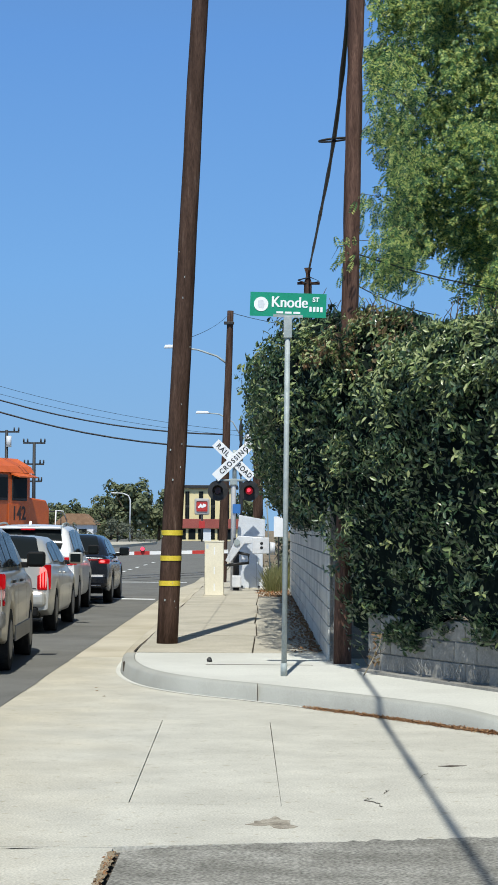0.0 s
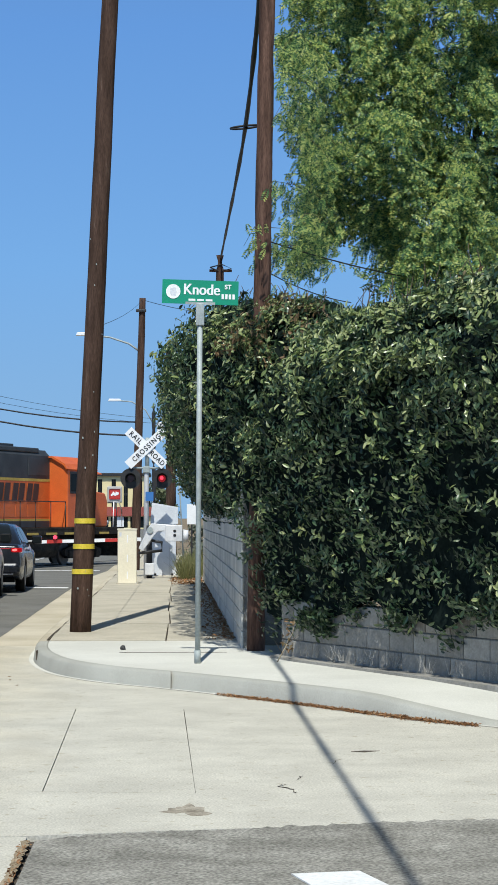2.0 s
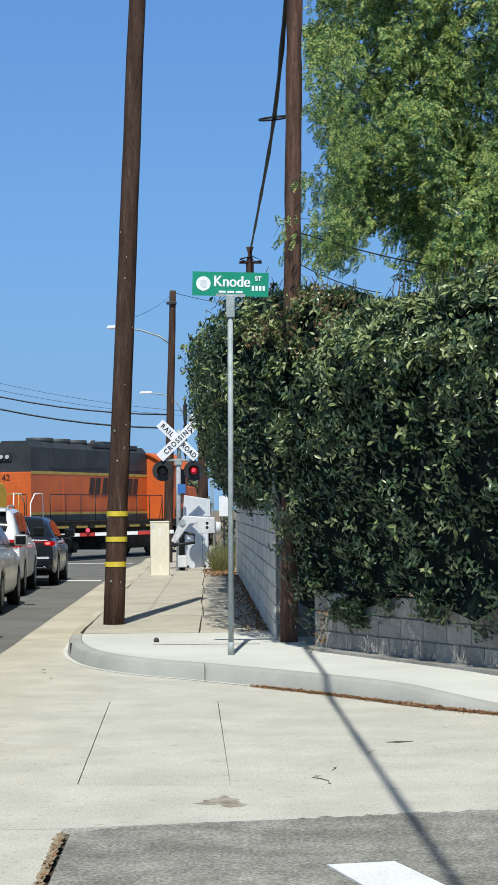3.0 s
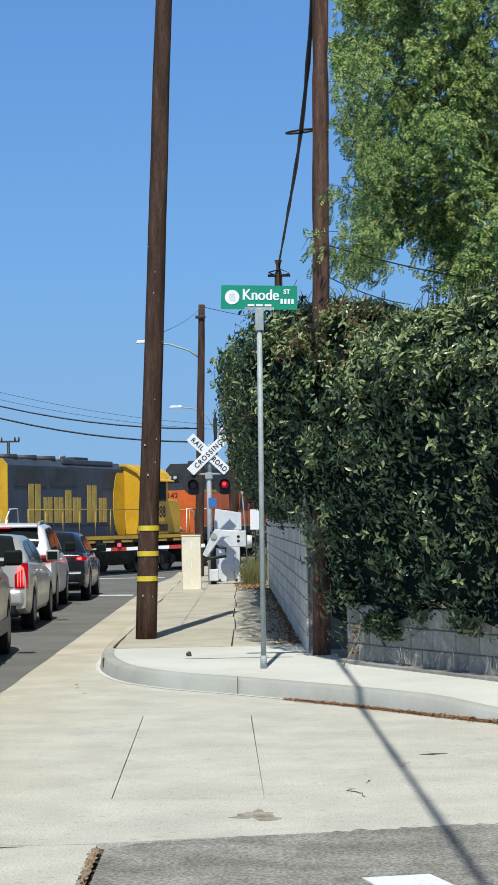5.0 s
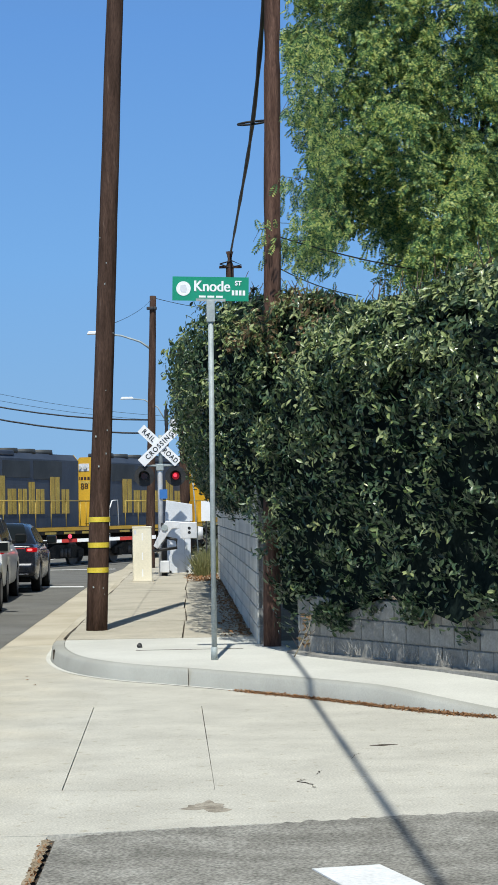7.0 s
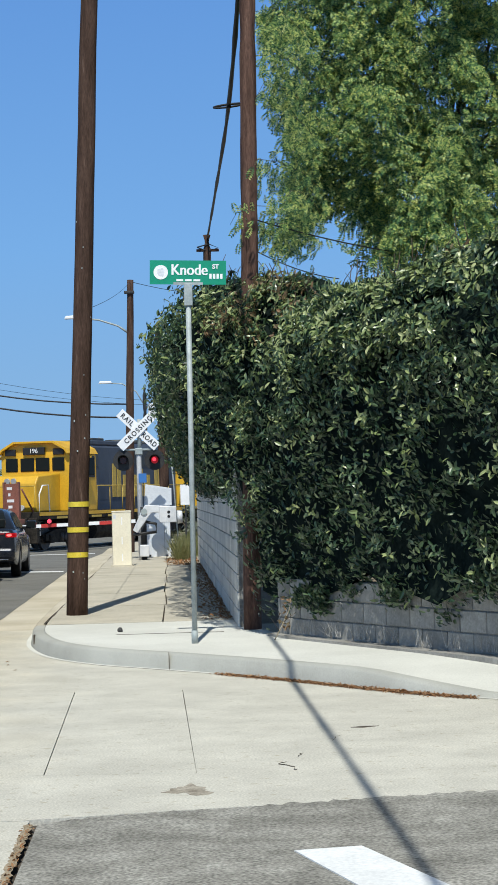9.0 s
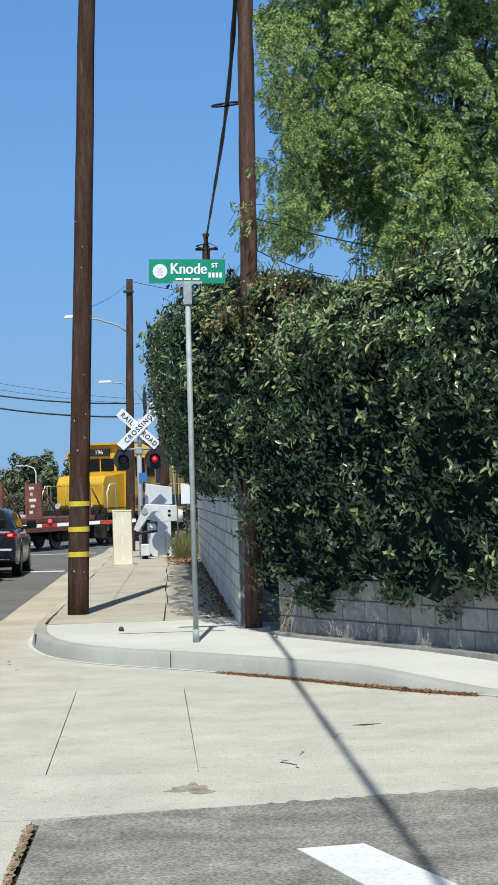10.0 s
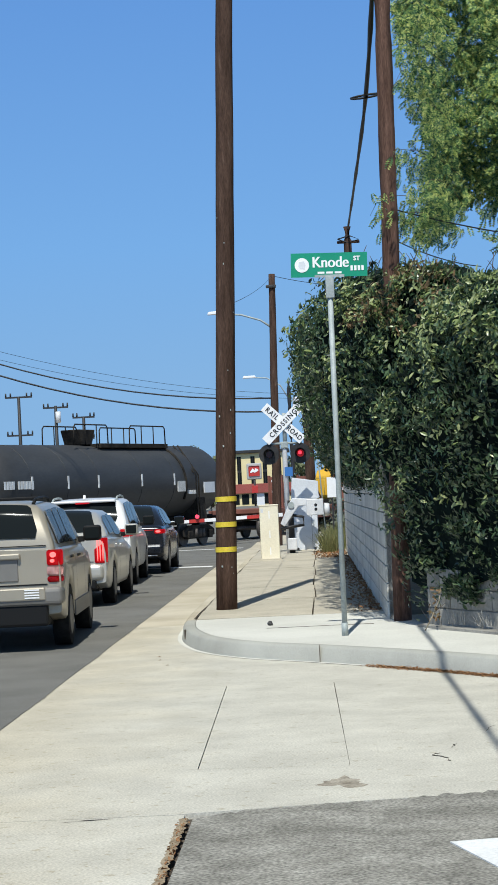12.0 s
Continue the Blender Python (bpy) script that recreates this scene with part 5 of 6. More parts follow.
make_car("boxy champagne metallic sport utility vehicle with lit brake lamps", pose(-3.67, 20.75, 0, 0, 0, 2.1), dict(
    L=4.42, W=1.78, R=0.345, sill=0.30, wheels=(0.86, 3.50), paint=P_TAUPE, tuck=0.03, tumble=0.21, bow=0.75,
    belt=[(0, 1.10), (0.05, 1.13), (3.0, 1.10), (3.3, 1.06), (4.3, 0.96), (4.42, 0.86)], roof=[(0, 1.60), (0.35, 1.605), (1.5, 1.635), (2.6, 1.60)],
    cabin=(0.0, 0.26, 2.35, 3.25), rear_glass=(0.10, 0.80), side_glass=((0.30, 0.95), (1.02, 1.62), (1.70, 2.55)), seams=(1.0, 1.66, 2.75), handles=(1.2, 2.1),
    mirror=M_TRIMBLK, trim=M_TRIMBLK, rails=M_TRIMBLK, more=suv_more,
    lamps=[dict(x0=0.715, z0=0.93, z1=1.10, wrap=0.07, mat=M_BRAKE, label="lit red brake lamp", bulbs=((0.785, 1.045, 0.07, 0.06), (0.775, 0.98, 0.05, 0.04))), dict(x0=0.715, z0=0.82, z1=0.926, wrap=0.07, mat=M_CLEARLENS, label="clear reversing lamp"), dict(x0=0.715, z0=0.75, z1=0.816, wrap=0.07, mat=M_TAIL, label="red tail lamp")]))

# silver sedan with tall upright tail lamps
P_SILVER = paint("silver_metallic", (0.53, 0.515, 0.465), 0.35, 0.32)


def sedan_more(car, half, top, L, W):
    part("bumper", box(-W * 0.93, W * 0.93, -0.07, 0.3, 0.40, 0.66, 0.09, seg=4), P_SILVER, car, "silver rear bumper")
    part("bumper_skirt", box(-W * 0.8, W * 0.8, -0.03, 0.3, 0.27, 0.42, 0.03), M_TRIMBLK, car)
    plate(car, -0.02, 0.76)
    part("chrome_strip", box(-0.42, 0.42, -0.03, 0.01, 0.925, 0.955, 0.008), M_CHROME, car, "chrome strip above the plate")
    part("boot_seam", box(-W * 0.76, W * 0.76, -0.008, 0.0, 0.685, 0.695), M_TRIMBLK, car)
    part("high_brake_lamp", box(-0.12, 0.12, 0.62, 0.66, 1.14, 1.16), M_TAIL, car)


make_car("silver sedan with tall glowing red tail lamps", pose(-4.10, 28.9, 0, 0, 0, 0.5), dict(
    L=4.87, W=1.83, R=0.335, sill=0.26, wheels=(1.12, 3.98), paint=P_SILVER, tuck=0.03, tumble=0.22,
    belt=[(0, 1.02), (0.06, 1.07), (0.9, 1.06), (3.2, 0.99), (4.5, 0.84), (4.8, 0.70), (4.87, 0.62)], roof=[(0, 1.44), (1.5, 1.45), (2.3, 1.465), (3, 1.45)],
    cabin=(0.62, 1.50, 2.55, 3.55), rear_glass=(0.10, 0.90), side_glass=((1.15, 1.95), (2.02, 2.95)), seams=(1.45, 1.98, 3.1), handles=(1.65, 2.35), mirror=P_SILVER,
    more=sedan_more, lamps=[dict(x0=0.715, z0=0.67, z1=1.05, wrap=0.12, mat=M_BRAKE, label="tall lit red tail lamp", lean=0.02, bulbs=((0.765, 0.86, 0.018, 0.33), (0.805, 0.86, 0.018, 0.33), (0.845, 0.85, 0.015, 0.30)))]))

# white crossover
P_WHITE = paint("pearl_white", (0.72, 0.72, 0.71), 0.0, 0.3)


def cross_more(car, half, top, L, W):
    part("bumper", box(-W * 0.95, W * 0.95, -0.08, 0.3, 0.44, 0.72, 0.09, seg=4), P_WHITE, car, "white rear bumper")
    part("bumper_skirt", box(-W * 0.85, W * 0.85, -0.05, 0.3, 0.28, 0.46, 0.04), M_TRIMBLK, car)
    plate(car, -0.02, 0.80)
    part("spoiler", box(-W * 0.66, W * 0.66, 0.16, 0.5, 1.575, 1.625, 0.02), P_WHITE, car)
    part("high_brake_lamp", box(-0.13, 0.13, 0.15, 0.18, 1.56, 1.585), M_BRAKE, car, "lit high brake lamp")
    part("fin_antenna", prism([(0.55, 1.66), (0.72, 1.66), (0.6, 1.73)], -0.02, 0.02, axis="x"), P_WHITE, car)


make_car("white crossover with lit brake lamps and roof rails, waiting in line", pose(-4.36, 35.55, 0, 0, 0, 1.1), dict(
    L=4.62, W=1.85, R=0.355, sill=0.30, wheels=(0.92, 3.62), paint=P_WHITE, tuck=0.05, tumble=0.18, bow=0.8,
    belt=[(0, 1.08), (0.08, 1.13), (3.0, 1.06), (3.4, 1.02), (4.3, 0.90), (4.62, 0.74)], roof=[(0, 1.60), (0.5, 1.62), (1.5, 1.65), (2.6, 1.62)],
    cabin=(0.02, 0.44, 2.4, 3.4), rear_glass=(0.10, 0.80), side_glass=((0.42, 0.95), (1.0, 1.75), (1.82, 2.75)), seams=(1.05, 1.78, 2.9), handles=(1.3, 2.1),
    rails=M_GALV, mirror=M_TRIMBLK, more=cross_more, lamps=[dict(x0=0.68, z0=0.92, z1=1.06, wrap=0.26, mat=M_BRAKE, label="lit red brake lamp wrapped round the corner", bulbs=((0.76, 0.99, 0.14, 0.05),))]))

# near-black sedan at the gate
P_DARK = paint("dark_blue_black", (0.012, 0.014, 0.020), 0.3, 0.25)


def dark_more(car, half, top, L, W):
    part("bumper", box(-W * 0.95, W * 0.95, -0.07, 0.3, 0.36, 0.64, 0.09, seg=4), P_DARK, car)
    part("bumper_trim", box(-W * 0.80, W * 0.80, -0.078, -0.04, 0.385, 0.405, 0.004), M_CHROME, car, "chrome strip on the bumper")
    part("lamp_bar", box(-W * 0.72, W * 0.72, -0.02, 0.02, 0.925, 0.945, 0.006), M_TAIL, car, "thin red lamp bar")
    plate(car, -0.02, 0.68)


make_car("near-black sedan with lit tail lamps at the gate", pose(-4.13, 40.45, 0, 0, 0, 0.5), dict(
    L=4.88, W=1.84, R=0.340, sill=0.25, wheels=(1.06, 3.88), paint=P_DARK, tuck=0.06, tumble=0.24,
    belt=[(0, 0.96), (0.05, 1.02), (0.9, 1.03), (3.2, 0.97), (4.5, 0.80), (4.88, 0.62)], roof=[(0, 1.42), (1.6, 1.44), (2.3, 1.45), (3, 1.43)],
    cabin=(0.42, 1.62, 2.55, 3.65), rear_glass=(0.10, 0.88), side_glass=((1.0, 1.9), (1.98, 3.0)), seams=(1.4, 1.95, 3.1), handles=(1.6, 2.3), mirror=P_DARK,
    more=dark_more, lamps=[dict(x0=0.68, z0=0.86, z1=0.95, wrap=0.22, mat=M_BRAKE, label="lit red tail lamp", bulbs=((0.76, 0.905, 0.11, 0.05),))]))

# ---- railway and train ----
TRACK = 22.0                                    # degrees between road and track
REF = Vector((-2.92, 77.8, -0.25))
ALONG = Vector((math.sin(radians(TRACK)), math.cos(radians(TRACK)), 0))
SPEED = 6.0


def on_track(s):
    p = REF + ALONG * s
    return pose(p.x, p.y, p.z, 0, 0, -TRACK)


M_RAIL = surf("rail_steel", (0.16, 0.13, 0.11), (0.30, 0.27, 0.25), 3, 0.4, 40, 0.1, 0.7)
M_BALLAST = surf("rust_brown_ballast", (0.16, 0.13, 0.10), (0.28, 0.24, 0.20), 1.5, 0.95, 8, 0.9, speck=0.4)
track = thing("railway_track", "railway track crossing the road at a slant", "railway track", on_track(0), kind="structure")
part("track_bed", box(-1.9, 1.9, -90, 140, -0.14, 0.006), M_BALLAST, track)
part("crossing_panel", box(-2.1, 2.1, -40, 16, -0.10, 0.012), M_ASPHALT, track)
for x in (-0.75, 0.75):
    part("rail", box(x - 0.035, x + 0.035, -90, 140, -0.05, 0.035), M_RAIL, track)

P_ORANGE = surf("orange_locomotive_paint", (0.58, 0.105, 0.018), (0.70, 0.14, 0.024), 1.2, 0.5, 30, 0.05, speck=0.1)
P_BLKHOOD = surf("faded_black_hood", (0.022, 0.026, 0.028), (0.045, 0.05, 0.052), 1.2, 0.6, 30, 0.05, speck=0.15)
P_NAVY = surf("faded_navy_hood", (0.030, 0.042, 0.065), (0.055, 0.068, 0.092), 1.0, 0.6, 30, 0.05, speck=0.15, stretch=(1, 1, 0.5))
P_LYELLOW = surf("locomotive_yellow", (0.56, 0.31, 0.014), (0.70, 0.40, 0.022), 1.2, 0.5, 30, 0.03, speck=0.08)
P_FADEY = surf("faded_yellow_lettering", (0.42, 0.28, 0.05), (0.54, 0.38, 0.085), 2.2, 0.7, 20, 0.05, speck=0.2)
P_PRIMER = surf("pale_grey_primer", (0.45, 0.45, 0.42), (0.58, 0.57, 0.54), 2, 0.6, 30, 0.02)
P_UNDER = surf("sooty_running_gear", (0.014, 0.013, 0.012), (0.045, 0.038, 0.030), 2.5, 0.85, 20, 0.4, speck=0.3)
P_WHEEL = surf("wheel_steel", (0.06, 0.05, 0.045), (0.12, 0.10, 0.085), 4, 0.55, 30, 0.2, 0.4)
P_RUST = surf("red_oxide_steel", (0.15, 0.055, 0.035), (0.24, 0.085, 0.055), 1.5, 0.75, 25, 0.2, speck=0.2)
P_TANK = surf("sooty_black_tank", (0.028, 0.029, 0.030), (0.050, 0.051, 0.051), 0.7, 0.6, 20, 0.05, speck=0.12, stretch=(1, 0.25, 1))
P_DKLETTER = surf("dark_brown_lettering", (0.035, 0.015, 0.010), (0.05, 0.022, 0.014), 3, 0.6)
M_HEADLAMP = plain("headlamp_glass", (0.5, 0.5, 0.48), 0.15)
WHEELSETS = []
WR = 0.45


def wheelset(parent, y, turn):
    bm = bmesh.new()
    for x in (-0.75, 0.75):
        cone((x - 0.06, 0, 0), (x + 0.06, 0, 0), WR, WR, 28, bm)
        cone((x + (0.06 if x > 0 else -0.06), 0, 0), (x + (0.09 if x > 0 else -0.09), 0, 0), 0.16, 0.14, 12, bm)
    cone((-0.9, 0, 0), (0.9, 0, 0), 0.09, 0.09, 10, bm)
    o = part("wheelset", bm, P_WHEEL, parent)
    WHEELSETS.append((o, y, turn))


def truck(parent, yc, turn, base=1.2):
    t = part("truck", box(-0.98, 0.98, yc - 0.35, yc + 0.35, 0.42, 0.75, 0.04), P_UNDER, parent, "sooty four-wheeled truck")
    for x in (-1.0, 1.0):
        bm = prism([(yc - base - 0.45, 0.40), (yc - base - 0.45, 0.62), (yc - 0.8, 0.80), (yc + 0.8, 0.80), (yc + base + 0.45, 0.62), (yc + base + 0.45, 0.40), (yc + 0.5, 0.30), (yc - 0.5, 0.30)], x - 0.06, x + 0.06, axis="x")
        part("side_frame", bm, P_UNDER, t)
        for y in (yc - base, yc + base):
            part("axle_box", box(x - 0.13, x + 0.13, y - 0.17, y + 0.17, 0.30, 0.60, 0.03), P_UNDER, t)
        for y in (yc - 0.3, yc, yc + 0.3):
            part("spring", cone((x * 1.05, y, 0.36), (x * 1.05, y, 0.66), 0.09, 0.09, 8), P_WHEEL, t)
    for y in (yc - base, yc + base):
        wheelset(parent, y, turn)


def railing(parent, pts, h, material, step=1.3, r=0.018):
    """Posts and a top rail along a straight walkway edge."""
    a, b = Vector(pts[0]), Vector(pts[1])
    n = max(2, round((b - a).length / step))
    for k in range(n + 1):
        p = a.lerp(b, k / n)
        part("rail_post", tube([p, p + Vector((0, 0, h))], r, 6), material, parent)
    part("hand_rail", tube([a + Vector((0, 0, h)), b + Vector((0, 0, h))], r * 1.1, 6), material, parent)


def make_loco(label, centre, turn, hood, hood_low, cabp, end, railm, sill_stripe, number, letters, lettm, htop, cabside=None, tail=0.0, porch=1.6):
    lo = thing("locomotive", label, "locomotive", on_track(centre), "train crossing the road")
    E, D = porch - 7.9 - tail, -7.9 - tail             # rear of hood and deck
    part("deck", box(-1.45, 1.45, D, 7.9, 1.18, 1.46, 0.02), P_UNDER, lo)
    for x in (-1.455, 1.455):
        part("sill_stripe", box(x - 0.004, x + 0.004, D + 0.05, 7.85, 1.32 if sill_stripe is P_LYELLOW else 1.40, 1.45), sill_stripe, lo)
        for k in range(9):
            part("sill_patch", box(x - 0.007, x + 0.007, -6.9 + 1.55 * k, -6.9 + 1.55 * k + 0.9, 1.20, 1.28), P_FADEY, lo)
    # long hood
    if hood_low is not hood:
        part("hood_lower", box(-0.68, 0.68, E, 2.7, 1.46, 3.22, 0.01), hood_low, lo, "orange lower hood side")
        body = part("hood", prism([(-0.68, 3.22), (0.68, 3.22), (0.68, htop - 0.22), (0.48, htop), (-0.48, htop), (-0.68, htop - 0.22)], E, 2.7, axis="y"), hood, lo, "black upper hood")
        part("sill_panel", box(-0.70, 0.70, E - 0.01, 2.69, 1.465, 1.70, 0.01), P_BLKHOOD, lo, "black lower hood panel")
        for x in (-0.687, 0.687):
            part("stripe", box(x - 0.004, x + 0.004, E, 2.7, 3.15, 3.25), P_FADEY, lo)
            part("stripe", box(x - 0.004, x + 0.004, E, 2.7, 1.66, 1.78), P_FADEY, lo)
    else:
        body = part("hood", prism([(-0.68, 1.46), (0.68, 1.46), (0.68, htop - 0.22), (0.48, htop), (-0.48, htop), (-0.68, htop - 0.22)], E, 2.7, axis="y"), hood, lo, "faded navy hood")
    if hood_low is not hood:
        ef = box(-0.685, 0.685, E - 0.03, E + 0.01, 1.46, 3.20, 0.008)
    else:
        ef = prism([(-0.685, 1.46), (0.685, 1.46), (0.685, htop - 0.22), (0.485, htop + 0.003), (-0.485, htop + 0.003), (-0.685, htop - 0.22)], E - 0.03, E + 0.01, axis="y")
    endp = part("hood_end", ef, end, lo)
    part("end_door", box(-0.30, 0.30, E - 0.05, E - 0.02, 1.55, 2.9, 0.008), end, endp)
    for x in (-0.12, 0.12):
        part("headlamp", cone((x - 0.35, E - 0.03, 3.75), (x - 0.35, E - 0.1, 3.75), 0.07, 0.075, 16), M_HEADLAMP, endp)
    part("lamp_plate", box(-0.62, -0.08, E - 0.045, E - 0.028, 3.60, 3.90, 0.01), M_DULL if hood_low is not hood else M_LTGREY, endp)
    if hood_low is hood:
        bars(endp, 5, -0.62, 0.10, 3.26, 3.38, E - 0.034, P_DKLETTER)
        part("pale_stripe", box(-0.45, 0.45, E - 0.036, E - 0.028, 3.12, 3.22), P_FADEY, endp)
    words("road_number", number, 0.34, pose(-0.38, E - 0.045, 3.0, 90, 0, 0), P_DKLETTER, endp, 0.003)
    for sx in (-1, 1):
        for k in range(9):
            y = -5.8 + 0.95 * k
            part("hood_door", box(sx * 0.682 - 0.006, sx * 0.682 + 0.006, y, y + 0.86, 1.85, htop - 1.15 if hood_low is hood else 3.1, 0.004), hood_low, body)
        part("radiator_grille", box(sx * 0.69 - 0.012, sx * 0.69 + 0.012, -5.9, -3.6, htop - 0.95, htop - 0.27, 0.006), P_BLKHOOD, body, "dark radiator grille")
        part("radiator_grille", box(sx * 0.69 - 0.012, sx * 0.69 + 0.012, -3.3, -1.2, htop - 0.90, htop - 0.30, 0.006), P_BLKHOOD, body, "dark radiator grille")
        part("air_grille", box(sx * 0.69 - 0.012, sx * 0.69 + 0.012, 0.9, 2.4, htop - 0.95, htop - 0.32, 0.006), P_BLKHOOD, body, "dark air grille")
        y = letters[0]
        for w, h in letters[1]:
            z0 = letters[2]
            y0 = y if sx > 0 else letters[3] - (y + w * 0.85)
            if h > 0.1:
                bm = letter_block(y0, w * 0.85, z0, h, letters[4], sx)
                part("letter_shape", bm, lettm, body, "plain letter-sized shape")
            y += w
        railing(lo, ((sx * 1.38, E + 0.1, 1.46), (sx * 1.38, 2.6, 1.46)), 0.95, railm)
        for y0 in (D + 0.15, 7.75):
            part("corner_grab", tube([(sx * 1.40, y0, 0.6), (sx * 1.40, y0, 2.1), (sx * 1.40, y0 * 0.965, 2.42), (sx * 1.40, y0 * 0.90, 2.44), (sx * 1.40, y0 * 0.89, 1.46)], 0.024, 6), M_WHITE, lo, "white corner grab rail")
            for z in (0.45, 0.78, 1.1):
                part("step", box(sx * 1.28 - 0.14, sx * 1.28 + 0.14, y0 - 0.22, y0 + 0.12, z, z + 0.03), P_UNDER, lo)
    for y in (-5.4, -4.0, -2.6):
        part("roof_fan", cone((0, y, htop - 0.02), (0, y, htop + 0.16), 0.52, 0.50, 20), P_BLKHOOD, body, "round roof fan")
    part("exhaust", box(-0.3, 0.3, -0.6, 0.5, htop - 0.02, htop + 0.18, 0.03), P_BLKHOOD, body)
    part("roof_horn", tube([(0.1, -1.4, htop), (0.1, -1.4, htop + 0.18), (0.1, -1.0, htop + 0.2)], 0.04, 8), M_GALV, body)
    part("dynamic_brake", box(-0.64, 0.64, -2.2, 1.9, htop - 0.12, htop + 0.06, 0.04), hood, body)
    if hood_low is hood:
        curve = [(2.15 - 0.40 * math.sin(radians(a)), (1.46 + htop - 0.35) / 2 - (htop - 1.81) / 2 * math.cos(radians(a))) for a in range(0, 181, 15)]
        for x in (-0.70, 0.70):
            part("yellow_panel", prism([(2.69, 1.47), *curve, (2.69, htop - 0.35)], x - 0.016, x + 0.016, axis="x"), cabp, body, "yellow panel with a rounded edge")
    # cab
    prof = [(-1.42, 1.46), (1.42, 1.46), (1.42, 3.55), (1.30, 3.78), (0.80, 4.06), (-0.80, 4.06), (-1.30, 3.78), (-1.42, 3.55)]
    cabm = part("cab", prism(prof, 2.7, 5.15, axis="y", bevel=0.03), cabp, lo, "driver's cab")
    part("cab_roof", prism([(-1.46, 3.62), (-1.33, 3.83), (-0.82, 4.11), (0.82, 4.11), (1.33, 3.83), (1.46, 3.62), (1.40, 3.62), (1.28, 3.77), (0.79, 4.04), (-0.79, 4.04), (-1.28, 3.77), (-1.40, 3.62)], 2.6, 5.35, axis="y"), cabp, lo)
    for x0, x1 in ((-1.22, -0.72), (-0.60, -0.03), (0.03, 0.60), (0.72, 1.22)):
        part("front_window", box(x0, x1, 5.14, 5.185, 2.98, 3.48, 0.03), M_GLASS, cabm, "dark front window")
    nb = part("number_board", box(-0.45, 0.45, 5.15, 5.27, 3.60, 3.88, 0.02), M_BLACK, cabm, "black number board")
    words("road_number", number, 0.24, pose(0, 5.274, 3.74, 90, 0, 180), M_WHITE, nb, 0.002)
    for x in (-1.0, 1.0):
        part("number_board", box(x - 0.22, x + 0.22, 5.15, 5.23, 3.58, 3.82, 0.02), M_BLACK, cabm)
    for sx in (-1, 1):
        if cabside:
            part("cab_door", box(sx * 1.43 - 0.012, sx * 1.43 + 0.012, 2.75, 3.75, 1.7, 3.6, 0.01), cabside, cabm, "pale grey primed cab side")
        for y0, y1 in ((2.95, 3.60), (4.0, 4.85)):
            part("window_frame", box(sx * 1.432 - 0.014, sx * 1.432 + 0.014, y0 - 0.06, y1 + 0.06, 2.72, 3.54, 0.02), M_DULL, cabm)
            part("side_window", box(sx * 1.44 - 0.014, sx * 1.44 + 0.014, y0, y1, 2.80, 3.46, 0.03), M_GLASS, cabm, "dark cab side window")
        part("sun_visor", prism([(1.42, 3.62), (1.75, 3.50), (1.75, 3.46), (1.42, 3.56)] if sx > 0 else [(-1.42, 3.62), (-1.75, 3.50), (-1.75, 3.46), (-1.42, 3.56)], 3.85, 5.05, axis="y"), cabp, cabm)
        plate_ = part("number_panel", box(sx * 1.437 - 0.008, sx * 1.437 + 0.008, 3.70, 5.05, 1.95, 2.62, 0.01), cabp, cabm)
        words("road_number", number, 0.60, pose(sx * 1.448, 4.38, 2.30, 90, 0, 90 * sx), P_DKLETTER, plate_, 0.003, bold=0.015)
        for k in range(4):
            y = 3.80 + k * 0.31
            part("letter_shape", box(sx * 1.445 - 0.005, sx * 1.445 + 0.005, y, y + 0.24, 1.56, 1.84, 0.03), P_DKLETTER, cabm)
    # low nose
    nose = part("nose", prism([(5.15, 1.46), (7.15, 1.46), (7.22, 1.6), (7.22, 2.5), (7.0, 2.78), (5.15, 2.90)], -1.02, 1.02, axis="x", bevel=0.05), cabp, lo, "low short nose")
    part("nose_door", box(-0.25, 0.25, 7.2, 7.25, 1.5, 2.4, 0.02), cabp, nose)
    for x in (-0.13, 0.13):
        part("headlamp", cone((x, 7.2, 2.62), (x, 7.27, 2.60), 0.10, 0.11, 16), M_HEADLAMP, nose)
    for x in (-0.7, 0.7):
        part("ditch_lamp", cone((x, 7.7, 1.62), (x, 7.85, 1.62), 0.10, 0.11, 14), M_HEADLAMP, lo, "low ditch lamp")
    for y in (D, 7.9):
        part("pilot", box(-1.40, 1.40, y - 0.10, y + 0.10, 0.32, 1.25, 0.03), P_UNDER, lo)
        part("coupler", box(-0.16, 0.16, y - 0.42, y + 0.42, 0.72, 0.98, 0.04), P_UNDER, lo)
        railing(lo, ((-1.2, y * 0.975, 1.46), (1.2, y * 0.975, 1.46)), 0.95, railm, 0.8)
    part("fuel_tank", prism([(-1.25, 0.62), (-1.05, 0.36), (1.05, 0.36), (1.25, 0.62), (1.25, 1.18), (-1.25, 1.18)], -2.5, 2.4, axis="y", bevel=0.03), P_UNDER, lo)
    for y in (-4.9 - tail, 4.9):
        truck(lo, y, turn)
    return lo, centre, turn


def letter_block(y0, w, z0, h, slant, sx):
    """Two plain upright bars in place of a letter."""
    x0, x1 = sorted((sx * 0.694, sx * 0.712))
    bm = bmesh.new()
    lean = slant * h * (1 if sx > 0 else -1)
    for a0, a1 in ((0.02, 0.42), (0.54, 0.94)):
        prism([(y0 + a0 * w, z0), (y0 + a1 * w, z0), (y0 + a1 * w + lean, z0 + h), (y0 + a0 * w + lean, z0 + h)], x0, x1, bm, "x")
    return bm


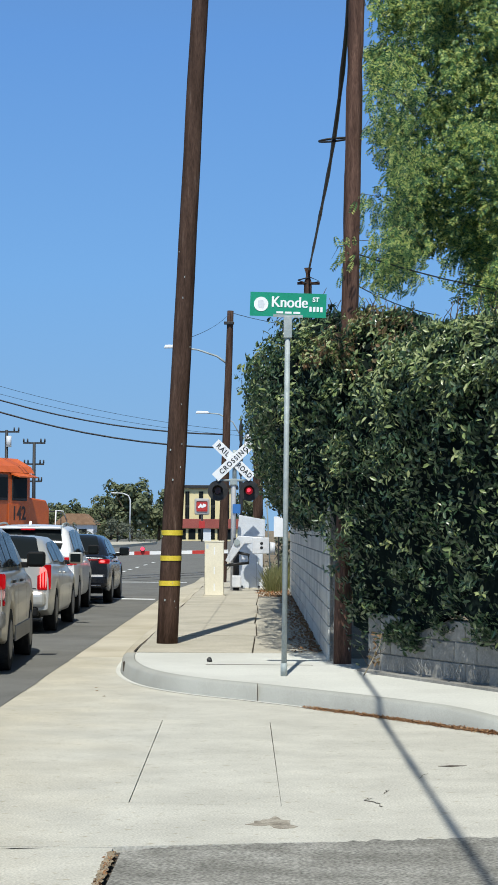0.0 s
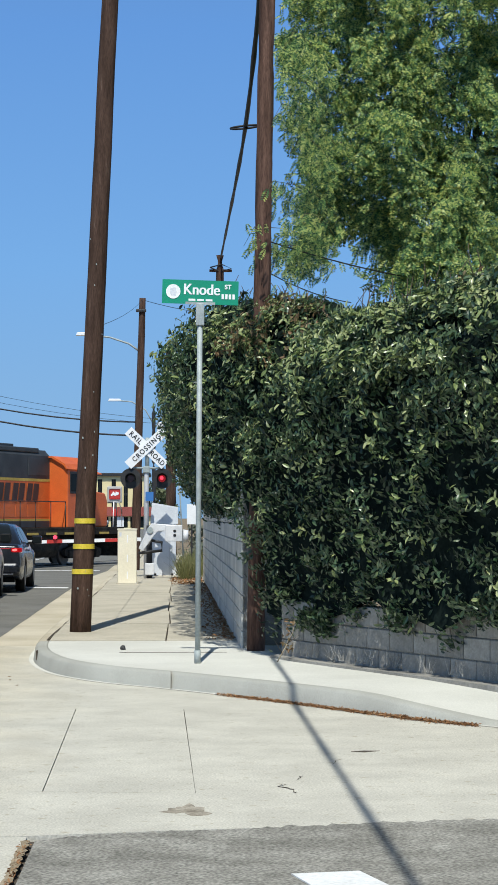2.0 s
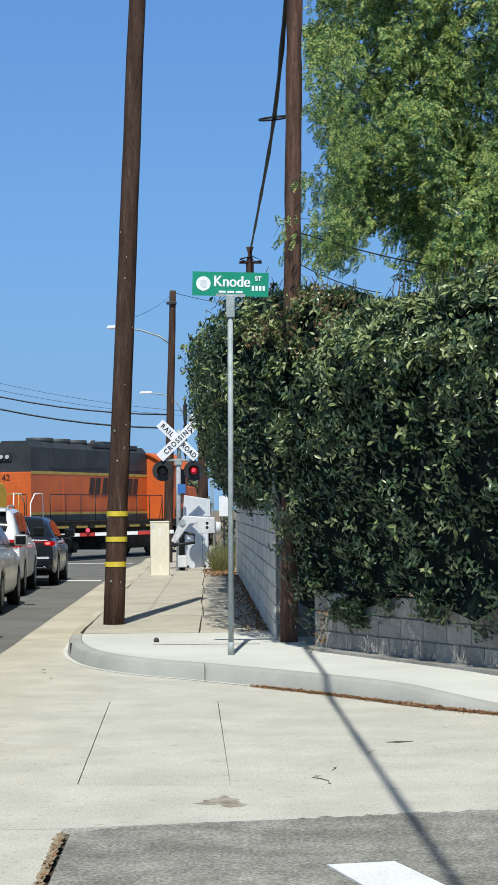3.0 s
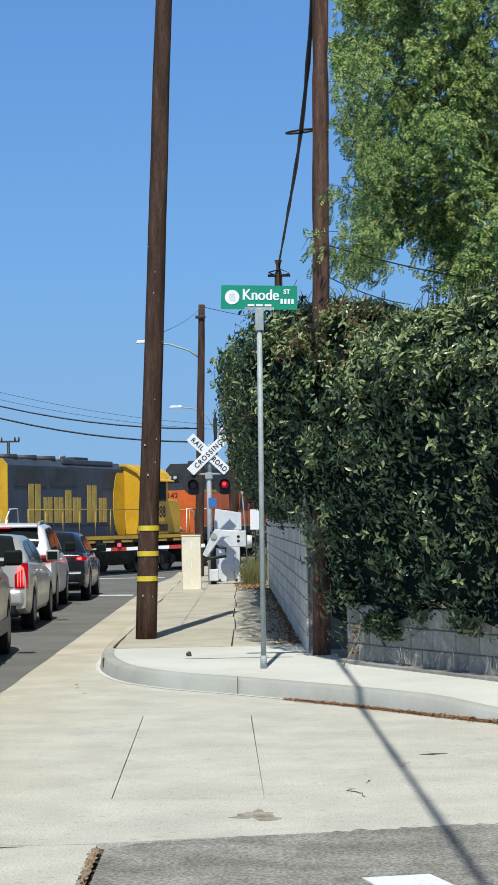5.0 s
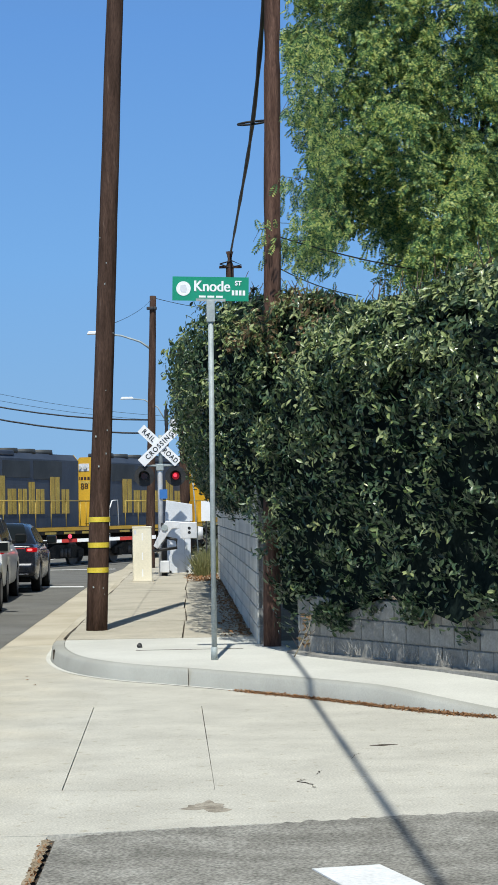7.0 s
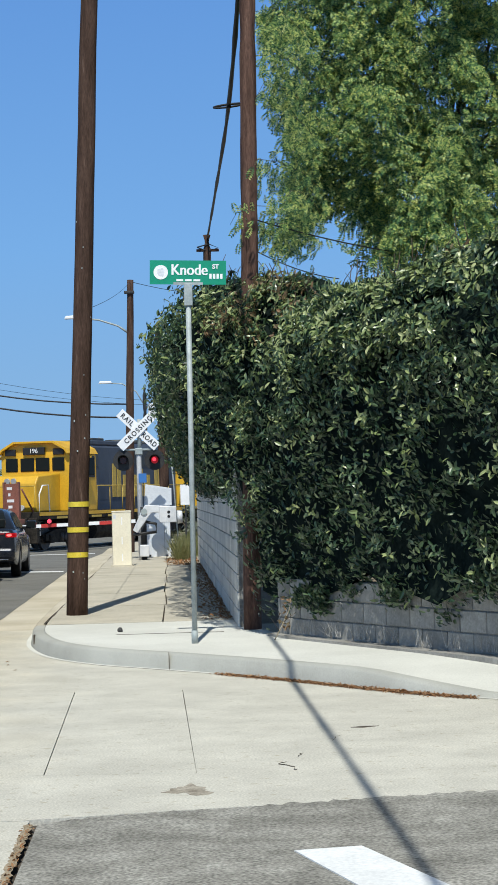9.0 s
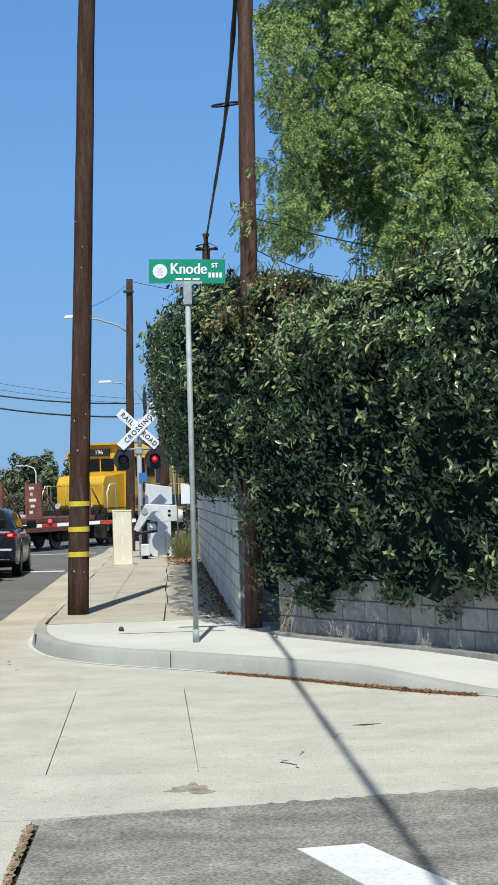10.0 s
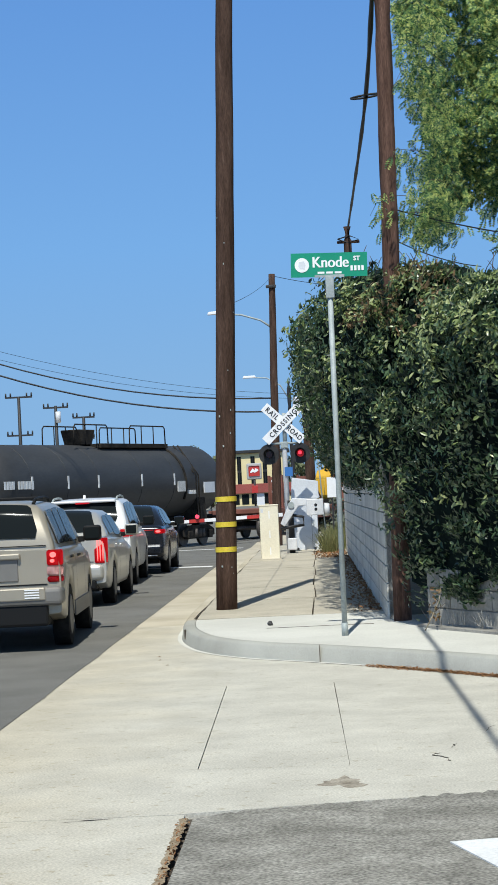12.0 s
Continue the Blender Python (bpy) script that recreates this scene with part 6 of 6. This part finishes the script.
SANTA = [(1.10, 1.35), (0.80, 0.90), (0.84, 0.90), (0.58, 1.15), (0.80, 0.90), (0.35, 0.0), (0.95, 1.35), (0.78, 0.90)]
BN = [(1.15, 0.62), (1.15, 0.62), (1.15, 0.62), (1.15, 0.62)]
loco_1 = make_loco("orange and black diesel locomotive with faded paint, leading the train", -21.1, 1, P_BLKHOOD, P_ORANGE, P_ORANGE, P_ORANGE, M_DULL, P_UNDER, "142", (-2.75, BN, 2.45, 0.0, 0.25), P_DKLETTER, 4.32, tail=1.1)
loco_2 = make_loco("faded navy and yellow diesel locomotive coupled second", -38.15, 1, P_NAVY, P_NAVY, P_LYELLOW, P_LYELLOW, P_FADEY, P_LYELLOW, "188", (-4.9, [s if s[1] else (s[0], 0.02) for s in SANTA], 1.95, -1.5, 0.0), P_FADEY, 4.15, P_PRIMER)
loco_3 = make_loco("yellow-cabbed navy diesel locomotive facing backwards in the train", -54.45, -1, P_NAVY, P_NAVY, P_LYELLOW, P_LYELLOW, P_FADEY, P_LYELLOW, "196", (-6.0, [s if s[1] else (s[0], 0.02) for s in SANTA], 1.95, -6.4, 0.0), P_FADEY, 4.15, tail=0.4, porch=0.95)
TRAIN = [loco_1, loco_2, loco_3]

# short flat wagon with red upright panels
flat = thing("flat_wagon", "rust-red flat wagon with narrow upright panels", "flat wagon", on_track(-68), "train crossing the road")
part("deck", box(-1.35, 1.35, -4.6, 4.7, 1.06, 1.24, 0.02), P_RUST, flat)
for x in (-1.3, 1.3):
    part("side_sill", prism([(-4.6, 1.08), (-3.6, 0.72), (3.6, 0.72), (4.7, 1.08)], x - 0.04, x + 0.04, axis="x"), P_RUST, flat)
for y in (4.75, 0.5, -2.6):
    pn = part("upright_panel", box(0.52, 1.12, y - 0.05, y + 0.05, 1.24, 2.50, 0.015), P_RUST, flat, "rust-red upright panel")
    for x in (0.54, 1.1):
        part("panel_post", box(x - 0.04, x + 0.04, y - 0.08, y + 0.08, 1.24, 2.56, 0.01), P_RUST, pn)
    part("brace", tube([(1.2, y + 0.05, 2.3), (1.2, y + 1.2, 1.26)], 0.035, 6), P_RUST, pn)
    for k in range(5):
        part("scrawl_bar", box(0.66 + 0.05 * (k % 2), 0.80 + 0.07 * (k % 3), y - 0.056, y - 0.049, 1.40 + 0.22 * k, 1.50 + 0.22 * k), M_PAINT, pn)
for y in (-3.2, 3.2):
    truck(flat, y, 1, 0.85)
for y in (-4.9, 5.0):
    part("coupler", box(-0.14, 0.14, y - 0.4, y + 0.4, 0.74, 0.96, 0.03), P_UNDER, flat)
TRAIN.append((flat, -68, 1))

# black tank wagon
tank = thing("tank_wagon", "sooty black tank wagon with roof walkway and railings", "tank wagon", on_track(-83.75), "train crossing the road")
TR, TZ = 1.33, 2.44
rows = []
for y, f in [(-9.25, 0.0), (-9.22, 0.28), (-9.10, 0.56), (-8.9, 0.78), (-8.6, 0.94), (-8.3, 1.0)] + [(-8.3 + 14.9 * k / 16, 1.0) for k in range(1, 16)] + [(6.6, 1.0), (6.9, 0.94), (7.2, 0.78), (7.40, 0.56), (7.52, 0.28), (7.55, 0.0)]:
    rows.append([(TR * f * math.sin(radians(a)), y, TZ + TR * f * math.cos(radians(a)) + 0.02 * f) for a in range(0, 361, 10)])
bm = sheet(rows, smooth=True)
bmesh.ops.remove_doubles(bm, verts=bm.verts, dist=0.0005)
bmesh.ops.recalc_face_normals(bm, faces=bm.faces)
shell = part("tank_shell", bm, P_TANK, tank, "sooty black tank shell")
for y in (-7.3, -5.0, -2.95, 0.2, 2.75):
    part("weld_seam", tube([((TR + 0.004) * math.sin(radians(a)), y, TZ + 0.02 + (TR + 0.004) * math.cos(radians(a))) for a in range(0, 361, 15)], 0.012, 4, ends=False), P_TANK, shell)
    part("white_mark", box(TR - 0.01, TR + 0.012, y - 0.04, y + 0.04, 2.30, 2.72), M_PAINT, shell)
part("placard", box(TR - 0.02, TR + 0.02, 3.0, 3.6, 2.06, 2.44), P_PRIMER, shell, "pale placard")
part("placard", box(TR - 0.02, TR + 0.02, 5.2, 6.1, 1.98, 2.38), M_SILVER, shell)
for k in range(11):
    if k != 4:
        part("print_bar", box(TR + 0.0, TR + 0.014, -9.0 + 0.165 * k, -9.0 + 0.165 * k + 0.12, 2.33, 2.58), M_PAINT, shell)
for k in range(4):
    part("print_bar", box(TR - 0.06, TR + 0.0, 3.9 + 0.16 * k, 3.9 + 0.16 * k + 0.12, 1.96, 2.10), M_PAINT, shell)
top_z = TZ + TR
part("roof_walkway", box(-0.55, 0.75, -1.6, 3.5, top_z - 0.10, top_z + 0.05, 0.01), P_UNDER, tank)
for x in (-0.5, 0.7):
    for y0, y1 in ((-3.4, -1.0), (0.6, 3.4)):
        a, b = Vector((x, y0, top_z)), Vector((x, y1, top_z))
        part("hand_rail", tube([a, a + Vector((0, 0.02, 0.58)), a + Vector((0, 0.12, 0.68)), b + Vector((0, -0.12, 0.68)), b + Vector((0, -0.02, 0.60)), b], 0.026, 6), P_UNDER, tank)
        for k in range(1, 3):
            p = a.lerp(b, k / 3)
            part("rail_post", tube([p, p + Vector((0, 0, 0.68))], 0.022, 6), P_UNDER, tank)
manway = part("manway", prism([(-2.2, 0.0), (-1.5, 0.0), (-1.25, 0.52), (-2.45, 0.52)], -0.35, 0.35, axis="x", bevel=0.03), P_UNDER, tank)
manway.location.z = top_z + 0.02
for x in (0.58, 0.78):
    part("ladder_rail", tube([(x * 0.9, 4.4, top_z), (TR + 0.12, 4.4 + (x - 0.68), TZ + 0.2), (TR + 0.12, 4.4 + (x - 0.68), 0.9)], 0.03, 6), P_UNDER, tank)
part("strap", tube([((TR + 0.02) * math.sin(radians(a)), 3.3 + 0.004 * a, TZ + 0.02 + (TR + 0.02) * math.cos(radians(a))) for a in range(0, 121, 10)], 0.05, 5), P_UNDER, tank)
part("under_sill", box(-0.35, 0.35, -9.6, 7.9, 0.82, 1.16, 0.03), P_UNDER, tank)
for y in (-6.6, 5.2):
    part("saddle", prism([(-1.25, 0.9), (1.25, 0.9), (1.15, 2.0), (-1.15, 2.0)], y - 0.35, y + 0.35, axis="y"), P_UNDER, tank)
    truck(tank, y, 1, 0.85)
for y in (-9.4, 7.7):
    part("end_platform", box(-1.35, 1.35, y - 0.3, y + 0.25, 1.02, 1.10, 0.01), P_UNDER, tank)
    railing(tank, ((-1.3, y, 1.1), (1.3, y, 1.1)), 0.9, P_UNDER, 0.9)
    part("coupler", box(-0.14, 0.14, y - 0.7, y + 0.7, 0.74, 0.96, 0.03), P_UNDER, tank)
TRAIN.append((tank, -83.75, 1))

# ---- far side ----
M_FARLEAF = leafy("far_tree_leaf", [(0.09, 0.115, 0.055), (0.125, 0.15, 0.07), (0.16, 0.185, 0.09), (0.20, 0.215, 0.11)], 0.7, 0.25)
M_FARBUSH = leafy("grey_green_bush_leaf", [(0.10, 0.115, 0.08), (0.13, 0.145, 0.10), (0.16, 0.17, 0.12)], 0.8, 0.2)
FL_V = [(-0.5, 0, 0), (0, -0.3, 0.1), (0.5, 0, 0), (0, 0.35, -0.05)]
FL_F = [(0, 1, 2, 3)]


def far_tree(x, y, h, w, n, material=None, label="dark green leafy tree across the road", palm=False, base=-0.4):
    t = thing("tree", label, "tree", pose(x, y, base), "trees across the road")
    part("trunk", tube([(0, 0, 0), (0.1, 0, h * 0.3), (0, 0, h * 0.6)], [0.03 * h, 0.024 * h, 0.015 * h], 8), M_BARK, t)
    for k in range(4):
        a = 1.57 * k + 0.5
        part("limb", tube([(0, 0, h * 0.35), (w * 0.2 * math.cos(a), w * 0.2 * math.sin(a), h * 0.52), (w * 0.36 * math.cos(a), w * 0.36 * math.sin(a), h * 0.7)], [0.015 * h, 0.01 * h, 0.005 * h], 6), M_BARK, t)
    m = 26
    c = np.c_[rng.normal(size=m) * w * 0.24, rng.normal(size=m) * w * 0.2, h * (0.28 + 0.6 * rng.random(m))]
    rr = (0.10 + 0.09 * rng.random(m)) * h * (1.25 - c[:, 2] / h * 0.6)
    idx = rng.integers(0, m, n)
    d = rng.normal(size=(n, 3))
    d /= np.linalg.norm(d, axis=1)[:, None]
    pos = c[idx] + d * (rr[idx] * (0.55 + 0.5 * rng.random(n)))[:, None]
    pos[:, 2] = np.minimum(np.maximum(pos[:, 2], 0.25), h)
    scatter("crown", FL_V, FL_F, frames_of(pos, d + np.array([0, 0, 0.5]) + rng.normal(size=(n, 3)) * .4, rng.random(n) * 6, 0.07 * h * (0.5 + rng.random(n))), material or M_FARLEAF, t)
    return t


for x, y, h, w, n in ((-20.5, 300, 10.2, 7.5, 2600), (-16.5, 305, 8.9, 6, 1800), (-24.5, 310, 7.6, 7, 1800), (-29, 300, 6.6, 8, 1500), (-34, 305, 6.4, 8, 1500), (-39.5, 300, 6.2, 8, 1300), (-45.5, 300, 6.4, 8, 1200), (-51, 305, 6.6, 8, 1000), (-57, 300, 6.4, 8, 1000), (-4.5, 330, 8.5, 7, 1200), (-1.5, 310, 7.5, 5, 900)):
    far_tree(x, y, h, w, n)
n = 9000
pos = np.c_[-75 + 63 * rng.random(n), 335 + 12 * rng.random(n), np.zeros(n)]
crest = np.array([4.6 + 1.8 * noisy(x * 0.13, 2.2, 0) + 0.9 * noisy(x * 0.6, 7.2, 0) for x in pos[:, 0]])
pos[:, 2] = -0.3 + (crest + 0.6) * rng.random(n)
woods = scatter("far_woods", FL_V, FL_F, frames_of(pos, rng.normal(size=(n, 3)) + np.array([0, -0.8, 0.6]), rng.random(n) * 6, 0.5 + 0.6 * rng.random(n)), M_FARLEAF, None, "dark green belt of far trees")
tagged(woods, category="trees")
for x, y, h, w in ((-18.2, 240, 3.9, 5.5), (-22, 230, 2.4, 6), (-27, 240, 3.0, 7), (-33, 240, 3.2, 7), (-40, 240, 3.0, 7), (-46, 240, 3.2, 7), (-14.6, 236, 1.7, 4)):
    far_tree(x, y, h, w, 900, M_FARBUSH, "low grey-green bush across the road", base=-0.5)
for x, y, h, w in ((0.72, 53.0, 1.8, 1.3), (2.1, 54.0, 1.8, 2.2)):
    far_tree(x, y, h, w, 900, M_FARBUSH, "low grey-green bush beside the tracks", base=-0.25)
M_CREAM = surf("cream_yellow_stucco", (0.70, 0.58, 0.30), (0.78, 0.66, 0.38), 0.3, 0.8, 10, 0.05, speck=0.04)
M_REDWALL = surf("dull_red_fascia", (0.26, 0.06, 0.045), (0.33, 0.08, 0.06), 0.4, 0.7, 10, 0.05)
bld = thing("building", "cream two-storey building with tall dark windows", "building", pose(-9.6, 322, -0.4))
part("wall", box(-3.9, 5.0, 0, 10, 0, 8.9, 0.05), M_CREAM, bld)
part("roof", box(-4.3, 5.4, -0.6, 10.5, 8.85, 9.35, 0.05), M_DULL, bld, "dark flat roof edge")
for x in (-3.4, -1.1, 0.9, 3.3):
    wn_ = part("window", box(x, x + 0.7, -0.08, 0.1, 3.3, 8.3), M_GLASS, bld, "tall dark window")
    part("mullion", box(x + 0.32, x + 0.38, -0.12, -0.06, 3.3, 8.3), M_DULL, wn_)
    part("spandrel", box(x, x + 0.7, -0.12, -0.06, 5.6, 6.0), M_DULL, wn_)
shop = thing("shop", "low red-fronted restaurant with dark windows", "shop", pose(-8.2, 298, -0.4))
part("wall", box(-5.2, 4.5, 0, 9, 0, 3.0, 0.04), M_CREAM, shop)
part("fascia", box(-5.5, 4.8, -0.5, 9.3, 2.1, 3.55, 0.04), M_REDWALL, shop, "dull red fascia")
for k in range(6):
    part("window", box(-4.8 + 1.5 * k, -3.7 + 1.5 * k, -0.06, 0.05, 0.4, 2.0), M_GLASS, shop, "dark shop window")
part("door", box(-1.0, 0.2, -0.1, 0.05, 0, 2.1), M_PLATE, shop)
sgn = thing("pylon_sign", "grey pylon sign with a red square panel", "sign", pose(-8.95, 283, -0.4))
part("pole", tube([(0, 0, 0), (0, 0, 4.6)], 0.14, 10), M_DULL, sgn)
part("sign_box", box(-1.1, 1.1, -0.25, 0.25, 4.1, 6.5, 0.2, seg=3), surf("grey_sign_box", (0.36, 0.35, 0.33), (0.42, 0.41, 0.38), 1, 0.6), sgn)
rp = part("red_panel", box(-0.82, 0.82, -0.30, -0.24, 4.6, 6.1, 0.15, seg=3), M_RED, sgn, "red square panel")
part("white_shape", prism([(-0.62, 5.2), (-0.5, 5.05), (-0.2, 5.2), (0.1, 5.1), (0.62, 5.35), (0.6, 5.6), (0.15, 5.75), (0.1, 5.45), (-0.2, 5.75), (-0.45, 5.4)], -0.33, -0.29, axis="y"), M_WHITE, rp, "plain white shape")
part("lower_panel", box(-0.45, 0.45, -0.2, -0.1, 2.1, 3.2, 0.03), M_RED, sgn)
lmp = thing("street_lamp", "pale curved street lamp across the road", "street lamp", pose(-18.1, 262, -0.4))
part("pole", tube([(0, 0, 0), (0, 0, 5.9), (-0.25, 0, 6.5), (-1.0, 0, 6.8), (-1.9, 0, 6.85)], [0.14, 0.10, 0.09, 0.08, 0.06], 8), M_LTGREY, lmp)
part("lamp_head", box(-2.6, -1.8, -0.15, 0.15, 6.78, 6.95, 0.04), M_LTGREY, lmp)
part("median", prism([(-21, 150), (-13.5, 190), (-12.6, 230), (-16, 232), (-40, 190)], -0.4, 0.02), M_OLDWALK, label="raised concrete median with bushes", kind="structure")
hs = thing("house", "low far house with a brown roof", "house", pose(-25.6, 262, -0.4))
part("wall", box(-2.5, 2.5, 0, 6, 0, 2.6), M_PLATE, hs)
part("roof", prism([(-3, 2.5), (3, 2.5), (1.2, 4.0), (-1.2, 4.0)], -0.4, 6.4, axis="y"), surf("brown_roof", (0.25, 0.15, 0.09), (0.33, 0.2, 0.12), 2, 0.8), hs)
part("window", box(0.5, 1.6, -0.05, 0.02, 0.9, 1.9), M_GLASS, hs)


def line_pole(x, y, h, arms, label="far wooden power pole with crossarms"):
    p = thing("power_pole", label, "power pole", pose(x, y, -0.4), "far power poles")
    part("shaft", tube([(0, 0, 0), (0, 0, h + 0.4)], [0.22, 0.15], 10), M_DULL, p)
    for z, w in arms:
        arm = part("crossarm", box(-w, w, -0.08, 0.08, z + 0.33, z + 0.5), M_DULL, p)
        for k in (-0.95, -0.6, 0.6, 0.95):
            part("insulator", cone((k * w, 0, z + 0.5), (k * w, 0, z + 0.85), 0.09, 0.07, 8), M_DULL, arm)


line_pole(-29.1, 190, 12.4, [(12.3, 1.35), (8.5, 1.3)])
line_pole(-25.45, 190, 11.3, [(11.1, 1.25)])
part("transformer", cone((-25.2, 189.8, 9.6), (-25.2, 189.8, 10.7), 0.26, 0.26, 12), M_LTGREY, bpy.data.objects["power_pole.001"]).matrix_basis = Matrix.Translation((25.45, -190, 0.4))
line_pole(-22.7, 190, 10.1, [(10.0, 1.1), (7.9, 1.0), (6.2, 0.8)])
line_pole(-46, 260, 13.0, [(12.8, 2.0)])

# ---- what moves ----
def motions():
    for ob, centre, turn in TRAIN:
        flip = Matrix.Rotation(math.pi if turn < 0 else 0, 4, "Z")
        walk(ob, [(t, on_track(centre + SPEED * t) @ flip) for t in (0.0, 3.0, 6.0, 9.0, 12.0)])
    for ob, y, turn in WHEELSETS:
        walk(ob, [(0.1 * k, Matrix.Translation((0, y, WR + 0.035)) @ Matrix.Rotation(-turn * SPEED * 0.1 * k / WR, 4, "X")) for k in range(121)])


motions()
